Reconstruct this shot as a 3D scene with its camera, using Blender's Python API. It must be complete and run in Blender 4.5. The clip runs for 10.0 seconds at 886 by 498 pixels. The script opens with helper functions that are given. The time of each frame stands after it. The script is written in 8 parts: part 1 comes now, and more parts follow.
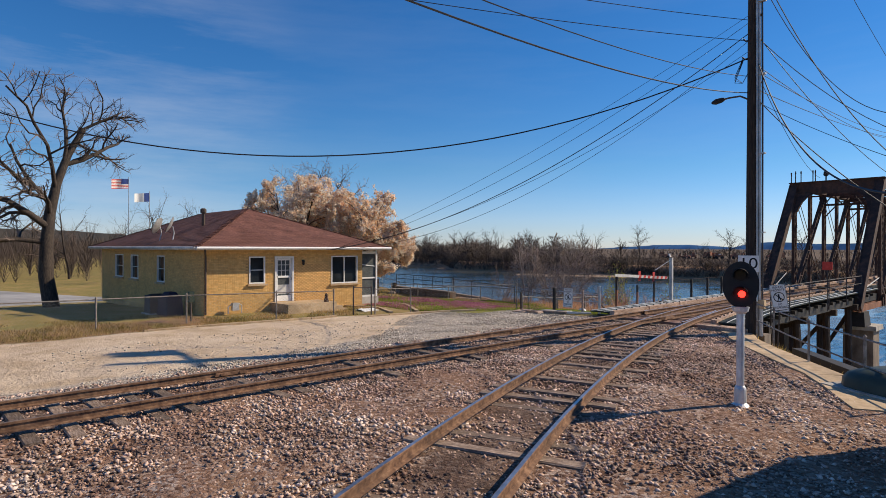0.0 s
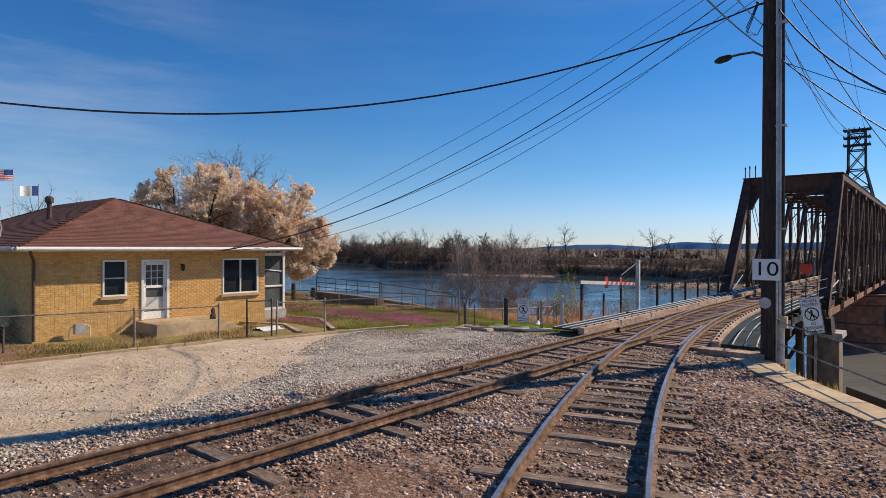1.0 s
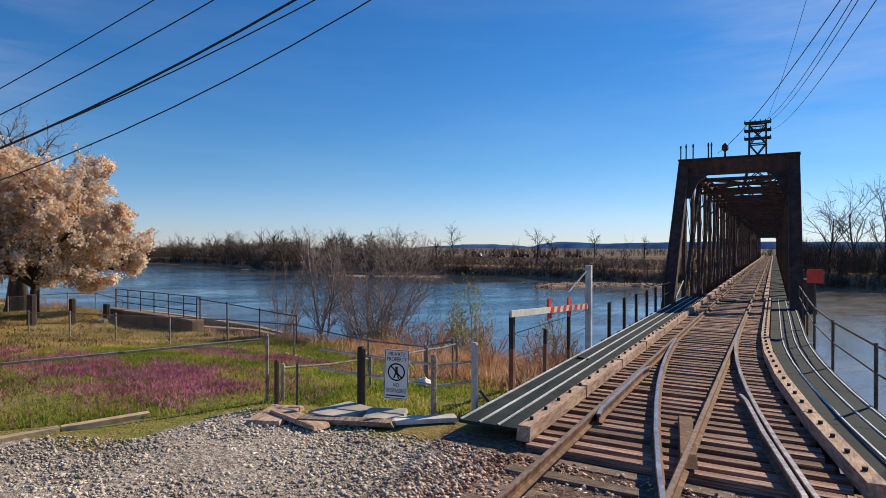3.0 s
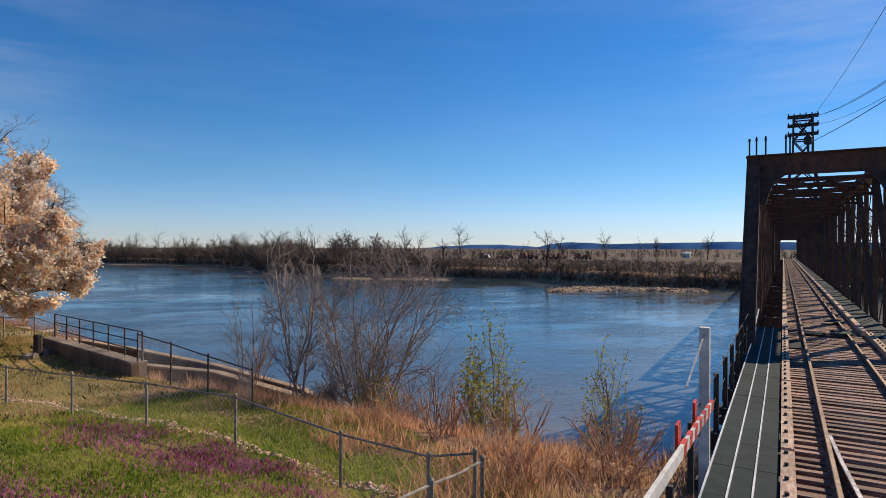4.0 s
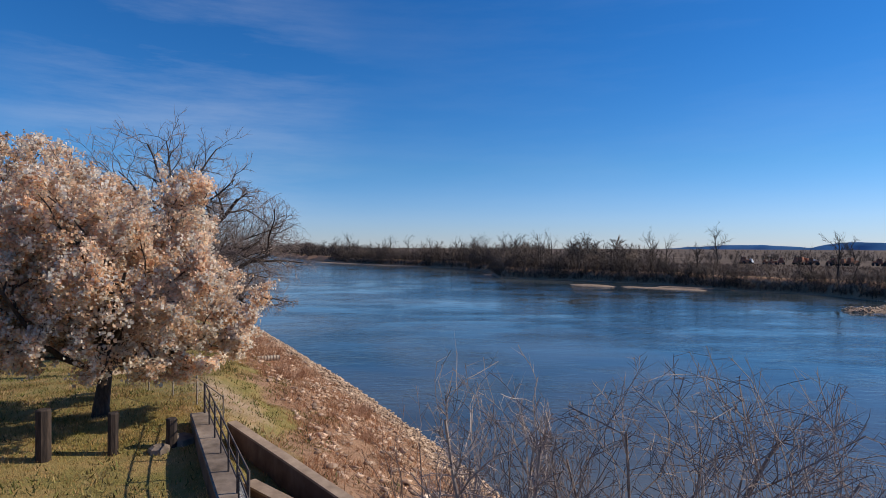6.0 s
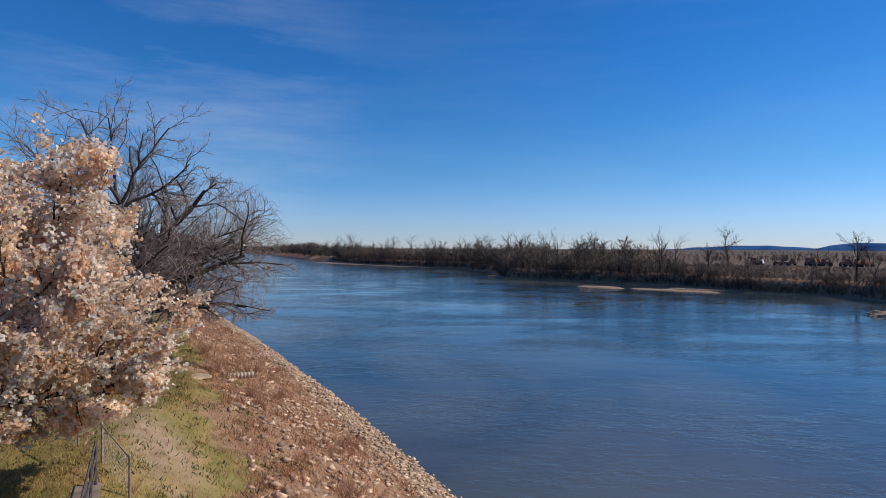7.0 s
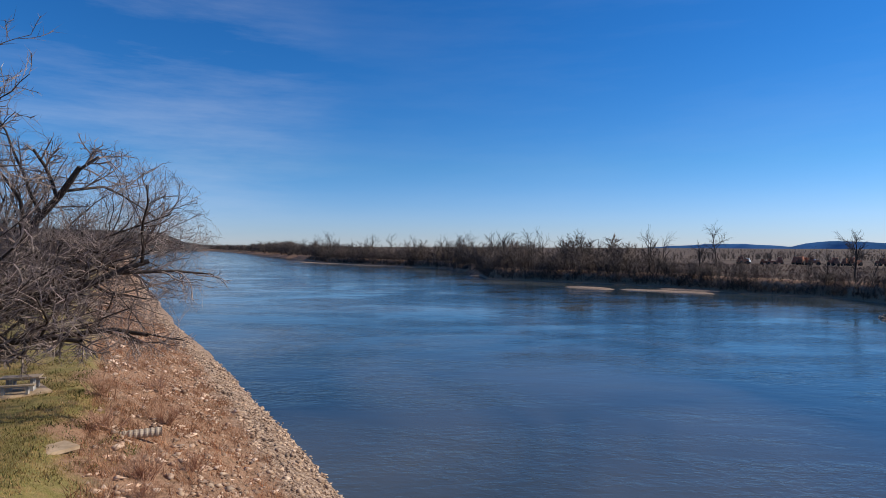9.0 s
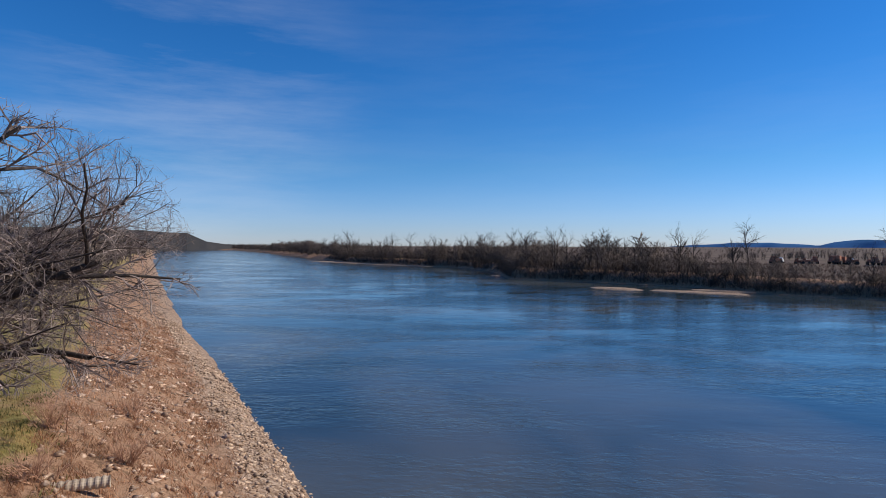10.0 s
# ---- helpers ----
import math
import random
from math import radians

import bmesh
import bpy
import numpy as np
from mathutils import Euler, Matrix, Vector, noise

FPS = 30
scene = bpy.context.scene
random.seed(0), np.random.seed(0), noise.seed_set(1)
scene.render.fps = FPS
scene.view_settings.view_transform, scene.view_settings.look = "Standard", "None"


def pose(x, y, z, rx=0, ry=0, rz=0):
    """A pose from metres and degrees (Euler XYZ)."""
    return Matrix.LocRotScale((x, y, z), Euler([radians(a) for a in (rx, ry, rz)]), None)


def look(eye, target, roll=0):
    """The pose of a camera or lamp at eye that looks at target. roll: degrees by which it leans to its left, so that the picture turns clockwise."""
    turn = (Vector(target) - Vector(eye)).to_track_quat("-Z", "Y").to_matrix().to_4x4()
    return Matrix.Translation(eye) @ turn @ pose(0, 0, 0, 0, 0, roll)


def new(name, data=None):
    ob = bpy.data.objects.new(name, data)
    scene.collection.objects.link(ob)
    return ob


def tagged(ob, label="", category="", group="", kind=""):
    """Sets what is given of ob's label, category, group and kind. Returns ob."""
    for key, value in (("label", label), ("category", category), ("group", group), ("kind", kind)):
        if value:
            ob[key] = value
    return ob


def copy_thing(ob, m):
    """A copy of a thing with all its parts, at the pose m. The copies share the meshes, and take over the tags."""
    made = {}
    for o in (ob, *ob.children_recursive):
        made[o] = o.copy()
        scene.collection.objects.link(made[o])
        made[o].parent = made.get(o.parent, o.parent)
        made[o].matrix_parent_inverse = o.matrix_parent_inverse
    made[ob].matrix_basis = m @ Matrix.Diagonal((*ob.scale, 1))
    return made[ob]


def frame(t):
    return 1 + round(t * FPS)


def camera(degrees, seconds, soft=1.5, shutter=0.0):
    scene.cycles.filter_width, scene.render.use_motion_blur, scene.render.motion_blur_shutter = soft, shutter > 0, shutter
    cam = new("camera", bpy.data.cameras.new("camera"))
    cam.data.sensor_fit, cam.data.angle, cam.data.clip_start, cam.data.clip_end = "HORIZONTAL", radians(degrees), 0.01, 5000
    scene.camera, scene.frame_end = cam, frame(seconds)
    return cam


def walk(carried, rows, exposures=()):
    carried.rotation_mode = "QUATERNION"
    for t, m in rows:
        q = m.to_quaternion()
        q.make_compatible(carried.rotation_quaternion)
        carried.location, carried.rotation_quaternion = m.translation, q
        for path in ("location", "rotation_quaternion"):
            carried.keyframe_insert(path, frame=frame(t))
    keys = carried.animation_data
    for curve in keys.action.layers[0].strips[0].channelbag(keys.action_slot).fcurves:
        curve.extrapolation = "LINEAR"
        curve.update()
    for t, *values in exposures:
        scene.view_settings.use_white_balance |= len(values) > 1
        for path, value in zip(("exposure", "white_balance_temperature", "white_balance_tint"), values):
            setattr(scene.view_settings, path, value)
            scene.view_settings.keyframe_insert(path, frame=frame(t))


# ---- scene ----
cam = camera(73.78, 10.0, soft=0.6)
PATH = [
    (0, (11.416, -47.794, 2.570), (4.097, -40.980, 2.548), 0.16),
    (0.5, (9.332, -45.852, 2.594), (2.318, -38.725, 2.569), 0.13),
    (0.7, (8.537, -45.068, 2.600), (1.568, -37.897, 2.575), 0.15),
    (1, (7.418, -43.836, 2.604), (0.969, -36.193, 2.578), 0.17),
    (1.2, (6.763, -42.912, 2.592), (1.099, -34.671, 2.570), 0.16),
    (1.3, (6.457, -42.429, 2.585), (1.119, -33.973, 2.565), 0.15),
    (1.5, (5.856, -41.464, 2.586), (0.798, -32.837, 2.570), 0.14),
    (2, (4.385, -39.110, 2.705), (-0.500, -30.385, 2.677), 0.13),
    (3.5, (0.228, -31.779, 2.501), (-4.676, -23.064, 2.476), 0.13),
    (4, (-1.433, -29.045, 3.308), (-6.427, -20.382, 3.285), 0.16),
    (4.5, (-3.069, -26.397, 4.065), (-8.105, -17.758, 4.051), 0.24),
    (4.7, (-3.818, -25.302, 4.337), (-8.954, -16.721, 4.323), 0.23),
    (4.8, (-4.208, -24.754, 4.465), (-9.538, -16.293, 4.451), 0.23),
    (5, (-4.982, -23.755, 4.689), (-11.050, -15.807, 4.675), 0.22),
    (5.2, (-5.713, -22.952, 4.864), (-12.709, -15.807, 4.843), 0.24),
    (5.3, (-6.074, -22.598, 4.935), (-13.487, -15.886, 4.912), 0.25),
    (5.5, (-6.826, -21.909, 5.049), (-14.655, -15.688, 5.019), 0.27),
    (5.7, (-7.733, -21.281, 5.022), (-15.674, -15.203, 4.989), 0.20),
    (6.8, (-13.148, -16.936, 4.919), (-21.122, -10.901, 4.891), 0.24),
    (7, (-14.155, -16.183, 4.937), (-22.150, -10.176, 4.912), 0.26),
    (7.5, (-16.531, -14.598, 4.989), (-24.528, -8.593, 4.964), 0.29),
    (8, (-18.984, -12.989, 4.998), (-26.976, -6.979, 4.973), 0.26),
    (8.5, (-21.230, -11.299, 5.118), (-29.077, -5.100, 5.077), 0.25),
    (9, (-23.671, -9.440, 5.117), (-31.460, -3.168, 5.069), 0.20),
    (9.5, (-26.202, -7.468, 5.083), (-33.989, -1.195, 5.032), 0.14),
    (10, (-29.071, -5.475, 5.038), (-37.067, 0.530, 4.976), 0.14),
]
walk(cam, [(t, look(eye, target, roll)) for t, eye, target, roll in PATH],
     exposures=[(0.0, 0.12, 7350, 10), (3.8, 0.14, 7400, 10), (5.0, -0.02, 6700, 10), (6.0, -0.04, 6450, 10), (10.0, -0.03, 6300, 10)])

# ---------------------------------------------------------------- light
SUN_EL, SUN_AZ = radians(35.0), radians(26.5)
world = bpy.data.worlds.new("sky")
scene.world = world
world.use_nodes = True
wn, wl = world.node_tree.nodes, world.node_tree.links
bgnode = wn["Background"]
sky = wn.new("ShaderNodeTexSky")
sky.sky_type, sky.sun_disc = "NISHITA", False
sky.sun_elevation, sky.sun_rotation = SUN_EL, SUN_AZ
sky.air_density, sky.dust_density, sky.ozone_density, sky.altitude = 1.0, 0.0, 5.0, 0
# thin cirrus, stretched along the horizon
wtc = wn.new("ShaderNodeTexCoord")
wmap = wn.new("ShaderNodeMapping")
wmap.inputs["Scale"].default_value = (1.0, 1.0, 7.0)
wmap.inputs["Rotation"].default_value = (radians(7), radians(-5), 0.4)
wnoise = wn.new("ShaderNodeTexNoise")
wnoise.inputs["Scale"].default_value, wnoise.inputs["Detail"].default_value, wnoise.inputs["Roughness"].default_value = 2.2, 7, 0.62
wramp = wn.new("ShaderNodeValToRGB")
wramp.color_ramp.elements[0].position, wramp.color_ramp.elements[1].position = 0.4, 0.85
wramp.color_ramp.elements[1].color = (0.45, 0.45, 0.45, 1)
wmix = wn.new("ShaderNodeMixRGB")
wmix.inputs["Color2"].default_value = (7.0, 7.4, 8.2, 1)
whsv = wn.new("ShaderNodeHueSaturation")
whsv.inputs["Saturation"].default_value = 1.22
whsv.inputs["Value"].default_value = 1.0
wl.new(wtc.outputs["Generated"], wmap.inputs["Vector"])
wl.new(wmap.outputs["Vector"], wnoise.inputs["Vector"])
wl.new(wnoise.outputs["Fac"], wramp.inputs["Fac"])
# the cirrus gathers in banks
banks = None
for (bx, by, bz), near, gain in (((-0.948, 0.242, 0.208), 0.955, 0.55), ((-0.98, 0.16, 0.12), 0.97, 0.25), ((0.07, 0.945, 0.32), 0.97, 0.6)):
    dot = wn.new("ShaderNodeVectorMath")
    dot.operation = "DOT_PRODUCT"
    dot.inputs[1].default_value = (bx, by, bz)
    wl.new(wtc.outputs["Generated"], dot.inputs[0])
    br = wn.new("ShaderNodeMapRange")
    br.interpolation_type = "SMOOTHSTEP"
    br.inputs["From Min"].default_value, br.inputs["To Max"].default_value = near, gain
    wl.new(dot.outputs["Value"], br.inputs["Value"])
    if banks is None:
        banks = br.outputs["Result"]
    else:
        ad = wn.new("ShaderNodeMath")
        wl.new(banks, ad.inputs[0])
        wl.new(br.outputs["Result"], ad.inputs[1])
        banks = ad.outputs["Value"]
wmul = wn.new("ShaderNodeMath")
wmul.operation = "MULTIPLY_ADD"
wmul.inputs[1].default_value = 0.85
wmul.inputs[2].default_value = 0.12
wl.new(banks, wmul.inputs[0])
wfac = wn.new("ShaderNodeMath")
wfac.operation = "MULTIPLY"
wl.new(wramp.outputs["Color"], wfac.inputs[0])
wl.new(wmul.outputs["Value"], wfac.inputs[1])
wl.new(wfac.outputs["Value"], wmix.inputs["Fac"])
wl.new(sky.outputs["Color"], whsv.inputs["Color"])
wtint = wn.new("ShaderNodeMixRGB")
wtint.blend_type = "MULTIPLY"
wtint.inputs["Fac"].default_value = 1.0
wsep = wn.new("ShaderNodeSeparateXYZ")
wl.new(wtc.outputs["Generated"], wsep.inputs["Vector"])
wgrad = wn.new("ShaderNodeValToRGB")
for pos, col in ((0.0, (0.68, 0.79, 1.24)), (0.05, (0.69, 0.81, 1.18)), (0.13, (0.6, 0.83, 1.06)), (0.3, (0.46, 0.82, 1.08))):
    el = wgrad.color_ramp.elements.new(pos) if 0.0 < pos else wgrad.color_ramp.elements[0]
    el.color = (*col, 1)
wgrad.color_ramp.elements[-1].color = (0.44, 0.84, 1.1, 1)
wl.new(wsep.outputs["Z"], wgrad.inputs["Fac"])
wl.new(wgrad.outputs["Color"], wtint.inputs["Color2"])
wl.new(whsv.outputs["Color"], wtint.inputs["Color1"])
wl.new(wtint.outputs["Color"], wmix.inputs["Color1"])
wl.new(wmix.outputs["Color"], bgnode.inputs["Color"])
bgnode.inputs["Strength"].default_value = 0.105

sun = new("sun", bpy.data.lights.new("sun", "SUN"))
sun.data.energy, sun.data.angle, sun.data.color = 4.8, radians(0.53), (1.0, 0.89, 0.74)
SUN_DIR = Vector((math.sin(SUN_AZ) * math.cos(SUN_EL), math.cos(SUN_AZ) * math.cos(SUN_EL), math.sin(SUN_EL)))
sun.matrix_world = look(SUN_DIR * 50, (0, 0, 0))

# ---------------------------------------------------------------- materials
def surf(name, colours, scale=4.0, detail=6.0, rough=(0.7, 0.95), bump=0.3, bscale=None, metal=0.0, stretch=(1, 1, 1),
         vary=0.0, dist=0.02, island=False, blotch=0.25, blotch_scale=0.35, spec=0.4):
    """A node material: colours blended by fine noise, broad blotches over it, bump, and a shift from piece to piece."""
    m = bpy.data.materials.new(name)
    m.use_nodes = True
    n, l = m.node_tree.nodes, m.node_tree.links
    p = n["Principled BSDF"]
    tc = n.new("ShaderNodeTexCoord")
    mp = n.new("ShaderNodeMapping")
    mp.inputs["Scale"].default_value = stretch
    l.new(tc.outputs["Object"], mp.inputs["Vector"])
    no = n.new("ShaderNodeTexNoise")
    no.inputs["Scale"].default_value, no.inputs["Detail"].default_value, no.inputs["Roughness"].default_value = scale, detail, 0.62
    l.new(mp.outputs["Vector"], no.inputs["Vector"])
    ramp = n.new("ShaderNodeValToRGB")
    e = ramp.color_ramp.elements
    lo, hi = 0.32, 0.68
    for k, c in enumerate(colours):
        pos = lo + (hi - lo) * k / max(1, len(colours) - 1)
        el = e[k] if k < 2 else e.new(pos)
        el.position, el.color = pos, (*c, 1)
    if len(colours) == 1:
        e[1].color = (*colours[0], 1)
    l.new(no.outputs["Fac"], ramp.inputs["Fac"])
    big = n.new("ShaderNodeTexNoise")
    big.inputs["Scale"].default_value, big.inputs["Detail"].default_value = scale * blotch_scale * 0.5, 3
    l.new(mp.outputs["Vector"], big.inputs["Vector"])
    mr = n.new("ShaderNodeMapRange")
    mr.inputs["From Min"].default_value, mr.inputs["From Max"].default_value = 0.3, 0.7
    mr.inputs["To Min"].default_value, mr.inputs["To Max"].default_value = 1 - blotch, 1 + blotch
    l.new(big.outputs["Fac"], mr.inputs["Value"])
    hsv = n.new("ShaderNodeHueSaturation")
    l.new(ramp.outputs["Color"], hsv.inputs["Color"])
    if vary:
        if island:
            src = n.new("ShaderNodeNewGeometry").outputs["Random Per Island"]
        else:
            src = n.new("ShaderNodeObjectInfo").outputs["Random"]
        vr = n.new("ShaderNodeMapRange")
        vr.inputs["To Min"].default_value, vr.inputs["To Max"].default_value = 1 - vary, 1 + vary
        l.new(src, vr.inputs["Value"])
        mu = n.new("ShaderNodeMath")
        mu.operation = "MULTIPLY"
        l.new(vr.outputs["Result"], mu.inputs[0])
        l.new(mr.outputs["Result"], mu.inputs[1])
        l.new(mu.outputs["Value"], hsv.inputs["Value"])
    else:
        l.new(mr.outputs["Result"], hsv.inputs["Value"])
    l.new(hsv.outputs["Color"], p.inputs["Base Color"])
    rr = n.new("ShaderNodeMapRange")
    rr.inputs["To Min"].default_value, rr.inputs["To Max"].default_value = rough
    l.new(no.outputs["Fac"], rr.inputs["Value"])
    l.new(rr.outputs["Result"], p.inputs["Roughness"])
    p.inputs["Metallic"].default_value = metal
    p.inputs["Specular IOR Level"].default_value = spec
    if bump:
        bn = n.new("ShaderNodeTexNoise")
        bn.inputs["Scale"].default_value, bn.inputs["Detail"].default_value = bscale or scale * 3, 5
        l.new(mp.outputs["Vector"], bn.inputs["Vector"])
        bp = n.new("ShaderNodeBump")
        bp.inputs["Strength"].default_value, bp.inputs["Distance"].default_value = bump, dist
        l.new(bn.outputs["Fac"], bp.inputs["Height"])
        l.new(bp.outputs["Normal"], p.inputs["Normal"])
    return m


def glow(name, colour, strength):
    m = bpy.data.materials.new(name)
    m.use_nodes = True
    p = m.node_tree.nodes["Principled BSDF"]
    p.inputs["Base Color"].default_value = (*colour, 1)
    p.inputs["Emission Color"].default_value = (*colour, 1)
    p.inputs["Emission Strength"].default_value = strength
    return m


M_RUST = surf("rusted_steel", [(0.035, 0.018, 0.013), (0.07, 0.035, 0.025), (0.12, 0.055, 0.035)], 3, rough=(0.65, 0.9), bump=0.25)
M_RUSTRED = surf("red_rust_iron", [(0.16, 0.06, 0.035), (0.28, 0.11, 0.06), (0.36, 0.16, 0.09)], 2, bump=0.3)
M_BLACK = surf("black_painted_steel", [(0.012, 0.011, 0.011), (0.03, 0.027, 0.025)], 5, rough=(0.5, 0.8), bump=0.15)
M_RAILTOP = surf("worn_rail_head", [(0.34, 0.32, 0.32), (0.56, 0.54, 0.55)], 9, rough=(0.3, 0.5), metal=0.9, bump=0.05)
M_RAILRUST = surf("browned_rail_head", [(0.2, 0.13, 0.09), (0.36, 0.26, 0.18)], 9, rough=(0.4, 0.6), metal=0.5, bump=0.05)
M_RAILSIDE = surf("rail_web_rust", [(0.07, 0.034, 0.02), (0.16, 0.085, 0.05), (0.28, 0.165, 0.1)], 8, bump=0.25)
M_TIE = surf("weathered_timber_tie", [(0.075, 0.05, 0.038), (0.2, 0.14, 0.105), (0.4, 0.31, 0.25)], 5, stretch=(1, 9, 9), vary=0.35, bump=0.5)
M_TIEDK = surf("bridge_timber_tie", [(0.07, 0.034, 0.024), (0.26, 0.15, 0.11), (0.52, 0.37, 0.3)], 6, stretch=(1, 9, 9), vary=0.5, bump=0.5)
M_CURBTIMBER = surf("bleached_guard_timber", [(0.22, 0.13, 0.09), (0.42, 0.28, 0.2), (0.56, 0.43, 0.34)], 4, stretch=(6, 1, 6), bump=0.5, vary=0.12)
M_GRATE = surf("grey_metal_walkway", [(0.014, 0.023, 0.025), (0.034, 0.048, 0.05)], 3, rough=(0.75, 0.95), metal=0.0, bump=0.15, spec=0.15)
M_SEAM = surf("bright_worn_seam", [(0.5, 0.52, 0.53), (0.75, 0.77, 0.78)], 6, rough=(0.35, 0.6), bump=0.1)
M_GALV = surf("galvanised_pipe", [(0.36, 0.36, 0.36), (0.55, 0.55, 0.54)], 10, rough=(0.35, 0.6), metal=0.5, bump=0.05)
M_OLDPIPE = surf("weathered_pipe", [(0.13, 0.105, 0.085), (0.28, 0.24, 0.2), (0.4, 0.36, 0.31)], 7, rough=(0.5, 0.8), metal=0.2, bump=0.1)
M_SILVER = surf("aluminium_paint", [(0.55, 0.57, 0.58), (0.72, 0.73, 0.74)], 8, rough=(0.35, 0.55), metal=0.4, bump=0.04)
M_DARKPIPE = surf("dark_pipe", [(0.05, 0.04, 0.038), (0.12, 0.1, 0.09)], 10, bump=0.1)
M_CONC = surf("grey_concrete", [(0.26, 0.235, 0.2), (0.4, 0.37, 0.33), (0.5, 0.47, 0.42)], 2.5, bump=0.25)
M_CONCDK = surf("stained_concrete", [(0.1, 0.075, 0.055), (0.2, 0.155, 0.12), (0.3, 0.24, 0.19)], 1.5, bump=0.3, stretch=(1, 1, 0.5))
# masonry tone darkened by shade painted into it
M_PIER = surf("dark_shaded_masonry", [(0.035, 0.027, 0.022), (0.065, 0.05, 0.04), (0.1, 0.078, 0.06)], 1.5, bump=0.4, stretch=(1, 1, 0.5))
M_COPING = surf("tan_coping", [(0.24, 0.17, 0.115), (0.39, 0.29, 0.205)], 3, bump=0.3)
M_CURB = surf("pale_curb", [(0.38, 0.265, 0.155), (0.55, 0.41, 0.265)], 5, bump=0.4)
M_BRICK = surf("buff_brick", [(0.58, 0.315, 0.105), (0.64, 0.37, 0.135), (0.7, 0.43, 0.175)], 6, blotch=0.1, vary=0.12, bump=0.3)
M_MORTAR = surf("brick_backing", [(0.48, 0.285, 0.105), (0.58, 0.35, 0.14)], 8, bump=0.2)
M_SHINGLE = surf("brown_shingle", [(0.11, 0.045, 0.032), (0.18, 0.075, 0.055), (0.24, 0.105, 0.078)], 9, vary=0.16, bump=0.5, dist=0.01)
M_WHITE = surf("white_paint", [(0.7, 0.7, 0.68), (0.82, 0.82, 0.8)], 6, rough=(0.4, 0.6), bump=0.05, blotch=0.08)
M_OFFWHITE = surf("weathered_white", [(0.45, 0.44, 0.41), (0.68, 0.66, 0.62)], 5, bump=0.1)
M_RED = surf("red_paint", [(0.5, 0.03, 0.02), (0.65, 0.06, 0.04)], 6, rough=(0.4, 0.6), bump=0.05)
M_SCREEN = surf("screen_mesh", [(0.05, 0.06, 0.06), (0.1, 0.11, 0.11)], 20, bump=0.1)
M_BARK = surf("grey_brown_bark", [(0.022, 0.016, 0.013), (0.052, 0.038, 0.03), (0.09, 0.068, 0.054)], 6, stretch=(3, 3, 0.8), bump=0.7, dist=0.04)
M_TWIG = surf("grey_twigs", [(0.11, 0.08, 0.065), (0.24, 0.185, 0.155)], 3, bump=0.0)
M_TWIGRED = surf("reddish_twigs", [(0.16, 0.1, 0.08), (0.28, 0.2, 0.165)], 3, bump=0.0)
M_TWIGRUST = surf("rusty_twigs", [(0.38, 0.19, 0.11), (0.6, 0.38, 0.24)], 3, bump=0.0)
M_TWIGPALE = surf("pale_grey_twigs", [(0.26, 0.2, 0.175), (0.46, 0.38, 0.33)], 3, bump=0.0)
M_TWIGMID = surf("grey_brown_twigs", [(0.17, 0.13, 0.11), (0.36, 0.285, 0.245)], 3, bump=0.0)
# darker brush tone, with the far bank's shade painted in
M_THICKET = surf("shaded_bank_thicket", [(0.022, 0.016, 0.013), (0.045, 0.032, 0.025), (0.085, 0.058, 0.04)], 0.06, bump=0, vary=0.3, island=True)
M_TWIGDK = surf("dark_twigs", [(0.11, 0.082, 0.07), (0.24, 0.19, 0.165)], 3, bump=0.0)
M_BLOOM = surf("pale_blossom", [(0.66, 0.4, 0.22), (0.82, 0.6, 0.42), (0.88, 0.76, 0.62)], 0.9, bump=0, vary=0.28, island=True, blotch=0.2, blotch_scale=1.0)
M_BLOOMW = surf("white_blossom", [(0.84, 0.74, 0.6), (0.9, 0.87, 0.8)], 1.5, bump=0, vary=0.2, island=True)
M_FARWOOD = surf("far_bare_woods", [(0.05, 0.037, 0.03), (0.085, 0.062, 0.05), (0.14, 0.1, 0.075)], 0.06, bump=0, vary=0.3, island=True)
M_FARBRUSH = surf("reddish_far_weeds", [(0.075, 0.045, 0.032), (0.125, 0.075, 0.052), (0.18, 0.115, 0.08)], 0.06, bump=0, vary=0.3, island=True)
M_MACHINE = surf("faded_red_machine", [(0.22, 0.08, 0.045), (0.36, 0.14, 0.075), (0.48, 0.24, 0.14)], 1, bump=0.1, vary=0.4)
# the blue of distant haze is mixed into the hills' colour
M_HILL = surf("hazy_wooded_hills", [(0.035, 0.1, 0.22), (0.05, 0.125, 0.27)], 0.01, bump=0, rough=(0.95, 1.0), spec=0.0)
M_STONE = surf("ballast_stone", [(0.19, 0.105, 0.078), (0.4, 0.27, 0.21), (0.62, 0.5, 0.43)], 1.1, bump=0.2, vary=0.75, island=True)
M_LIMESTONE = surf("pale_gravel", [(0.28, 0.23, 0.19), (0.46, 0.4, 0.33), (0.62, 0.56, 0.48)], 3, bump=0.2, vary=0.35, island=True)
M_RIPRAP = surf("riprap_rock", [(0.24, 0.15, 0.095), (0.42, 0.29, 0.19), (0.6, 0.46, 0.33)], 2, bump=0.4, vary=0.3, island=True)
M_BANKROCK = surf("bank_rock", [(0.18, 0.105, 0.068), (0.44, 0.29, 0.19), (0.7, 0.54, 0.41)], 3, bump=0.4, vary=0.45, island=True)
M_TUFT = surf("olive_tufts", [(0.06, 0.07, 0.015), (0.13, 0.13, 0.03), (0.3, 0.22, 0.1)], 0.5, bump=0, vary=0.5, island=True)
M_STRAW = surf("pale_straw", [(0.4, 0.19, 0.1), (0.58, 0.33, 0.19), (0.74, 0.53, 0.36)], 0.8, bump=0, vary=0.35, island=True)
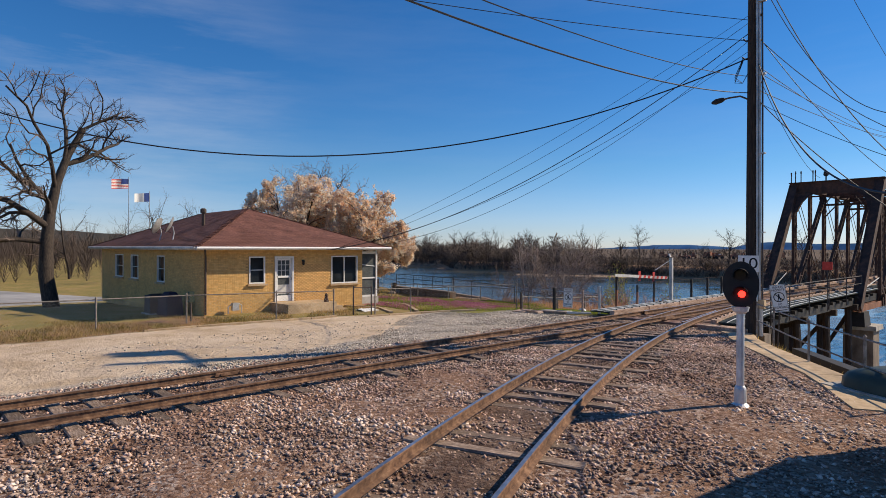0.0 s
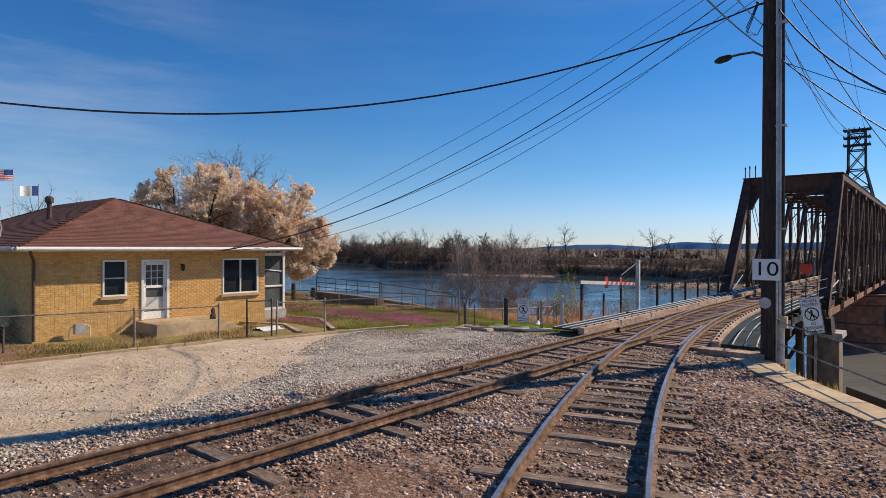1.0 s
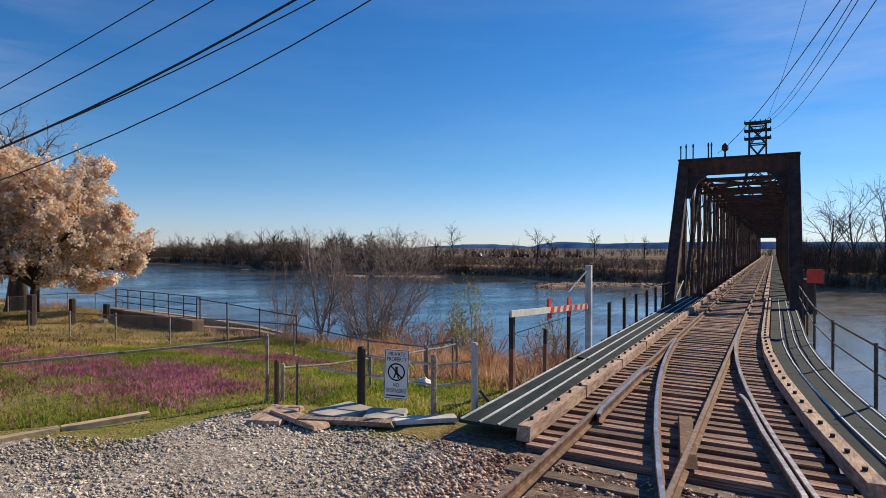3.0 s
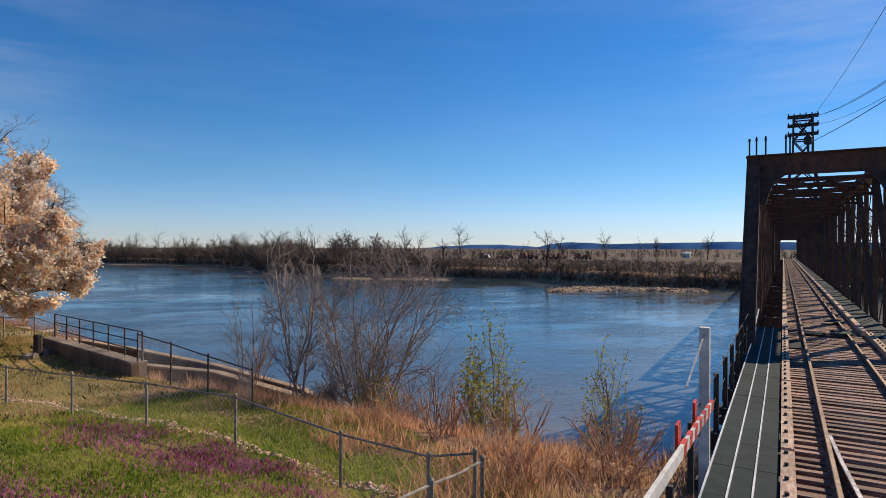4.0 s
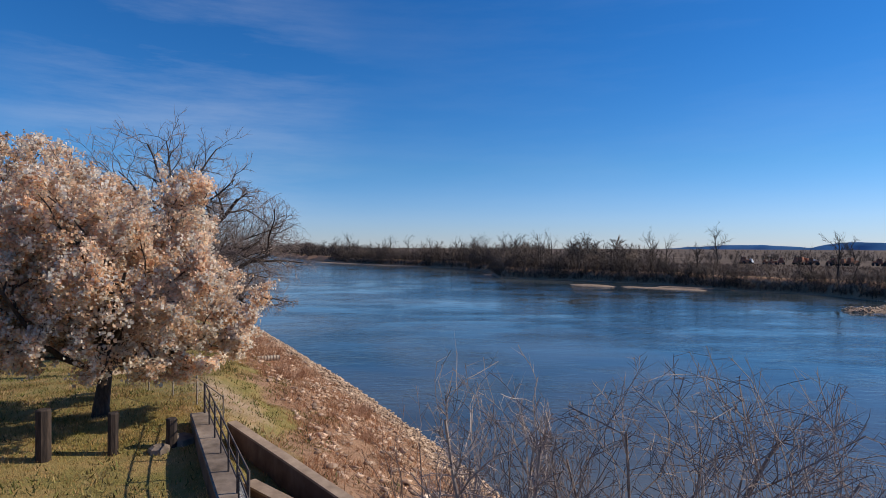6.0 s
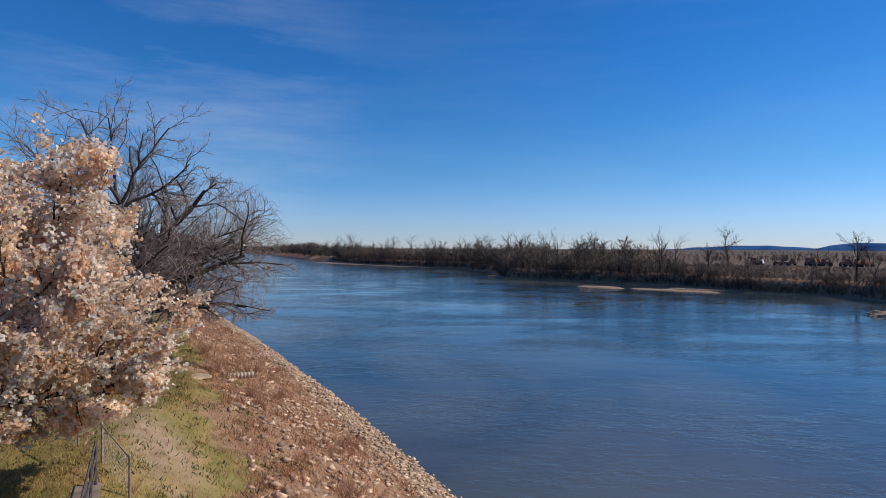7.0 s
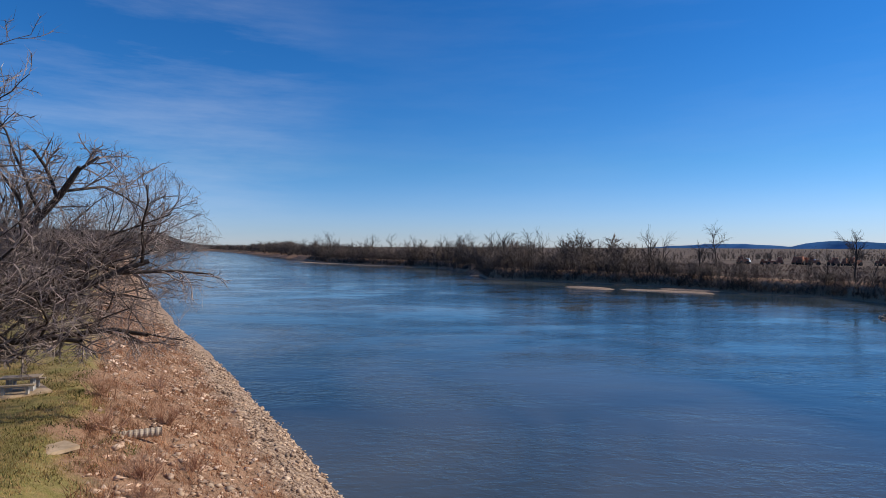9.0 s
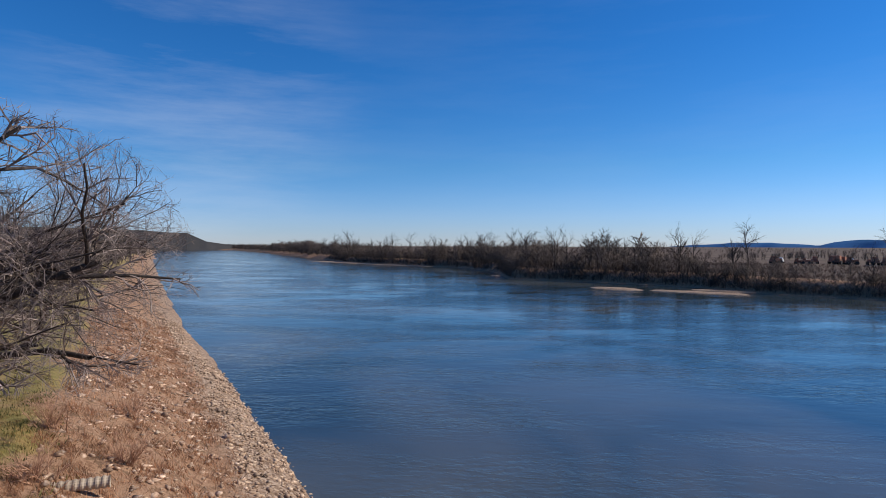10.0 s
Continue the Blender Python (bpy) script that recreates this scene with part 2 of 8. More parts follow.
M_GRASS = surf("spring_grass", [(0.11, 0.175, 0.019), (0.225, 0.28, 0.036), (0.46, 0.37, 0.115)], 0.8, bump=0, vary=0.3, island=True)
M_PARKGRASS = surf("worn_park_grass", [(0.15, 0.135, 0.034), (0.38, 0.26, 0.1), (0.62, 0.41, 0.22)], 0.8, bump=0, vary=0.5, island=True)
M_DRYGRASS = surf("dry_grass", [(0.18, 0.075, 0.036), (0.45, 0.23, 0.12), (0.64, 0.42, 0.26)], 0.8, bump=0, vary=0.5, island=True)
M_HENBIT = surf("purple_henbit", [(0.24, 0.06, 0.11), (0.42, 0.13, 0.23), (0.58, 0.26, 0.37)], 2, bump=0, vary=0.35, island=True)
M_LEAF = surf("young_leaves", [(0.3, 0.3, 0.04), (0.5, 0.48, 0.11)], 2, bump=0, vary=0.3, island=True)
M_WIRE = surf("black_cable", [(0.01, 0.01, 0.012), (0.02, 0.02, 0.024)], 3, rough=(0.4, 0.6), bump=0)
M_POLE = surf("creosoted_pole", [(0.016, 0.011, 0.009), (0.04, 0.028, 0.022), (0.075, 0.052, 0.04)], 6, stretch=(4, 4, 0.4), bump=0.5)
M_GREEN = surf("dark_green_cover", [(0.02, 0.035, 0.025), (0.035, 0.055, 0.04)], 4, rough=(0.4, 0.6), bump=0.1)
M_ROADGREY = surf("pale_road", [(0.24, 0.23, 0.22), (0.33, 0.32, 0.31), (0.4, 0.385, 0.37)], 0.5, bump=0.15)
# brown wall tone, darkened to hold the shade of faces turned from the sun
M_WALLBR = surf("shaded_brown_wall", [(0.07, 0.045, 0.03), (0.14, 0.09, 0.06), (0.2, 0.14, 0.1)], 1.5, bump=0.3, stretch=(1, 1, 0.5))
M_WOODPOST = surf("weathered_post", [(0.06, 0.042, 0.033), (0.13, 0.095, 0.07)], 5, stretch=(4, 4, 0.6), bump=0.5)
M_SIGNINK = surf("sign_black", [(0.012, 0.012, 0.014), (0.02, 0.02, 0.022)], 5, bump=0)
M_BLUE = surf("flag_blue", [(0.02, 0.05, 0.2), (0.03, 0.07, 0.26)], 5, bump=0)
M_REDLAMP = glow("red_lamp", (1.0, 0.02, 0.015), 6.0)


def thin(m, share, name="thin"):
    """Lets light pass through petals and blades."""
    n, l = m.node_tree.nodes, m.node_tree.links
    p, out = n["Principled BSDF"], n["Material Output"]
    tr = n.new("ShaderNodeBsdfTranslucent")
    mx = n.new("ShaderNodeMixShader")
    mx.inputs["Fac"].default_value = share
    l.new(p.inputs["Base Color"].links[0].from_socket, tr.inputs["Color"])
    l.new(p.outputs["BSDF"], mx.inputs[1])
    l.new(tr.outputs["BSDF"], mx.inputs[2])
    l.new(mx.outputs["Shader"], out.inputs["Surface"])


for leafy in (M_BLOOM, M_BLOOMW, M_GRASS, M_PARKGRASS, M_STRAW, M_DRYGRASS, M_HENBIT, M_LEAF):
    thin(leafy, 0.55)


def glass_material():
    m = surf("window_glass", [(0.012, 0.015, 0.017), (0.02, 0.024, 0.027)], 2, rough=(0.03, 0.06), bump=0.0, spec=0.22)
    return m


M_GLASS = glass_material()


def water_material():
    """Dark river water, silt and sun-side brightness in its colour, calm slicks, ruffled streaks."""
    m = bpy.data.materials.new("river_water")
    m.use_nodes = True
    n, l = m.node_tree.nodes, m.node_tree.links
    p = n["Principled BSDF"]
    p.inputs["IOR"].default_value = 1.33
    p.inputs["Specular IOR Level"].default_value = 0.8
    tc = n.new("ShaderNodeTexCoord")

    def noise_of(vec, scale, detail, distortion=0.0, rough=0.55):
        a = n.new("ShaderNodeTexNoise")
        a.inputs["Scale"].default_value, a.inputs["Detail"].default_value = scale, detail
        a.inputs["Distortion"].default_value, a.inputs["Roughness"].default_value = distortion, rough
        l.new(vec, a.inputs["Vector"])
        return a.outputs["Fac"]

    def span(src, a, b, c, d):
        r = n.new("ShaderNodeMapRange")
        r.interpolation_type = "SMOOTHSTEP"
        for key, v in (("From Min", a), ("From Max", b), ("To Min", c), ("To Max", d)):
            r.inputs[key].default_value = v
        l.new(src, r.inputs["Value"])
        return r.outputs["Result"]

    def maths(op, a, b):
        q = n.new("ShaderNodeMath")
        q.operation = op
        l.new(a, q.inputs[0])
        if isinstance(b, float):
            q.inputs[1].default_value = b
        else:
            l.new(b, q.inputs[1])
        return q.outputs["Value"]

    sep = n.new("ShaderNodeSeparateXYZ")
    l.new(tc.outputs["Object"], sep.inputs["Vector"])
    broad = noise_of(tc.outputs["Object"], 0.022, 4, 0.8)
    # silt near the bridge, plus sun-side brightness painted into the colour
    silt_and_glare = maths("ADD", span(sep.outputs["X"], -42, 4, 0.0, 0.85), span(broad, 0.35, 0.68, -0.12, 0.3))
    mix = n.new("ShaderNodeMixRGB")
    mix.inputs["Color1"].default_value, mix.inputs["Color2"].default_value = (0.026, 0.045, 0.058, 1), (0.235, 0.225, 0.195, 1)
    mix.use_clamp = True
    l.new(silt_and_glare, mix.inputs["Fac"])
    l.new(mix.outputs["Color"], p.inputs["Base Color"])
    turn = n.new("ShaderNodeMapping")
    turn.inputs["Rotation"].default_value = (0, 0, radians(-50))
    crest = n.new("ShaderNodeMapping")
    crest.inputs["Scale"].default_value = (0.6, 1.25, 1.0)
    l.new(tc.outputs["Object"], turn.inputs["Vector"])
    l.new(turn.outputs["Vector"], crest.inputs["Vector"])
    ruffle = noise_of(crest.outputs["Vector"], 0.06, 6, 0.4, 0.65)
    streak = noise_of(crest.outputs["Vector"], 0.2, 5, 0.5, 0.6)
    l.new(span(streak, 0.42, 0.6, 0.03, 0.16), p.inputs["Roughness"])
    prev = None
    for sc, lo, hi, d, det in ((0.15, 0.3, 1.0, 0.12, 2), (0.5, 0.2, 1.0, 0.08, 3), (1.3, 0.0, 1.0, 0.07, 3), (5.0, 0.1, 1.0, 0.012, 2)):
        bp = n.new("ShaderNodeBump")
        bp.inputs["Distance"].default_value = d
        l.new(span(ruffle, 0.38, 0.62, lo, hi), bp.inputs["Strength"])
        l.new(noise_of(crest.outputs["Vector"], sc, det, 0.7), bp.inputs["Height"])
        if prev:
            l.new(prev.outputs["Normal"], bp.inputs["Normal"])
        prev = bp
    l.new(prev.outputs["Normal"], p.inputs["Normal"])
    return m


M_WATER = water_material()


def ground_material():
    """Zones come as attributes of the sheet; noise frays their edges and gives each its grain."""
    m = bpy.data.materials.new("ground")
    m.use_nodes = True
    n, l = m.node_tree.nodes, m.node_tree.links
    p = n["Principled BSDF"]
    p.inputs["Roughness"].default_value, p.inputs["Specular IOR Level"].default_value = 0.95, 0.15
    tc = n.new("ShaderNodeTexCoord")

    def noise_at(scale, detail=5, rough=0.6):
        a = n.new("ShaderNodeTexNoise")
        a.inputs["Scale"].default_value, a.inputs["Detail"].default_value, a.inputs["Roughness"].default_value = scale, detail, rough
        l.new(tc.outputs["Object"], a.inputs["Vector"])
        return a.outputs["Fac"]

    def ramp(src, cols, lo=0.3, hi=0.7):
        r = n.new("ShaderNodeValToRGB")
        e = r.color_ramp.elements
        for k, c in enumerate(cols):
            pos = lo + (hi - lo) * k / (len(cols) - 1)
            el = e[k] if k < 2 else e.new(pos)
            el.position, el.color = pos, (*c, 1)
        l.new(src, r.inputs["Fac"])
        return r.outputs["Color"]

    def stones(scale, cols):
        v = n.new("ShaderNodeTexVoronoi")
        v.inputs["Scale"].default_value = scale
        l.new(tc.outputs["Object"], v.inputs["Vector"])
        sep = n.new("ShaderNodeSeparateColor")
        l.new(v.outputs["Color"], sep.inputs["Color"])
        return ramp(sep.outputs["Red"], cols, 0.05, 0.95), v.outputs["Distance"]

    fray = noise_at(1.6, 6, 0.7)

    def mask(name, width=0.25):
        a = n.new("ShaderNodeAttribute")
        a.attribute_name = name
        ad = n.new("ShaderNodeMath")
        ad.operation = "ADD"
        l.new(a.outputs["Fac"], ad.inputs[0])
        l.new(fray, ad.inputs[1])
        mr = n.new("ShaderNodeMapRange")
        mr.inputs["From Min"].default_value, mr.inputs["From Max"].default_value = 1.0 - width, 1.0 + width
        l.new(ad.outputs["Value"], mr.inputs["Value"])
        return mr.outputs["Result"]

    def mix(fac, a, b):
        x = n.new("ShaderNodeMixRGB")
        l.new(fac, x.inputs["Fac"])
        l.new(a, x.inputs["Color1"])
        l.new(b, x.inputs["Color2"])
        return x.outputs["Color"]

    field = ramp(noise_at(0.02, 6), [(0.085, 0.058, 0.042), (0.12, 0.085, 0.06), (0.165, 0.12, 0.088)])
    grass = ramp(noise_at(0.5, 8, 0.7), [(0.46, 0.28, 0.14), (0.36, 0.24, 0.095), (0.2, 0.175, 0.045), (0.42, 0.27, 0.13)])
    lawn = mix(ramp(noise_at(5, 6), [(0, 0, 0), (0.75, 0.75, 0.75)]), grass, ramp(noise_at(30, 3), [(0.13, 0.13, 0.03), (0.46, 0.36, 0.16)]))
    sward = ramp(noise_at(1.4, 8, 0.7), [(0.4, 0.26, 0.12), (0.24, 0.23, 0.05), (0.15, 0.19, 0.03), (0.34, 0.29, 0.09)])
    dirt = ramp(noise_at(1.2, 8), [(0.3, 0.2, 0.12), (0.42, 0.3, 0.2), (0.5, 0.38, 0.27)])
    bank = ramp(noise_at(1.1, 12, 0.8), [(0.06, 0.03, 0.018), (0.23, 0.12, 0.068), (0.42, 0.26, 0.16), (0.16, 0.09, 0.05), (0.42, 0.28, 0.18)], 0.34, 0.66)
    rubble, rub_d = stones(6, [(0.16, 0.1, 0.065), (0.32, 0.22, 0.145), (0.5, 0.37, 0.27)])
    ballast, bal_d = stones(18, [(0.07, 0.036, 0.028), (0.22, 0.135, 0.1), (0.33, 0.22, 0.17), (0.58, 0.48, 0.42)])
    fines = ramp(noise_at(1.1, 8), [(0.16, 0.08, 0.05), (0.31, 0.17, 0.105), (0.4, 0.24, 0.15)])
    ballast = mix(ramp(noise_at(0.45, 6), [(0.15, 0.15, 0.15), (0.75, 0.75, 0.75)], 0.4, 0.62), ballast, fines)
    pale, pale_d = stones(20, [(0.26, 0.21, 0.17), (0.42, 0.36, 0.3), (0.58, 0.52, 0.45)])
    lane = ramp(noise_at(0.8, 9, 0.65), [(0.48, 0.345, 0.225), (0.64, 0.495, 0.355), (0.72, 0.585, 0.45)])
    purple = ramp(noise_at(12, 5), [(0.24, 0.13, 0.07), (0.3, 0.1, 0.14), (0.22, 0.2, 0.05)])
    col = field
    col = mix(mask("grass"), col, lawn)
    col = mix(mask("sward"), col, sward)
    col = mix(mask("purple"), col, purple)
    col = mix(mask("dirt"), col, dirt)
    col = mix(mask("bank"), col, bank)
    col = mix(mask("rubble"), col, rubble)
    col = mix(mask("ballast"), col, ballast)
    oily = ramp(noise_at(2.2, 8), [(0.05, 0.032, 0.026), (0.12, 0.08, 0.062), (0.26, 0.18, 0.14)])
    col = mix(mask("oily"), col, oily)
    col = mix(mask("pale"), col, pale)
    col = mix(mask("lane"), col, lane)
    l.new(col, p.inputs["Base Color"])
    b1 = n.new("ShaderNodeBump")
    b1.inputs["Strength"].default_value, b1.inputs["Distance"].default_value, b1.invert = 0.5, 0.03, True
    l.new(bal_d, b1.inputs["Height"])
    b2 = n.new("ShaderNodeBump")
    b2.inputs["Strength"].default_value, b2.inputs["Distance"].default_value = 0.8, 0.18
    l.new(noise_at(3.5, 8, 0.7), b2.inputs["Height"])
    l.new(b1.outputs["Normal"], b2.inputs["Normal"])
    l.new(b2.outputs["Normal"], p.inputs["Normal"])
    return m


M_GROUND = ground_material()


# ---------------------------------------------------------------- mesh tools
class Mesh:
    """Gathers vertices and faces of one mesh."""

    def __init__(self):
        self.v, self.f, self.mi = [], [], []

    def add(self, verts, faces, mi=0):
        k = len(self.v)
        self.v.extend(verts)
        self.f.extend([tuple(i + k for i in q) for q in faces])
        self.mi.extend([mi] * len(faces))
        return self

    def box(self, c, s, m=None, mi=0, taper=1.0):
        x, y, z = s[0] / 2, s[1] / 2, s[2] / 2
        vs = [Vector((a * x * (taper if d > 0 else 1), b * y * (taper if d > 0 else 1), d * z)) for d in (-1, 1) for a, b in ((-1, -1), (1, -1), (1, 1), (-1, 1))]
        if m is not None:
            vs = [m @ v for v in vs]
        vs = [tuple(v + Vector(c)) for v in vs]
        return self.add(vs, [(3, 2, 1, 0), (4, 5, 6, 7), (0, 1, 5, 4), (1, 2, 6, 5), (2, 3, 7, 6), (3, 0, 4, 7)], mi)

    def beam(self, p, q, w, h, up=(0, 0, 1), mi=0):
        """A bar of section w across and h along up, from p to q."""
        p, q = Vector(p), Vector(q)
        d = (q - p).normalized()
        u = Vector(up)
        if abs(d.dot(u)) > 0.98:
            u = Vector((0, 1, 0))
        r = d.cross(u).normalized()
        u = r.cross(d)
        vs = [tuple(o + r * (a * w / 2) + u * (b * h / 2)) for o in (p, q) for a, b in ((-1, -1), (1, -1), (1, 1), (-1, 1))]
        return self.add(vs, [(0, 1, 2, 3), (7, 6, 5, 4), (1, 0, 4, 5), (2, 1, 5, 6), (3, 2, 6, 7), (0, 3, 7, 4)], mi)

    def tube(self, pts, radii, n=6, mi=0, cap=True):
        rings = []
        pts = [Vector(p) for p in pts]
        if not isinstance(radii, (list, tuple)):
            radii = [radii] * len(pts)
        u = None
        vs = []
        for i, p in enumerate(pts):
            d = (pts[min(i + 1, len(pts) - 1)] - pts[max(i - 1, 0)])
            d = d.normalized() if d.length > 1e-9 else Vector((0, 0, 1))
            if u is None:
                u = d.orthogonal().normalized()
            else:
                u = (u - d * u.dot(d))
                u = u.normalized() if u.length > 1e-6 else d.orthogonal().normalized()
            w = d.cross(u)
            for k in range(n):
                a = 2 * math.pi * k / n
                vs.append(tuple(p + (u * math.cos(a) + w * math.sin(a)) * radii[i]))
        fs = [(i * n + k, i * n + (k + 1) % n, (i + 1) * n + (k + 1) % n, (i + 1) * n + k) for i in range(len(pts) - 1) for k in range(n)]
        if cap:
            fs += [tuple(range(n - 1, -1, -1)), tuple((len(pts) - 1) * n + k for k in range(n))]
        return self.add(vs, fs, mi)

    def ob(self, name, material, parent=None, label="", at=None, smooth=False):
        me = bpy.data.meshes.new(name)
        me.from_pydata([tuple(v) for v in self.v], [], self.f)
        mats = material if isinstance(material, (list, tuple)) else [material]
        for m in mats:
            me.materials.append(m)
        if len(mats) > 1:
            me.polygons.foreach_set("material_index", self.mi)
        if smooth:
            me.polygons.foreach_set("use_smooth", [True] * len(self.f))
        me.update()
        o = new(name, me)
        if parent is not None:
            o.parent = parent
        if label:
            tagged(o, label)
        if at is not None:
            o.location = at
        return o


def thing(name, at, label, category, group="", kind="", rz=0.0):
    o = new(name)
    o.empty_display_size = 0.2
    o.location = at
    o.rotation_euler = (0, 0, radians(rz))
    return tagged(o, label, category, group, kind)


def share(name, me, parent, at, rz=0.0, rx=0.0, ry=0.0, sc=1.0):
    o = new(name, me)
    o.parent = parent
    o.location, o.rotation_euler = at, (radians(rx), radians(ry), radians(rz))
    o.scale = (sc, sc, sc) if not isinstance(sc, tuple) else sc
    return o


def interp(x, pts):
    xs, ys = zip(*pts)
    return np.interp(x, xs, ys)


def sstep(a, b, x):
    t = np.clip((x - a) / (b - a), 0, 1)
    return t * t * (3 - 2 * t)


# ---------------------------------------------------------------- the lie of the land
WATER = -9.25


def near_shore(x):
    """y of the near waterline."""
    return interp(x, [(-5000, 900), (-779, 135), (-272, 43), (-137, 19.6), (-112, 16.2), (-92, 13.6), (-75, 10.8), (-66, 9.6), (-60, 8.4), (-51, 6.6), (-41, 4.6), (-30, 1.9), (-14, -1.4), (-3, -5.5), (3, -12), (8, -22), (14, -30), (60, -75), (5000, -2000)])


def far_shore(x):
    return interp(x, [(-5000, 1150), (-2000, 560), (-1127, 400), (-516, 236), (-470, 222), (-390, 224), (-322, 229), (-262, 205), (-214, 168),
                      (-185, 178), (-141, 186), (-112, 177), (-84, 182), (-66, 172), (-40, 160), (-14, 164), (60, 162), (300, 150), (5000, 20)])


def ripple(x, y):
    return (np.sin(x * 0.9 + 1.3 * np.sin(y * 0.7)) * np.cos(y * 1.1 + np.sin(x * 0.6)) + 0.5 * np.sin(x * 2.3 + y * 1.7) * np.cos(y * 2.9 - x))


def track2_x(y):
    """The middle line of the curving track."""
    y = np.asarray(y, float)
    k = 0.0076
    d = np.maximum(-14.0 - y, 0)
    return np.where(d < 34, k * d * d, k * 34 * 34 + 2 * k * 34 * (d - 34))


def edge_right(y):
    """x of the stone edge beside the fence by the river, right of the tracks."""
    return interp(y, [(-60, 26), (-44, 13.5), (-36, 9.6), (-33, 8.0), (-30.2, 5.75), (-28.2, 4.3), (-27.0, 3.9), (-26.4, 2.6), (-26.2, -40)])


def land(x, y):
    x, y = np.asarray(x, float), np.asarray(y, float)
    plateau = interp(x, [(-5000, -2.9), (-60, -2.9), (-50, -2.6), (-40, -1.65), (-30, -0.95), (-22, -0.6), (-14, -0.36), (-9, -0.36), (-3, -0.26), (40, -0.26)])
    yard = 0.75 * sstep(-27, -17, y) * sstep(-34, -26, x) * sstep(2.0, -2.5, x)
    top = plateau - yard
    d = near_shore(x) - y
    prof = interp(d, [(-40, -13), (-6, -11.5), (0, -9.25), (2.1, -8.1), (5.5, -6.5), (7.2, -5.3), (10.9, -3.5), (13, -2.7), (16, -1.5), (19, -0.5), (25, 2)])
    steep = interp(d, [(-40, -13), (-6, -11), (0, -9.25), (4, -6.0), (7, -3.0), (9, -0.8), (10, 2)])
    prof = prof - 0.35 * sstep(-42, -52, x) * sstep(2, 6, d)
    w = sstep(-8, 2, x)
    bank = prof * (1 - w) + steep * w
    crest = interp(y, [(-16.8, -1.12), (-15.1, -1.8), (-14.6, -2.7), (-13.8, -5), (-12, -12)])
    bank = np.where((x > -24) & (x < -3), np.maximum(bank, crest), bank)
    near = np.minimum(top, bank)
    rough = np.sin(x * 1.9 + 2.1 * np.sin(y * 1.3)) * np.cos(y * 1.7 + 1.3 * np.sin(x * 1.1)) + 0.6 * np.sin(x * 3.7 + y * 2.3) * np.sin(y * 4.1 - x * 1.9)
    near = near - 0.09 * rough * (near > -9.0) * sstep(0.1, 0.8, top - near) * (x < -4)
    near = near - 0.04 * ripple(x, y) * (near > -9.3) * (near < top - 0.05)
    # beyond the stone edge on the right the ground drops to a green shelf
    drop = sstep(0.15, 0.6, x - edge_right(y)) * (y > -60) * (x > 1.0)
    near = np.minimum(near, -0.26 - 0.4 * drop - 1.5 * sstep(0.8, 5, x - edge_right(y)) * (x > 1.0))
    d2 = y - far_shore(x)
    far = interp(d2, [(-40, -13), (-5, -10.2), (0, -9.25), (1.6, -8.9), (4.5, -6.0), (7, -4.9), (40, -4.3), (200, -3.6), (5000, -3.2)])
    far = far + 0.25 * ripple(x * 0.11, y * 0.13) * (d2 > 4)
    z = np.where(y < (near_shore(x) + far_shore(x)) / 2, near, far)
    # spit and bars of gravel at the far side
    for cx, cy, lx, ly, a, h in ((-52, 146, 15, 4.5, 0.95, 1.0), (-40, 154, 20, 4.5, 0.25, 0.9), (-150, 158, 9.5, 4.2, 0.1, 0.62), (-126, 166, 15, 3.4, 0.25, 0.5), (-122, 178, 12, 3, 0.2, 0.5),
                                 (-230, 196, 17, 4, 0.99, 0.5), (-434, 222, 95, 7, 0.05, 0.6)):
        ca, sa = math.cos(a), math.sin(a)
        u, v = (x - cx) * ca + (y - cy) * sa, -(x - cx) * sa + (y - cy) * ca
        r = np.sqrt((u / lx) ** 2 + (v / ly) ** 2) + 0.12 * np.sin(x * 0.5 + y * 0.3)
        z = np.maximum(z, np.where(r < 1.3, -9.25 + h * np.clip(3.0 * (1.0 - r), -1, 0.55), -20))
    # shallow cut for the ballast beds stays level
    return z


def lines(*runs):
    out = []
    for a, b, s in runs:
        out.extend(np.arange(a, b - 1e-6, s))
    return np.array(out)


GX = np.concatenate([-np.geomspace(4900, 640, 16), lines((-600, -240, 12), (-240, -80, 2), (-80, -60, 1), (-60, -16, 0.5), (-16, 13, 0.3), (13, 40, 1.5), (40, 300, 15)), np.geomspace(320, 4900, 12)])
GY = np.concatenate([-np.geomspace(4900, 120, 14), lines((-110, -50, 4), (-50, -8, 0.25), (-8, 14, 0.5), (14, 130, 6), (130, 190, 1.0), (190, 270, 2.0), (270, 420, 8)), np.geomspace(440, 4800, 18)])


def henbit_zone(x, y):
    """How thick the purple flowers stand in the yard, 0 to 1."""
    z = 0.0
    for cx, cy, rx, ry, a in ((-10.6, -25.9, 3.6, 1.7, 1.0), (-10.3, -21.4, 5.2, 1.0, 0.9), (-13.6, -29.6, 3.4, 1.2, 0.75), (-15.5, -26.0, 3.0, 1.6, 0.6)):
        z = z + a * np.exp(-(((x - cx) / rx) ** 2 + ((y - cy) / ry) ** 2) ** 1.6)
    return np.clip(z, 0, 1)


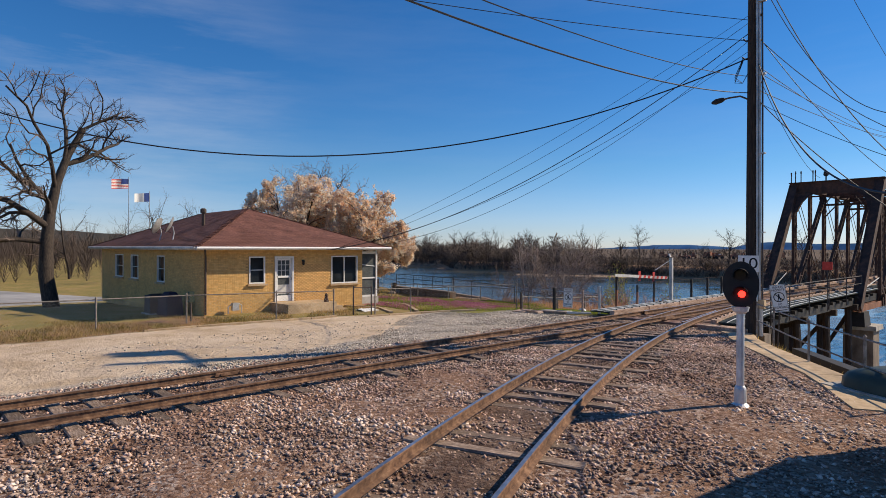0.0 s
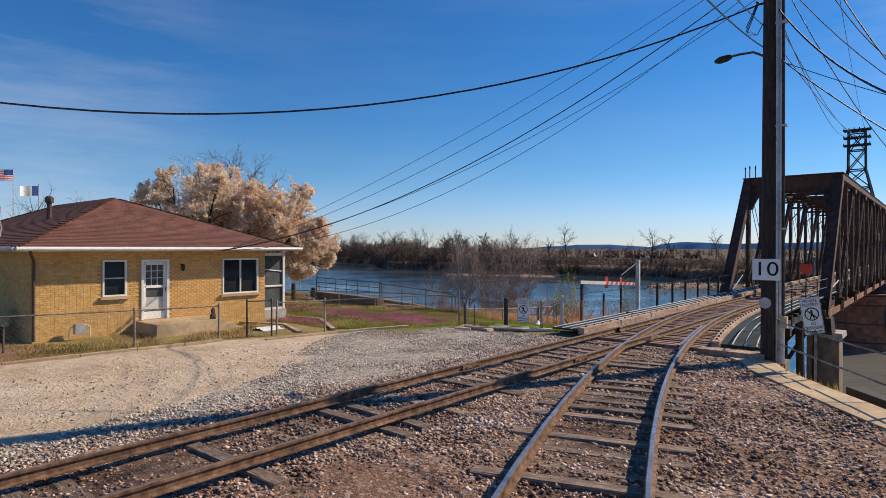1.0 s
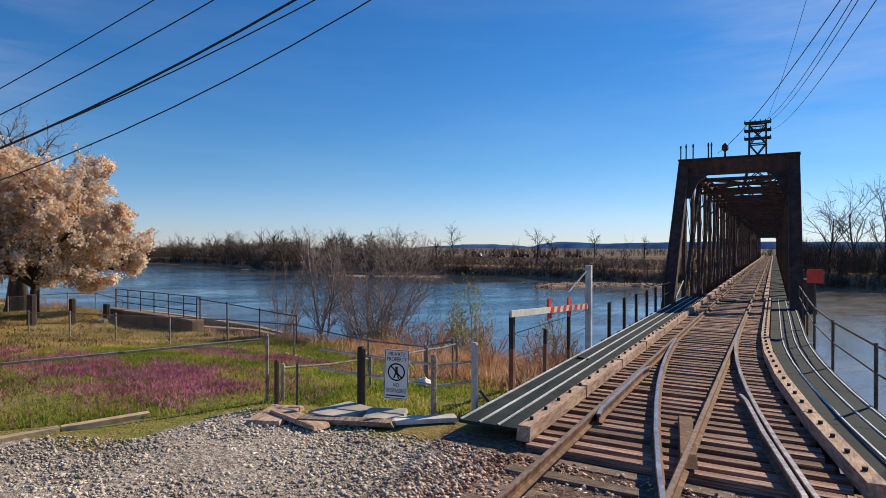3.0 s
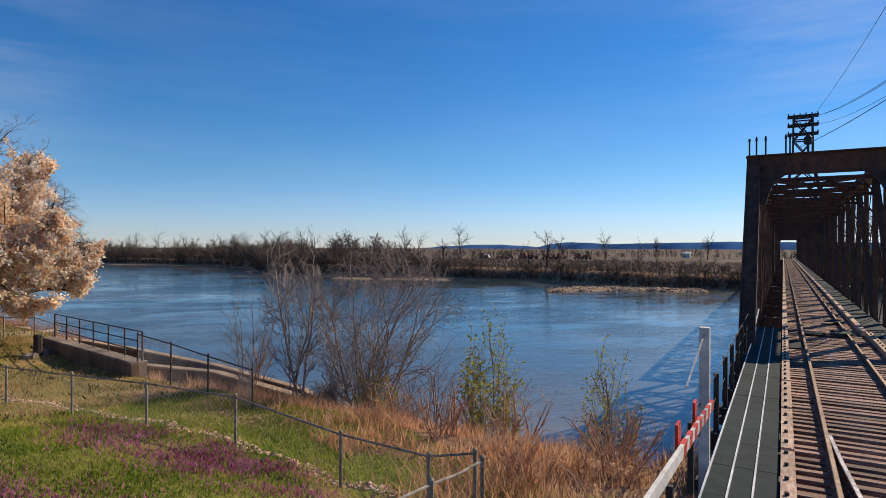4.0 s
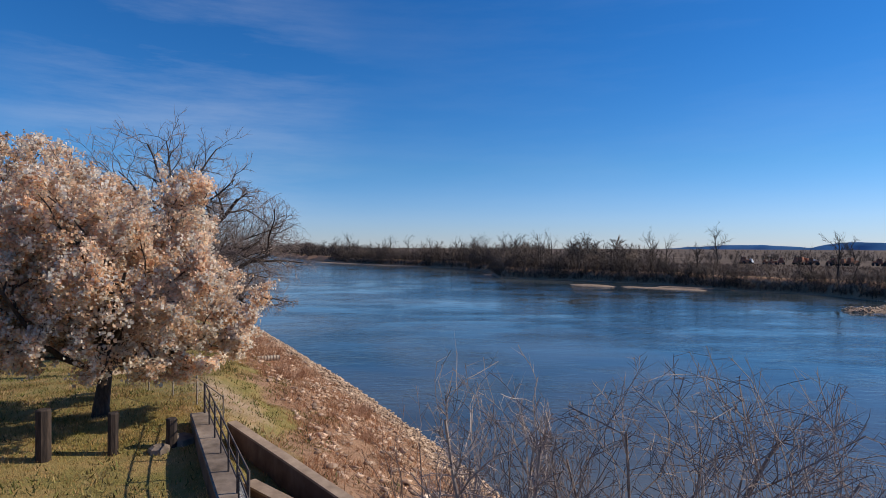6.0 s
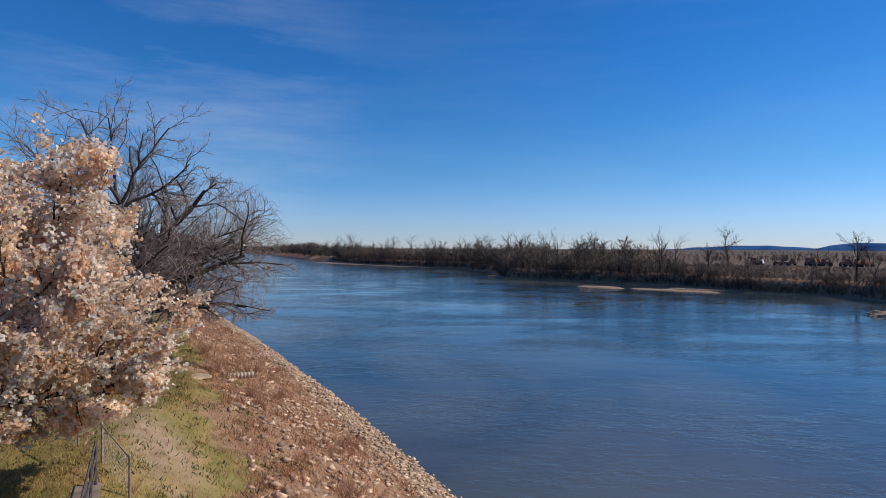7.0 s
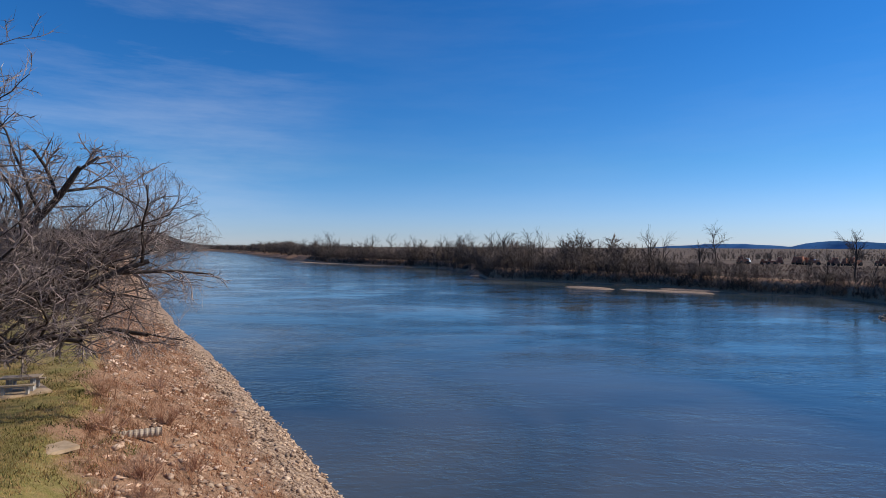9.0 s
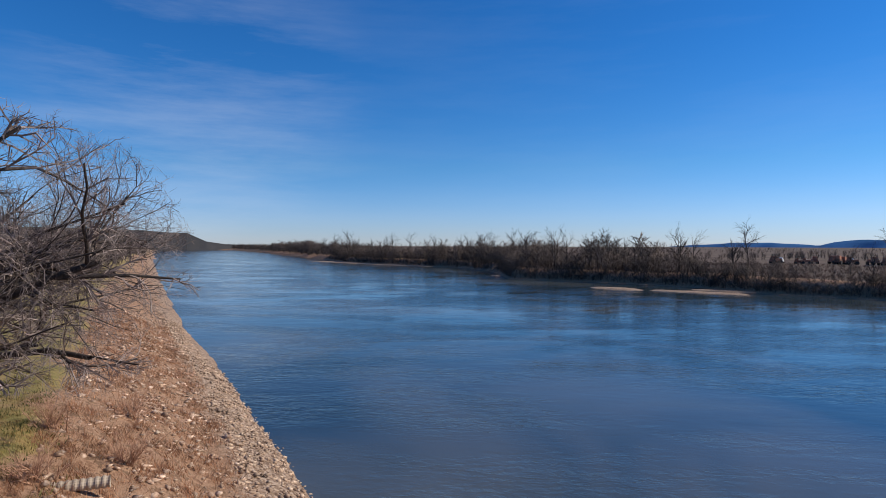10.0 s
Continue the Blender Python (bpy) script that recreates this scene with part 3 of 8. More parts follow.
def build_ground():
    X, Y = np.meshgrid(GX, GY)
    Z = land(X, Y)
    # gentle unevenness of soil
    soft = 0.02 * ripple(X * 1.3, Y * 1.2) * (Z > -3.3) * (Y < 5)
    Z = Z + soft
    nx, ny = len(GX), len(GY)
    V = np.stack([X.ravel(), Y.ravel(), Z.ravel()], 1)
    idx = np.arange(nx * ny).reshape(ny, nx)
    F = np.stack([idx[:-1, :-1].ravel(), idx[:-1, 1:].ravel(), idx[1:, 1:].ravel(), idx[1:, :-1].ravel()], 1)
    me = bpy.data.meshes.new("ground")
    me.vertices.add(len(V))
    me.vertices.foreach_set("co", V.ravel())
    me.loops.add(F.size)
    me.loops.foreach_set("vertex_index", F.ravel())
    me.polygons.add(len(F))
    me.polygons.foreach_set("loop_start", np.arange(0, F.size, 4))
    me.polygons.foreach_set("use_smooth", np.ones(len(F), bool))
    me.update()
    me.validate()
    d = near_shore(X) - Y
    d2 = Y - far_shore(X)
    nearside = Y < (near_shore(X) + far_shore(X)) / 2
    z = {}
    lane_u = interp(Y, [(-70, -10.2), (-45, -10.3), (-40.6, -10.4), (-36.6, -10.0), (-34, -9.9), (-32, -8.8), (-29, -8.4), (-27, -8.0)])
    lane_l = interp(Y, [(-70, -2.4), (-42, -2.5), (-38.7, -3.0), (-36.2, -3.8), (-34, -5.2), (-32, -7.0), (-30, -9)])
    bed = np.minimum(np.abs(X), np.abs(X - track2_x(Y)))
    between = (X > -2.6) & (X < edge_right(Y) + 0.2) & (Y < -26)
    z["lane"] = nearside * sstep(-0.25, 0.25, X - lane_u) * sstep(0.3, -0.5, X - lane_l) * (Y < -29.5)
    z["pale"] = nearside * 0.95 * sstep(-0.2, 0.2, X - lane_u) * sstep(-1.6, -2.2, X) * sstep(-26.9, -27.5, Y) * (Y > -75) * np.where(Y < -29.6, 1.0, sstep(-6.9, -6.3, X))
    z["ballast"] = nearside * np.maximum(between, sstep(2.4, 1.9, bed) * (Y < -26)) * 1.0
    z["oily"] = nearside * 0.62 * np.maximum(sstep(0.95, 0.6, np.abs(X)), sstep(1.0, 0.65, np.abs(X - track2_x(Y)))) * (Y < -26)
    z["bank"] = nearside * np.maximum(sstep(14.3, 11.8, d + 0.8 * np.sin(X * 0.5) + 0.5 * np.sin(X * 1.3 + Y)), sstep(19, 16, d) * sstep(-23, -17, X)) * (X < 1.5) * (Y > -19)
    z["rubble"] = np.maximum(nearside * sstep(5.5, 3.0, d) * (X < 1) * 0.8, np.where(~nearside, sstep(0.8, -0.2, d2) * (Z > -9.6), 0) * 0.85)
    z["bank"] = np.maximum(z["bank"], np.where(~nearside, 0.9 * sstep(16, 9, d2) * (d2 > -0.5), 0))
    z["dirt"] = nearside * 0.62 * 1.2 * np.exp(-((X + 36) / 5) ** 2 - ((Y + 11.9) / 1.5) ** 2) + nearside * 0.42 * ((Y > -34) & (Y < -26.5) & (X < -10) & (X > -16)) + nearside * 0.5 * np.exp(-((X + 47) / 7) ** 2 - ((Y + 5.4) / 1.2) ** 2)
    z["purple"] = nearside * (0.62 * henbit_zone(X, Y) + ((X > -14) & (X < -9.6) & (Y < -38) & (Y > -46)) * 0.45)
    z["sward"] = nearside * 0.62 * sstep(-20, -14, X) * sstep(-2.4, -4, X) * sstep(-31, -28.5, Y) * sstep(-15.5, -17.5, Y)
    z["grass"] = nearside * 1.0 * (X < 60) * (Y > -400)
    for k, a in z.items():
        at = me.attributes.new(k, "FLOAT", "POINT")
        at.data.foreach_set("value", np.clip(a, 0, 1).astype(np.float32).ravel())
    me.materials.append(M_GROUND)
    return tagged(new("ground", me), "riverside ground of grass, gravel, dirt and stony bank", "ground", kind="structure")


ground = build_ground()


def build_water():
    me = Mesh()
    xs = [-4800, -1500, -500, -150, 0, 150, 1000, 4800]
    ys = [-2500, -400, -60, 60, 200, 500, 1200]
    vs = [(x, y, WATER) for y in ys for x in xs]
    n = len(xs)
    me.add(vs, [(j * n + i, j * n + i + 1, (j + 1) * n + i + 1, (j + 1) * n + i) for j in range(len(ys) - 1) for i in range(n - 1)])
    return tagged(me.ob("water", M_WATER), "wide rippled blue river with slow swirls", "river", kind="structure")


water = build_water()


# ---------------------------------------------------------------- railway
def rail_mesh(points):
    """A rail swept along points of its head's middle; the head is the second material."""
    me = Mesh()
    prof = [(-0.068, -0.15), (0.068, -0.15), (0.068, -0.138), (0.012, -0.122), (0.010, -0.045), (0.036, -0.036), (0.036, -0.006), (0.026, 0.0),
            (-0.026, 0.0), (-0.036, -0.006), (-0.036, -0.036), (-0.010, -0.045), (-0.012, -0.122), (-0.068, -0.138)]
    n = len(prof)
    pts = [Vector(p) for p in points]
    vs, fs, mi = [], [], []
    for i, p in enumerate(pts):
        d = (pts[min(i + 1, len(pts) - 1)] - pts[max(i - 1, 0)]).normalized()
        r = d.cross(Vector((0, 0, 1))).normalized()
        vs += [tuple(p + r * a + Vector((0, 0, b))) for a, b in prof]
    for i in range(len(pts) - 1):
        for k in range(n):
            fs.append((i * n + k, (i + 1) * n + k, (i + 1) * n + (k + 1) % n, i * n + (k + 1) % n))
            mi.append(1 if k == 7 else 0)
    fs += [tuple(range(n)), tuple((len(pts) - 1) * n + k for k in reversed(range(n)))]
    mi += [0, 0]
    me.v, me.f, me.mi = vs, fs, mi
    return me


def tie_mesh(name, length, w, h, material, seed):
    """A sawn timber with worn, slightly crooked edges."""
    r = random.Random(seed)
    me = Mesh()
    vs, fs = [], []
    n = 5
    for i in range(n):
        x = -length / 2 + length * i / (n - 1) + (r.uniform(-0.03, 0.03) if i in (0, n - 1) else 0)
        j = [r.uniform(-0.008, 0.008) for _ in range(6)]
        b = 0.018
        vs += [(x, -w / 2 + j[0], -h), (x, w / 2 + j[1], -h), (x, w / 2 + j[2], -b), (x, w / 2 - b, j[3] * 0.6), (x, -w / 2 + b, j[4] * 0.6), (x, -w / 2 + j[5], -b)]
    for i in range(n - 1):
        for k in range(6):
            fs.append((i * 6 + k, i * 6 + (k + 1) % 6, (i + 1) * 6 + (k + 1) % 6, (i + 1) * 6 + k))
    fs += [tuple(range(5, -1, -1)), tuple((n - 1) * 6 + k for k in range(6))]
    me.add(vs, fs)
    o = me.ob(name, material)
    d = o.data
    bpy.data.objects.remove(o)
    return d


rnd = random.Random(11)
main_track = thing("railroad_track", (0, 0, 0), "straight rail track on weathered ties leading onto the bridge", "track", "rail tracks", kind="structure")
for sx in (-0.755, 0.755):
    rail_mesh([(sx, y, 0) for y in (-75, -40, -27, -20, -10, 0, 30, 90, 190)]).ob("rail", [M_RAILSIDE, M_RAILRUST], main_track)
branch_track = thing("railroad_track", (0, 0, 0), "curving rail track with polished heads joining the bridge track", "track", "rail tracks", kind="structure")
for sx in (-0.755, 0.755):
    pts = []
    for y in np.arange(-75, -13.4, 1.5):
        x = float(track2_x(y))
        dx = float(track2_x(y + 0.1) - track2_x(y - 0.1)) / 0.2
        nrm = math.hypot(1, dx)
        pts.append((x + sx / nrm, y - sx * dx / nrm, 0.002))
    if sx < 0:
        pts = [p for p in pts if p[1] < -15.5]
    rail_mesh(pts).ob("rail", [M_RAILSIDE, M_RAILTOP], branch_track)
# check rails and the frog of the turnout
for pts in ([(-0.64, -25.3, 0.003), (-0.69, -24.9, 0.003), (-0.69, -21.5, 0.003), (-0.64, -21.1, 0.003)],):
    rail_mesh(pts).ob("check_rail", [M_RAILSIDE, M_RAILTOP], main_track)
pts = []
for y in (-27.6, -27.2, -25, -23.2, -22.8):
    x = float(track2_x(y))
    pts.append((x + 0.66 - (0.05 if y in (-27.6, -22.8) else 0), y, 0.003))
rail_mesh(pts).ob("check_rail", [M_RAILSIDE, M_RAILTOP], branch_track)
Mesh().box((0.66, -25.6, -0.06), (0.22, 2.2, 0.11), pose(0, 0, 0, 0, 0, 8).to_3x3(), taper=0.8).ob("frog_casting", M_RAILSIDE, main_track)
# joint bars at the rail joints
jb = Mesh().box((0, 0, 0), (0.035, 0.7, 0.07), taper=0.9).box((0.02, -0.2, 0), (0.03, 0.04, 0.04)).box((0.02, 0.2, 0), (0.03, 0.04, 0.04))
jbo = jb.ob("joint_bar", M_RAILSIDE, main_track)
jbo.location = (-0.70, -33.2, -0.08)
for x, y in ((0.70, -30.8), (-0.70, -42.6), (0.70, -39.9), (-0.80, -33.2), (0.80, -30.8)):
    share("joint_bar", jbo.data, main_track, (x, y, -0.08))

TIES = [tie_mesh("tie", 2.6, 0.23, 0.17, M_TIE, k) for k in range(5)]
LONG = [tie_mesh("tie", 1.0, 0.22, 0.2, M_TIEDK, 20 + k) for k in range(5)]
y = -58.0
while y < -26.9:
    share("tie", rnd.choice(TIES), main_track, (rnd.uniform(-0.09, 0.09), y, -0.2 - rnd.uniform(0.0, 0.09)), rnd.uniform(-2, 2))
    y += 0.56 + rnd.uniform(-0.05, 0.05)
y = -58.0
while y < -27.2:
    a = math.degrees(math.atan(float(track2_x(y + 0.1) - track2_x(y - 0.1)) / 0.2))
    share("tie", rnd.choice(TIES), branch_track, (float(track2_x(y)) + rnd.uniform(-0.08, 0.08), y, -0.2 - rnd.uniform(0.0, 0.09)), -a + rnd.uniform(-2, 2))
    y += 0.56 + rnd.uniform(-0.05, 0.05)


# ---------------------------------------------------------------- approach deck over the bank
deck = thing("approach_deck", (0, 0, 0), "timber and steel approach deck with grey metal side walkways", "bridge deck", kind="structure")


def right_side(y):
    """x of the timber curb beside the right walkway."""
    return max(1.42, float(track2_x(y)) + 1.42)


y = -26.6
k = 0
while y < -0.4:
    xr = right_side(y)
    L = xr + 1.42
    share("tie", LONG[k % 5], deck, ((xr - 1.42) / 2 + rnd.uniform(-0.03, 0.03), y, -0.155 - rnd.uniform(0, 0.028)), rnd.uniform(-1.1, 1.1), sc=(L + rnd.uniform(-0.12, 0.05), rnd.uniform(0.72, 0.98), 1))
    y += 0.335 + rnd.uniform(-0.02, 0.02)
    k += 1
for a in np.arange(-26.6, -0.5, 2.9):
    b = min(a + 2.87, -0.4)
    Mesh().box((-1.36, (a + b) / 2, -0.06), (0.2, b - a, 0.2), taper=0.96).ob("guard_timber", M_CURBTIMBER, deck)
    m = Mesh()
    m.beam((right_side(a) + 0.06, a, -0.06), (right_side(b) + 0.06, b, -0.06), 0.2, 0.2)
    m.ob("guard_timber", M_CURBTIMBER, deck)
# bolts on the guard timbers
bolt_data = None
for yb in np.arange(-26.2, -0.6, 0.62):
    for xb in (-1.38, right_side(yb) + 0.06):
        if bolt_data is None:
            first_bolt = Mesh().tube([(0, 0, 0.03), (0, 0, 0.085)], 0.03, 6).ob("bolt", M_BLACK, deck, at=(xb, yb, 0))
            bolt_data = first_bolt.data
        else:
            share("bolt", bolt_data, deck, (xb, yb, 0))


def walkway(name, left, right, y0, y1, seams):
    """Grating panels with bright seams, its sides given as functions of y."""
    ys = np.arange(y0, y1, 1.25)
    for a in ys:
        b = min(a + 1.242, y1)
        if b - a < 0.1:
            continue
        q = [(left(a), a), (right(a), a), (right(b), b), (left(b), b)]
        zt = -0.03 + rnd.uniform(-0.004, 0.004)
        Mesh().add([(x, yy, zt) for x, yy in q] + [(x, yy, zt - 0.05) for x, yy in q], [(0, 1, 2, 3), (0, 4, 5, 1), (1, 5, 6, 2), (2, 6, 7, 3), (3, 7, 4, 0)]).ob(name, M_GRATE, deck)
    for s in seams:
        vs, fs = [], []
        for a in list(ys) + [y1]:
            x = left(a) + (right(a) - left(a)) * s
            vs += [(x - 0.014, a, -0.03), (x - 0.012, a, -0.006), (x + 0.012, a, -0.006), (x + 0.014, a, -0.03)]
        for k in range(len(ys)):
            fs += [(4 * k + c, 4 * k + 4 + c, 4 * k + 5 + c, 4 * k + 1 + c) for c in range(3)]
        Mesh().add(vs, fs).ob("bright_seam", M_SEAM, deck)


walkway("walkway_panel", lambda y: -2.42, lambda y: -1.48, -26.5, -0.6, (0.03, 0.36, 0.68))
walkway("walkway_panel", lambda y: right_side(y) + 0.2, lambda y: max(right_side(y) + 1.15, 2.3), -26.5, -0.6, (0.3, 0.62, 0.93))
# heavy timbers and steel under the deck
for x in (-2.3, -0.8, 0.8, 2.3):
    Mesh().beam((x, -26.6, -0.55), (x, -0.5, -0.55), 0.32, 0.42).ob("deck_girder", M_BLACK, deck)
for yb in np.arange(-25.6, -1, 1.3):
    Mesh().beam((-2.6, yb, -0.34), (max(2.4, right_side(yb) + 1.2), yb, -0.34), 0.2, 0.16).ob("deck_beam", M_BLACK, deck)
for yb in (-21.0, -16.0, -11.0, -6.5):
    m = Mesh()
    zb = float(land(0, yb)) - 0.4
    for x in (-2.2, -0.75, 0.75, 2.2):
        m.tube([(x * 1.08, yb, zb), (x, yb, -0.75)], 0.18, 8)
    m.beam((-2.7, yb, -0.85), (2.7, yb, -0.85), 0.32, 0.32)
    m.beam((-2.3, yb + 0.2, zb + 0.8), (2.3, yb + 0.2, -1.0), 0.1, 0.2)
    m.ob("timber_bent", M_POLE, deck)
Mesh().box((0.9, -26.45, -1.6), (7.0, 0.6, 2.6)).ob("abutment", M_CONCDK, deck)


# ---------------------------------------------------------------- truss bridge
def laced(me, p, q, w, d, across, step=0.42, bar=0.055, ch=0.1):
    """Two channels joined by zigzag lacing. w: between the channels along `across`; d: depth of a channel."""
    p, q = Vector(p), Vector(q)
    ax = Vector(across).normalized()
    t = (q - p).normalized()
    o = t.cross(ax).normalized()
    for s in (-1, 1):
        me.beam(p + ax * (s * w / 2), q + ax * (s * w / 2), ch, d, o)
    L = (q - p).length
    n = max(2, int(L / step))
    for e in (-1, 1):
        for i in range(n):
            a = p + t * (L * i / n) + o * (e * d / 2)
            b = p + t * (L * (i + 1) / n) + o * (e * d / 2)
            s = 1 if (i % 2 == 0) == (e > 0) else -1
            me.beam(a + ax * (s * w / 2), b - ax * (s * w / 2), bar, 0.014, o)


PANEL, TOPZ, BOTZ, HALF = 7.35, 7.05, -1.0, 2.55


def truss_span(y0, panels, fine, label, near=False):
    """A through truss from its end post's foot at y0 - 6.2 to the far foot."""
    b = thing("truss_bridge", (0, y0, 0), label, "truss bridge", "river bridge spans")
    L = PANEL * panels
    for sx in (-1, 1):
        X = HALF * sx
        # inclined end posts, boxed plate with cover lips
        for ys, yt in ((-6.2, 0.0), (L + 1.2, L)):
            m = Mesh()
            m.beam((X, ys, BOTZ), (X, yt, TOPZ), 0.5, 0.42, (0, -1, 0.3))
            m.beam((X - 0.24, ys, BOTZ), (X - 0.24, yt, TOPZ), 0.05, 0.52, (0, -1, 0.3))
            m.beam((X + 0.24, ys, BOTZ), (X + 0.24, yt, TOPZ), 0.05, 0.52, (0, -1, 0.3))
            m.ob("end_post", M_RUST, b)
        m = Mesh()
        m.beam((X, -0.15, TOPZ + 0.02), (X, L + 0.15, TOPZ + 0.02), 0.52, 0.4)
        m.beam((X, -0.15, TOPZ + 0.23), (X, L + 0.15, TOPZ + 0.23), 0.62, 0.03)
        m.ob("top_chord", M_RUST, b)
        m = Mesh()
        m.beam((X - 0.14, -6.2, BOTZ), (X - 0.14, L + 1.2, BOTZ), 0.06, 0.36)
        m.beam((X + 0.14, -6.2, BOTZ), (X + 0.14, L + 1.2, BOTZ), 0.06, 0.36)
        # right chord is redder and lighter than the left
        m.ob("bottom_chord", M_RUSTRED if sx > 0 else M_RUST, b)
        for k in range(panels):
            ya = PANEL * k
            m = Mesh()
            if fine:
                laced(m, (X, ya, BOTZ), (X, ya, TOPZ - 0.15), 0.42, 0.2, (0, 1, 0))
            else:
                m.beam((X, ya, BOTZ), (X, ya, TOPZ - 0.15), 0.2, 0.3)
            m.ob("vertical_post", M_RUST, b)
            m = Mesh()
            if fine:
                laced(m, (X, ya, BOTZ + 0.2), (X, ya + PANEL, TOPZ - 0.15), 0.44, 0.2, (0, 0.75, -0.66))
            else:
                m.beam((X, ya, BOTZ + 0.2), (X, ya + PANEL, TOPZ - 0.15), 0.14, 0.28)
            m.ob("diagonal", M_RUST, b)
            m = Mesh()
            for o in (-0.1, 0.1):
                m.tube([(X + o, ya + PANEL, BOTZ + 0.1), (X + o, ya, TOPZ - 0.2)], 0.028, 4)
            m.ob("tie_rod", M_RUST, b)
        # gusset plates at the joints
        for k in range(panels + 1):
            for zz in (BOTZ + 0.1, TOPZ - 0.22):
                Mesh().box((X + 0.22 * sx, PANEL * k, zz), (0.025, 0.85, 0.6)).ob("gusset_plate", M_RUST, b)
        for k in range(panels):
            m = Mesh()
            ya = PANEL * (k + 0.5)
            if fine:
                laced(m, (X, ya, BOTZ), (X, ya, TOPZ - 0.15), 0.36, 0.18, (0, 1, 0))
            else:
                m.beam((X, ya, BOTZ), (X, ya, TOPZ - 0.15), 0.16, 0.24)
            m.ob("hanger", M_RUST, b)
    # portal: deep plate strut with curved knees
    m = Mesh()
    m.beam((-HALF, -0.05, TOPZ - 0.18), (HALF, -0.05, TOPZ - 0.18), 0.3, 0.8)
    m.beam((-HALF - 0.28, -0.1, TOPZ + 0.25), (HALF + 0.28, -0.1, TOPZ + 0.25), 0.5, 0.05)
    m.beam((-HALF, -0.18, TOPZ - 0.6), (HALF, -0.18, TOPZ - 0.6), 0.12, 0.06)
    m.ob("portal_strut", M_RUST, b)
    for sx in (-1, 1):
        m = Mesh()
        pr = [(0.0, -0.55), (1.15, -0.55), (0.95, -0.66), (0.7, -0.86), (0.5, -1.15), (0.38, -1.5), (0.3, -1.9), (0.0, -1.9)]
        vs = []
        for yy in (-0.3, -0.05):
            vs += [(sx * (HALF - 0.2 - a), yy + 0.85 * (bz + 0.55) * 0.75, TOPZ + bz) for a, bz in pr]
        n = len(pr)
        m.add(vs, [tuple(range(n)), tuple(range(2 * n - 1, n - 1, -1))] + [(i, n + i, n + (i + 1) % n, (i + 1) % n) for i in range(n)])
        m.ob("portal_knee", M_RUST, b)
    for k in [0.5 * i for i in range(1 if fine else 0, 2 * panels + 1)]:
        ya = PANEL * k
        if k != int(k):
            m = Mesh()
            m.beam((-HALF, ya, TOPZ - 0.1), (HALF, ya, TOPZ - 0.1), 0.3, 0.2)
            m.beam((-HALF, ya, TOPZ - 0.5), (HALF, ya, TOPZ - 0.5), 0.12, 0.1)
            m.ob("sway_strut", M_RUST, b)
            continue
        m = Mesh()
        m.beam((-HALF, ya, TOPZ - 0.1), (HALF, ya, TOPZ - 0.1), 0.34, 0.22)
        m.beam((-HALF, ya, TOPZ - 0.95), (HALF, ya, TOPZ - 0.95), 0.2, 0.16)
        if fine:
            for i in range(8):
                x0, x1 = -HALF + 2 * HALF * i / 8, -HALF + 2 * HALF * (i + 1) / 8
                za, zb = (TOPZ - 0.1, TOPZ - 0.95) if i % 2 else (TOPZ - 0.95, TOPZ - 0.1)
                m.beam((x0, ya, za), (x1, ya, zb), 0.08, 0.08)
            for sx in (-1, 1):
                m.beam((sx * HALF, ya, TOPZ - 2.0), (sx * (HALF - 0.9), ya, TOPZ - 0.95), 0.08, 0.08)
        m.ob("sway_strut", M_RUST, b)
        if k < panels:
            m = Mesh()
            m.beam((-HALF, ya, TOPZ - 0.05), (HALF, ya + PANEL, TOPZ - 0.05), 0.22, 0.14)
            m.beam((HALF, ya, TOPZ - 0.05), (-HALF, ya + PANEL, TOPZ - 0.05), 0.22, 0.14)
            m.ob("lateral_brace", M_RUST, b)
    m = Mesh()
    for k in range(panels + 1):
        m.beam((-HALF - 0.3, PANEL * k, -0.75), (HALF + 0.3, PANEL * k, -0.75), 0.25, 0.7)
    for x in (-0.8, 0.8):
        m.beam((x, -6, -0.6), (x, L, -0.6), 0.25, 0.5)
    m.ob("floor_beam", M_RUST, b)
    return b


span_near = truss_span(0.0, 6, True, "dark rusty through-truss railway bridge with laced posts")
for k in range(1, 4):
    truss_span(50.4 * k, 6, k < 2, "dark rusty through-truss span farther across the river")
# ties, guard timbers and walkways carried by the trusses
decking = thing("bridge_decking", (0, 0, 0), "weathered ties and side walkways inside the truss bridge", "bridge deck", kind="structure")
y = -0.2
k = 0
while y < 44:
    share("tie", LONG[k % 5], decking, (0, y, -0.155 - rnd.uniform(0, 0.012)), rnd.uniform(-0.7, 0.7), sc=(2.84, 1, 1))
    y += 0.36 + rnd.uniform(-0.015, 0.015)
    k += 1
m = Mesh()
for yy in np.arange(44.3, 200, 0.42):
    m.box((0, yy, -0.25), (2.8, 0.22, 0.18))
tagged(m.ob("far_ties", M_TIEDK, decking), kind="stuff")
for sx in (-1, 1):
    m = Mesh()
    m.beam((sx * 1.36, -0.4, -0.06), (sx * 1.36, 200, -0.06), 0.2, 0.2)
    m.ob("guard_timber", M_CURBTIMBER, decking)
m = Mesh()
m.beam((1.9, -0.5, -0.06), (1.9, 200, -0.06), 0.8, 0.06)
m.ob("walkway_grating", M_GRATE, decking)
m = Mesh()
for yy in (-0.9, 3.4):
    m.box((0.55, yy, -0.005), (0.72, 0.9, 0.02))
m.box((-1.05, -4.2, -0.13), (0.36, 2.2, 0.02))
m.box((-0.35, -0.9, -0.1), (0.8, 0.9, 0.02))
m.ob("rail_plate", M_GRATE, decking)


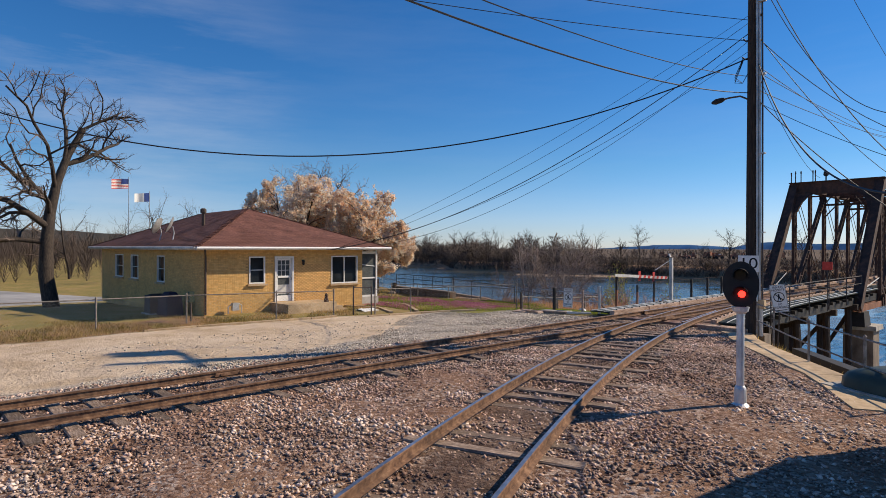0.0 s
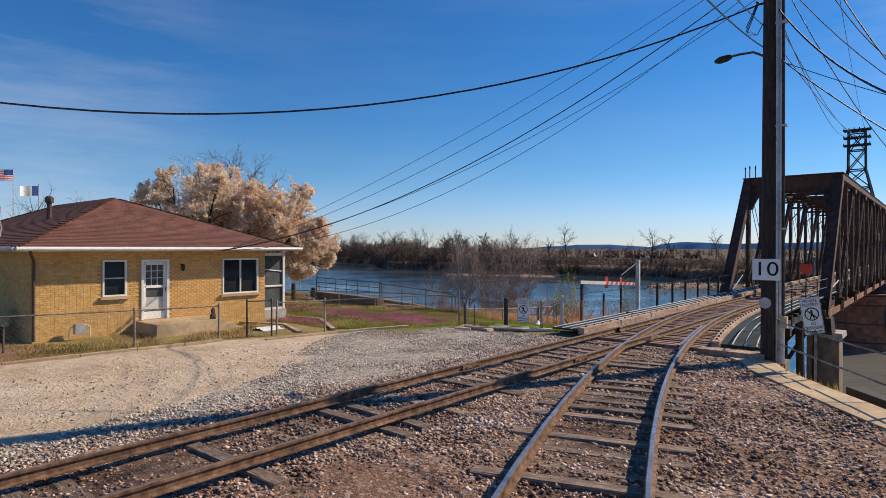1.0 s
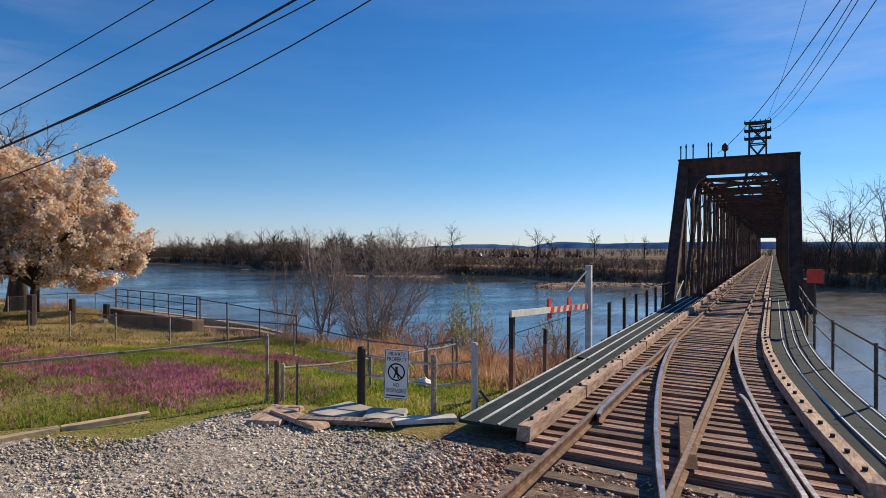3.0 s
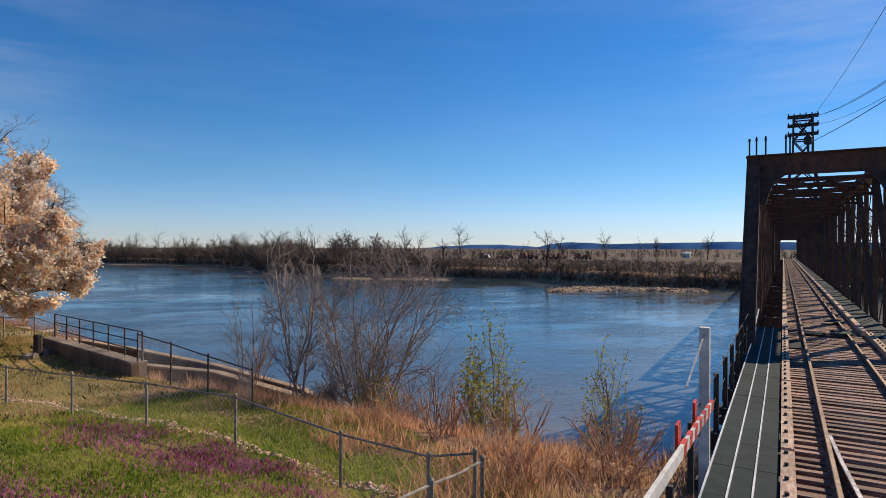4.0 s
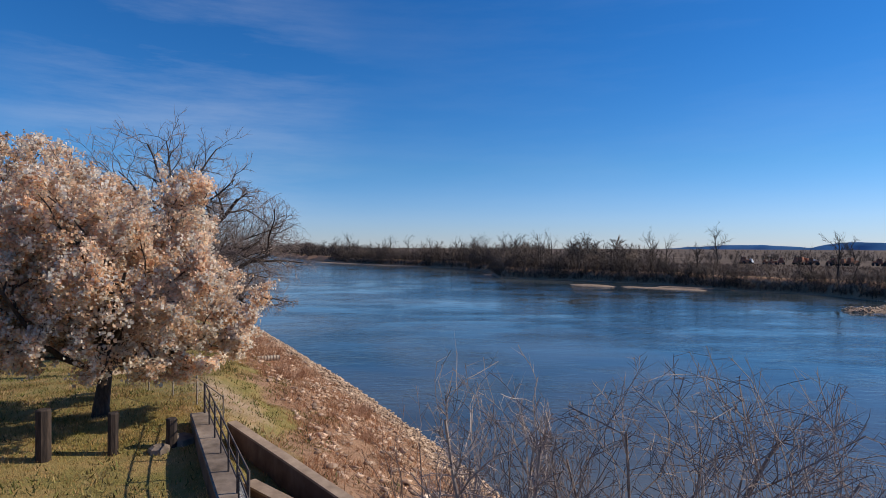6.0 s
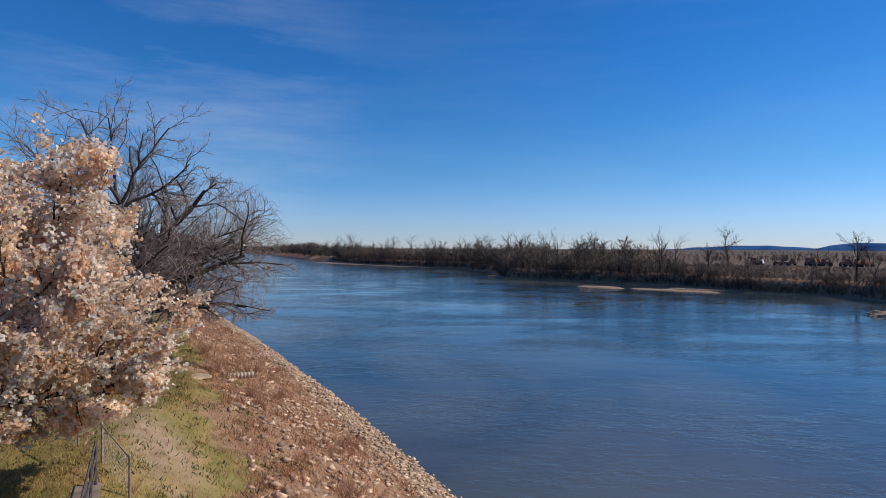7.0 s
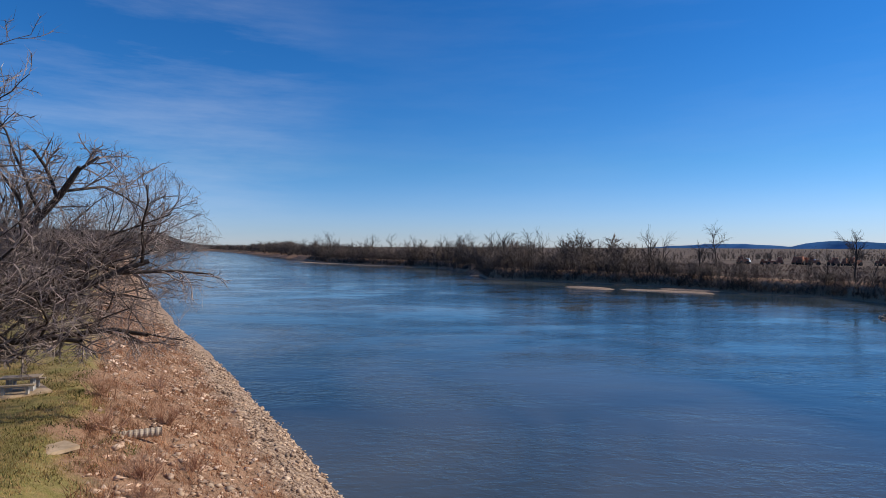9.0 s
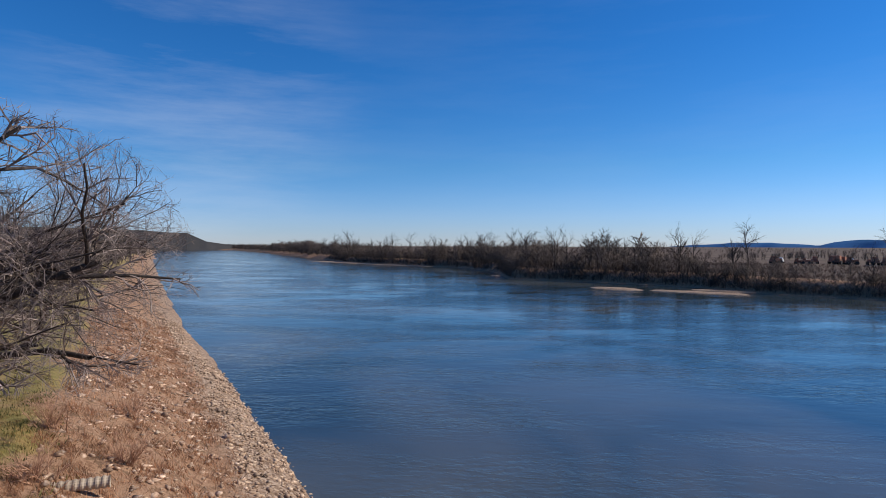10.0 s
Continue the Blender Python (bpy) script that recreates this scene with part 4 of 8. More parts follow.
def river_pier(y, x0, x1, top):
    """A dark masonry pier with a cap course and bearing blocks under the chords."""
    p = thing("bridge_pier", (0, y, WATER - 1.5), "dark weathered stone bridge pier standing in the river", "bridge pier", "bridge piers")
    h = top - WATER + 1.5
    Mesh().box(((x0 + x1) / 2, 0, h / 2), (x1 - x0, 3.4, h), taper=0.94).ob("shaft", M_PIER, p)
    Mesh().box(((x0 + x1) / 2, 0, h + 0.2), (x1 - x0 + 0.4, 3.7, 0.4), taper=0.98).ob("cap", M_PIER, p)
    for sx in (-1, 1):
        hb = BOTZ - 0.2 - top - 0.4
        Mesh().box((sx * HALF, 0, h + 0.4 + hb / 2), (0.9, 1.6, hb), taper=0.8).ob("bearing_block", M_BLACK, p)
    return p


river_pier(93.0, -6.5, 8.6, -3.5)
river_pier(146.6, -6.5, 8.6, -3.5)
# round pivot pier of the old swing span, with the drum that carries the truss
p = thing("bridge_pier", (-0.4, 45.8, WATER - 1.5), "large round rust-red iron pier under the middle of the bridge", "bridge pier", "bridge piers")
ph = -2.75 - WATER + 1.5
Mesh().tube([(0, 0, 0), (0, 0, ph)], 4.8, 40).ob("shaft", M_RUSTRED, p, smooth=False)
for zz in (2.2, 4.4, 6.6, ph - 0.3):
    Mesh().tube([(0, 0, zz), (0, 0, zz + 0.14)], 4.87, 40).ob("ring_band", M_RUST, p, smooth=False)
Mesh().tube([(0.4, 0, ph), (0.4, 0, ph + 1.5)], 3.3, 32).ob("turntable_drum", M_BLACK, p, smooth=False)
Mesh().tube([(0.4, 0, ph), (0.4, 0, ph + 0.3)], 3.7, 32).ob("track_ring", M_RUST, p, smooth=False)
m = Mesh()
m.beam((-4.6, -0.3, ph + 1.6), (3.2, -0.3, ph + 1.6), 0.25, 0.14)
m.beam((-4.6, 0.5, ph + 1.6), (3.2, 0.5, ph + 1.6), 0.25, 0.14)
m.beam((-4.4, 0, ph), (-4.4, 0, ph + 1.6), 0.2, 0.2)
m.ob("cabin_bracket", M_BLACK, p)
for sx in (-1, 1):
    p = thing("bridge_pier", (sx * 2.4, -4.3, WATER - 1), "square stained concrete pillar under the end of the truss", "bridge pier", "bridge piers")
    ph = -2.3 - WATER + 1
    # left shaft gets the darker masonry, its shade put into the colour
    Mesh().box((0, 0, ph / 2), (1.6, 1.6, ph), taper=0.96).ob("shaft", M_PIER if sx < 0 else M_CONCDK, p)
    Mesh().box((0, 0, ph + 0.12), (1.9, 1.9, 0.28), taper=0.97).ob("cap", M_CONC, p)
    hb = BOTZ - 0.18 + 2.3 - 0.26
    Mesh().box((sx * 0.15, -1.0, ph + 0.26 + hb / 2), (0.8, 1.5, hb), taper=0.8).ob("bearing_block", M_BLACK, p)

# pale equipment cabin on the pier ledge
c = thing("equipment_cabin", (-4.2, 45.5, -1.05), "small pale equipment cabin on the pier beside the truss", "cabin")
Mesh().box((0, 0, 1.15), (1.6, 1.6, 2.3)).ob("wall", M_OFFWHITE, c)
Mesh().box((0, 0, 2.36), (1.9, 1.9, 0.12), taper=0.9).ob("roof", M_GRATE, c)
Mesh().box((-0.25, -0.81, 1.5), (0.8, 0.03, 0.8)).ob("window", M_GLASS, c)

# mast for wires on the second part of the bridge
TOWER_Y = 37.0
t = thing("wire_tower", (0.15, TOWER_Y, TOPZ + 0.2), "black steel lattice wire tower standing on the truss", "tower")
H = 15.95 - TOPZ - 0.2
for sx in (-1, 1):
    for sy in (-1, 1):
        m = Mesh()
        m.beam((sx * 1.75, sy * 1.2, 0), (sx * 0.82, sy * 0.6, 4.2), 0.16, 0.16)
        m.beam((sx * 0.82, sy * 0.6, 4.2), (sx * 0.78, sy * 0.55, H), 0.16, 0.16)
        m.ob("leg", M_BLACK, t)
m = Mesh()
for z0, z1, w0, w1 in ((0.4, 2.2, 1.7, 1.28), (2.2, 4.2, 1.28, 0.82), (4.2, 6.4, 0.82, 0.8), (6.4, 8.4, 0.8, 0.78)):
    for sy in (-1, 1):
        dy = 0.9 if z0 < 4 else 0.58
        m.beam((-w0, sy * dy, z0), (w1, sy * dy, z1), 0.1, 0.1)
        m.beam((w0, sy * dy, z0), (-w1, sy * dy, z1), 0.1, 0.1)
        m.beam((-w1, sy * dy, z1), (w1, sy * dy, z1), 0.1, 0.12)
m.ob("lattice", M_BLACK, t)
for zz in (H, H - 0.85, H - 1.7):
    m = Mesh()
    m.beam((-1.28, -0.4, zz), (1.28, -0.4, zz), 0.16, 0.18)
    m.beam((-1.28, 0.4, zz), (1.28, 0.4, zz), 0.16, 0.18)
    for i in range(6):
        m.tube([(-1.2 + 0.48 * i, -0.4, zz + 0.08), (-1.2 + 0.48 * i, -0.4, zz + 0.26)], 0.05, 5)
    m.ob("crossarm", M_BLACK, t)
# short pins and a lamp on the portal's top
for x in (-2.72, -2.45, -2.1, -1.35, -1.2):
    m = Mesh()
    m.tube([(x, -0.1, TOPZ + 0.25), (x, -0.1, TOPZ + 0.25 + (0.85 if x > -2.6 else 0.75))], 0.035, 5)
    m.tube([(x, -0.1, TOPZ + 0.9), (x, -0.1, TOPZ + 1.02)], 0.05, 5)
    m.ob("insulator_pin", M_BLACK, span_near)
m = Mesh()
m.tube([(-0.55, -0.1, TOPZ + 0.25), (-0.55, -0.1, TOPZ + 0.6)], 0.05, 6)
m.tube([(-0.55, -0.1, TOPZ + 0.6), (-0.55, -0.1, TOPZ + 0.68), (-0.55, -0.1, TOPZ + 0.9), (-0.55, -0.1, TOPZ + 1.0)], [0.1, 0.17, 0.15, 0.05], 8)
m.ob("signal_lamp", M_BLACK, span_near)
rt = thing("red_target", (2.8, -13.15, -0.6), "small red target board on a thin post beside the deck", "sign")
Mesh().box((0, 0, 2.3), (0.44, 0.03, 0.42)).ob("board", M_RED, rt)
Mesh().tube([(0, 0.03, 0), (0, 0.03, 2.45)], 0.022, 6).ob("post", M_DARKPIPE, rt)


# ---------------------------------------------------------------- brick house
HX0, HX1, HY0, HY1 = -30.3, -13.7, -38.2, -30.1
house = thing("house", (0, 0, 0), "low buff-brick house with a brown hipped shingle roof", "house")


def wall_run(name, fixed, a0, a1, z0, z1, holes, axis, thick=0.25, inward=1):
    """A wall along x or y with holes (a, b, z0, z1) cut through it."""
    m = Mesh()
    cuts = sorted(holes)

    def blk(a, b, za, zb):
        if b - a < 1e-4 or zb - za < 1e-4:
            return
        mid, siz = (a + b) / 2, b - a
        if axis == "y":
            m.box((fixed + inward * thick / 2, mid, (za + zb) / 2), (thick, siz, zb - za))
        else:
            m.box((mid, fixed + inward * thick / 2, (za + zb) / 2), (siz, thick, zb - za))

    at = a0
    for a, b, za, zb in cuts:
        blk(at, a, z0, z1)
        blk(a, b, z0, za)
        blk(a, b, zb, z1)
        at = b
    blk(at, a1, z0, z1)
    return m.ob(name, M_MORTAR, house)


W1 = (-36.21, -35.45, 0.93, 2.15)
DR = (-34.98, -34.02, 0.06, 2.15)
W2 = (-31.96, -30.41, 0.78, 2.15)
wall_run("front_wall", HX1, HY0, HY1, -0.6, 2.48, [W1, DR, W2], "y", inward=-1)
SIDE = [(-27.2, -25.6, 0.85, 2.15), (-24.1, -22.8, 0.85, 2.15), (-19.7, -18.6, 0.85, 2.15)]
wall_run("side_wall", HY0, HX0, HX1 - 0.25, -0.8, 2.48, SIDE, "x", inward=1)
wall_run("rear_wall", HX0, HY0 + 0.25, HY1, -1.0, 2.48, [], "y", inward=1)
wall_run("side_wall", HY1, HX0 + 0.25, HX1 - 0.25, -1.0, 2.48, [(-18.2, -17.2, 0.9, 2.1)], "x", inward=-1)
Mesh().box(((HX0 + HX1) / 2, (HY0 + HY1) / 2, -0.1), (HX1 - HX0 - 0.5, HY1 - HY0 - 0.5, 0.1)).ob("floor", M_TIE, house)
Mesh().box(((HX0 + HX1) / 2, (HY0 + HY1) / 2, 2.46), (HX1 - HX0 - 0.5, HY1 - HY0 - 0.5, 0.06)).ob("inner_ceiling", M_OFFWHITE, house)

EX0, EX1, EY0, EY1, EZ = -30.9, -13.08, -38.75, -28.75, 2.56
RX0, RX1, RY, RZ = -25.0, -18.9, -33.9, 4.62
# soffit and fascia
Mesh().box(((EX0 + EX1) / 2, (EY0 + EY1) / 2, EZ - 0.1), (EX1 - EX0 - 0.06, EY1 - EY0 - 0.06, 0.04)).ob("soffit", M_OFFWHITE, house)
for c, s in (((EX1 - 0.02, (EY0 + EY1) / 2, EZ - 0.055), (0.04, EY1 - EY0, 0.13)), ((EX0 + 0.02, (EY0 + EY1) / 2, EZ - 0.055), (0.04, EY1 - EY0, 0.13)),
             (((EX0 + EX1) / 2, EY0 + 0.02, EZ - 0.055), (EX1 - EX0 - 0.09, 0.04, 0.13)), (((EX0 + EX1) / 2, EY1 - 0.02, EZ - 0.055), (EX1 - EX0 - 0.09, 0.04, 0.13))):
    Mesh().box(c, s).ob("fascia", M_OFFWHITE, house)
g = Mesh()
for k in range(1):
    g.tube([(EX1 + 0.05, EY0, EZ - 0.03), (EX1 + 0.05, EY1, EZ - 0.03)], 0.06, 8)
g.ob("gutter", M_WHITE, house)
Mesh().tube([(EX0, EY0 - 0.05, EZ - 0.03), (EX1, EY0 - 0.05, EZ - 0.03)], 0.06, 8).ob("gutter", M_OFFWHITE, house)
Mesh().tube([(EX1 + 0.02, EY0 + 0.35, EZ - 0.06), (EX1 - 0.1, EY0 + 0.4, EZ - 0.2), (HX1 + 0.06, EY0 + 0.6, EZ - 0.42), (HX1 + 0.06, EY0 + 0.6, -0.3)], 0.045, 6).ob("downpipe", M_WOODPOST, house)
# roof deck under the shingles
m = Mesh()
m.add([(EX1, EY0, EZ), (EX1, EY1, EZ), (EX0, EY1, EZ), (EX0, EY0, EZ), (RX1, RY, RZ), (RX0, RY, RZ)],
      [(0, 1, 4), (1, 2, 5, 4), (2, 3, 5), (3, 0, 4, 5), (3, 2, 1, 0)])
m.ob("roof", M_SHINGLE, house)


def shingle_mesh():
    m = Mesh()
    m.add([(-0.165, 0, 0.022), (0.165, 0, 0.022), (0.165, 0.2, 0.006), (-0.165, 0.2, 0.006), (-0.165, 0, 0.002), (0.165, 0, 0.002)],
          [(0, 1, 2, 3), (4, 5, 1, 0), (4, 0, 3), (1, 5, 2)])
    o = m.ob("shingle", M_SHINGLE)
    d = o.data
    bpy.data.objects.remove(o)
    return d, m


SH_DATA, SH = shingle_mesh()


def lay_shingles(e0, e1, r0, r1, limit):
    """Courses from the eave e0-e1 up to the ridge r0-r1. The first `limit` are pieces, the rest one mesh."""
    e0, e1, r0, r1 = (Vector(v) for v in (e0, e1, r0, r1))
    along = (e1 - e0).normalized()
    up = (r0 - e0) - along * (r0 - e0).dot(along)
    slope = up.length
    up.normalize()
    nrm = along.cross(up).normalized()
    rest = Mesh()
    count = 0
    n = int(slope / 0.145)
    for c in range(n):
        f = c * 0.145 / slope
        a, b = e0.lerp(r0, f), e1.lerp(r1, f)
        L = (b - a).length
        x = 0.17 + (0.165 if c % 2 else 0)
        while x < L - 0.1:
            p = a + along * x + nrm * (0.003 + rnd.uniform(0, 0.004))
            M = Matrix((along, up, nrm)).transposed().to_4x4()
            M.translation = p
            if count < limit:
                o = new("shingle", SH_DATA)
                o.parent = house
                o.matrix_local = M
                count += 1
            else:
                rest.add([tuple(M @ Vector(v)) for v in SH.v], SH.f)
            x += 0.335
    if rest.v:
        tagged(rest.ob("shingling", M_SHINGLE, house), kind="stuff")
    for p, q in ((e0, r0), (e1, r1)):
        caps = Mesh()
        for i in range(int((q - p).length / 0.3)):
            s = p + (q - p) * ((i + 0.5) * 0.3 / (q - p).length)
            d = (q - p).normalized()
            caps.beam(s - d * 0.16 + Vector((0, 0, 0.03)), s + d * 0.16 + Vector((0, 0, 0.012)), 0.22, 0.02)
        caps.ob("hip_cap", M_SHINGLE, house)


lay_shingles((EX1, EY0, EZ), (EX1, EY1, EZ), (RX1, RY, RZ), (RX1, RY, RZ), 290)
lay_shingles((EX0, EY0, EZ), (EX1, EY0, EZ), (RX0, RY, RZ), (RX1, RY, RZ), 0)
lay_shingles((EX1, EY1, EZ), (EX0, EY1, EZ), (RX1, RY, RZ), (RX0, RY, RZ), 0)

# front brickwork
BR = Mesh().box((0, 0, 0), (0.016, 0.194, 0.057), taper=0.98)
bro = BR.ob("brick", M_BRICK)
BR_DATA = bro.data
bpy.data.objects.remove(bro)
restb = Mesh()
count = 0
for c in range(43):
    zc = -0.42 + 0.0675 * c
    yb = HY0 + (0.1 if c % 2 else 0.0)
    while yb < HY1:
        inside = False
        for a, b, za, zb in (W1, DR, W2):
            if a - 0.1 < yb < b + 0.1 and za - 0.07 < zc < zb + 0.04:
                inside = True
        if not inside and HY0 + 0.05 < yb < HY1 - 0.05:
            if -33.95 < yb < -32.1 and count < 300:
                share("brick", BR_DATA, house, (HX1 + 0.006, yb, zc))
                count += 1
            else:
                restb.box((HX1 + 0.006 + rnd.uniform(-0.002, 0.002), yb, zc), (0.016, 0.194, 0.057))
        yb += 0.204
    xs = HX0 + (0.1 if c % 2 else 0)
    while xs < HX1:
        if not any(a - 0.1 < xs < b + 0.1 and za - 0.07 < zc < zb + 0.04 for a, b, za, zb in SIDE):
            restb.box((xs, HY0 - 0.006, zc), (0.194, 0.016, 0.057))
        xs += 0.204
M_BRICKS = surf("buff_brick_courses", [(0.58, 0.33, 0.11), (0.64, 0.385, 0.14), (0.7, 0.45, 0.18)], 6, blotch=0.1, vary=0.12, island=True, bump=0.3)
tagged(restb.ob("brickwork", M_BRICKS, house), kind="stuff")


def window(opening, axis, fixed, out, mullions=1, bars=True):
    """Frame, sash bars, glass and sill in a wall's opening."""
    a, b, z0, z1 = opening
    w = new("window")
    w.parent = house

    def bx(m, ca, sa, cz, sz, depth, off):
        if axis == "y":
            m.box((fixed + out * off, ca, cz), (depth, sa, sz))
        else:
            m.box((ca, fixed + out * off, cz), (sa, depth, sz))

    m = Mesh()
    t = 0.055
    bx(m, a + t / 2, t, (z0 + z1) / 2, z1 - z0, 0.12, -0.03)
    bx(m, b - t / 2, t, (z0 + z1) / 2, z1 - z0, 0.12, -0.03)
    bx(m, (a + b) / 2, b - a - 2 * t, z0 + t / 2, t, 0.12, -0.03)
    bx(m, (a + b) / 2, b - a - 2 * t, z1 - t / 2, t, 0.12, -0.03)
    m.ob("window_frame", M_WHITE, w)
    m = Mesh()
    for i in range(1, mullions):
        bx(m, a + (b - a) * i / mullions, 0.06, (z0 + z1) / 2, z1 - z0 - 2 * t, 0.07, -0.04)
    if bars:
        bx(m, (a + b) / 2, b - a - 2 * t, (z0 + z1) / 2, 0.04, 0.05, -0.05)
    if m.v:
        m.ob("sash_bar", M_OFFWHITE, w)
    for i in range(mullions):
        m = Mesh()
        bx(m, a + (b - a) * (i + 0.5) / mullions, (b - a) / mullions - 0.04, (z0 + z1) / 2, z1 - z0 - 0.08, 0.012, -0.07)
        m.ob("pane", M_GLASS, w)
    m = Mesh()
    bx(m, (a + b) / 2, b - a + 0.16, z0 - 0.05, 0.08, 0.16, 0.04)
    m.ob("sill", M_CURB, w)
    return w


window(W1, "y", HX1, 1)
window(W2, "y", HX1, 1, 2, bars=False)
for s in SIDE:
    window(s, "x", HY0, -1)

door = new("door")
door.parent = house
m = Mesh()
a, b, z0, z1 = DR
m.box((HX1 - 0.02, a + 0.04, (z0 + z1) / 2), (0.14, 0.08, z1 - z0))
m.box((HX1 - 0.02, b - 0.04, (z0 + z1) / 2), (0.14, 0.08, z1 - z0))
m.box((HX1 - 0.02, (a + b) / 2, z1 - 0.04), (0.14, b - a - 0.16, 0.08))
m.ob("door_frame", M_WHITE, door)
m = Mesh()
m.box((HX1 - 0.06, (a + b) / 2, z0 + 0.14), (0.05, b - a - 0.18, 0.26))
for yy in (a + 0.13, b - 0.13):
    m.box((HX1 - 0.06, yy, (z0 + z1) / 2 + 0.1), (0.05, 0.09, z1 - z0 - 0.4))
m.box((HX1 - 0.06, (a + b) / 2, 1.0 + 0.2), (0.05, b - a - 0.3, 0.09))
m.box((HX1 - 0.06, (a + b) / 2, z1 - 0.14), (0.05, b - a - 0.3, 0.1))
m.ob("storm_door", M_WHITE, door)
m = Mesh()
for i in (1, 2):
    m.box((HX1 - 0.075, a + 0.17 + (b - a - 0.34) * i / 3, 1.64), (0.03, 0.025, 0.8))
for zz in (1.5, 1.75):
    m.box((HX1 - 0.075, (a + b) / 2, zz), (0.03, b - a - 0.34, 0.025))
m.ob("glazing_bar", M_OFFWHITE, door)
Mesh().box((HX1 - 0.09, (a + b) / 2, 1.2), (0.012, b - a - 0.3, 1.8)).ob("pane", M_SCREEN, door)
Mesh().box((HX1 - 0.079, (a + b) / 2, 0.62), (0.012, b - a - 0.36, 0.42)).ob("lower_panel", M_OFFWHITE, door)
Mesh().tube([(HX1 - 0.03, b - 0.13, 1.05), (HX1 + 0.03, b - 0.13, 1.05), (HX1 + 0.03, b - 0.13, 1.17), (HX1 - 0.03, b - 0.13, 1.17)], 0.012, 5).ob("door_handle", M_BLACK, door)
m = Mesh()
m.box((HX1 + 0.06, -33.55, 1.95), (0.1, 0.1, 0.06))
m.tube([(HX1 + 0.1, -33.55, 1.98), (HX1 + 0.1, -33.55, 1.92), (HX1 + 0.1, -33.55, 1.76), (HX1 + 0.1, -33.55, 1.72)], [0.03, 0.07, 0.06, 0.02], 6)
m.ob("porch_lamp", M_BLACK, house)
# stoop with broad steps
stoop = new("stoop")
stoop.parent = house
Mesh().box((HX1 + 0.85, -33.95, -0.28), (1.68, 2.5, 0.66), taper=0.985).ob("landing", M_CURB, stoop)
for i in range(3):
    Mesh().box((HX1 + 0.85, -32.5 + 0.32 * i, -0.4 - 0.08 * i), (1.5, 0.36, 0.5 - 0.14 * i), taper=0.99).ob("step", M_CURB, stoop)
# vent pipe
m = Mesh()
m.tube([(-19.15, -36.15, 3.5), (-19.15, -36.15, 4.3)], 0.09, 8)
m.tube([(-19.15, -36.15, 4.3), (-19.15, -36.15, 4.36), (-19.15, -36.15, 4.5), (-19.15, -36.15, 4.56)], [0.15, 0.16, 0.16, 0.08], 8)
m.ob("roof_vent", M_WOODPOST, house)
# screened porch on the river side
porch = new("screened_porch")
porch.parent = house
for xx in (-13.9, -15.5, -17.1):
    Mesh().box((xx, -29.07, 1.2), (0.09, 0.09, 2.5)).ob("post", M_WHITE, porch)
Mesh().box((-13.9, -30.03, 1.2), (0.07, 0.08, 2.5)).ob("post", M_WHITE, porch)
for zz, hh in ((0.98, 0.07), (2.3, 0.12), (0.02, 0.14)):
    Mesh().box((-15.5, -29.07, zz), (3.1, 0.06, hh)).ob("rail", M_WHITE, porch)
    Mesh().box((-13.9, -29.55, zz), (0.06, 0.86, hh)).ob("rail", M_WHITE, porch)
Mesh().beam((-13.9, -29.98, 1.68), (-13.9, -29.12, 1.58), 0.03, 0.04).ob("rail", M_WHITE, porch)
Mesh().box((-15.5, -29.045, 1.2), (3.1, 0.012, 2.2)).ob("screen", M_SCREEN, porch)
Mesh().box((-13.925, -29.55, 1.2), (0.012, 0.86, 2.2)).ob("screen", M_SCREEN, porch)
Mesh().box((-15.5, -29.5, -0.25), (3.3, 1.1, 0.5)).ob("base", M_CONC, porch)

# dishes on the roof
def dish(x, y, z, rz):
    d = thing("satellite_dish", (x, y, z), "grey satellite dish on a bent arm on the shingle roof", "satellite dish", "roof dishes", rz=rz)
    m = Mesh()
    vs, fs = [(0, 0, 0)], []
    for r in range(1, 5):
        for k in range(16):
            a = 2 * math.pi * k / 16
            rr = 0.42 * r / 4
            vs.append((rr * math.cos(a), -0.25 * (rr / 0.42) ** 2 * 0.45, rr * math.sin(a) * 1.05))
    for k in range(16):
        fs.append((0, 1 + (k + 1) % 16, 1 + k))
        for r in range(3):
            p, q = 1 + r * 16 + k, 1 + r * 16 + (k + 1) % 16
            fs.append((p, q, q + 16, p + 16))
    n = len(vs)
    vs += [(x_, y_ + 0.02, z_) for x_, y_, z_ in vs]
    fs += [tuple(n + i for i in reversed(f)) for f in fs]
    R = pose(0, 0, 0.45, -25, 0, 0)
    m.add([tuple(R @ Vector(v)) for v in vs], fs)
    m.ob("reflector", M_GALV, d, smooth=True)
    Mesh().tube([(0, 0.05, 0.42), (0, 0.12, 0.1), (0.12, 0.05, -0.35)], 0.028, 6).ob("mast", M_GALV, d)
    Mesh().tube([(0, -0.02, 0.1), (0, -0.42, 0.28), (0, -0.44, 0.34)], [0.014, 0.014, 0.04], 5).ob("feed_arm", M_BLACK, d)


dish(-20.1, -38.0, 3.15, -40)
dish(-18.3, -38.0, 3.15, -20)
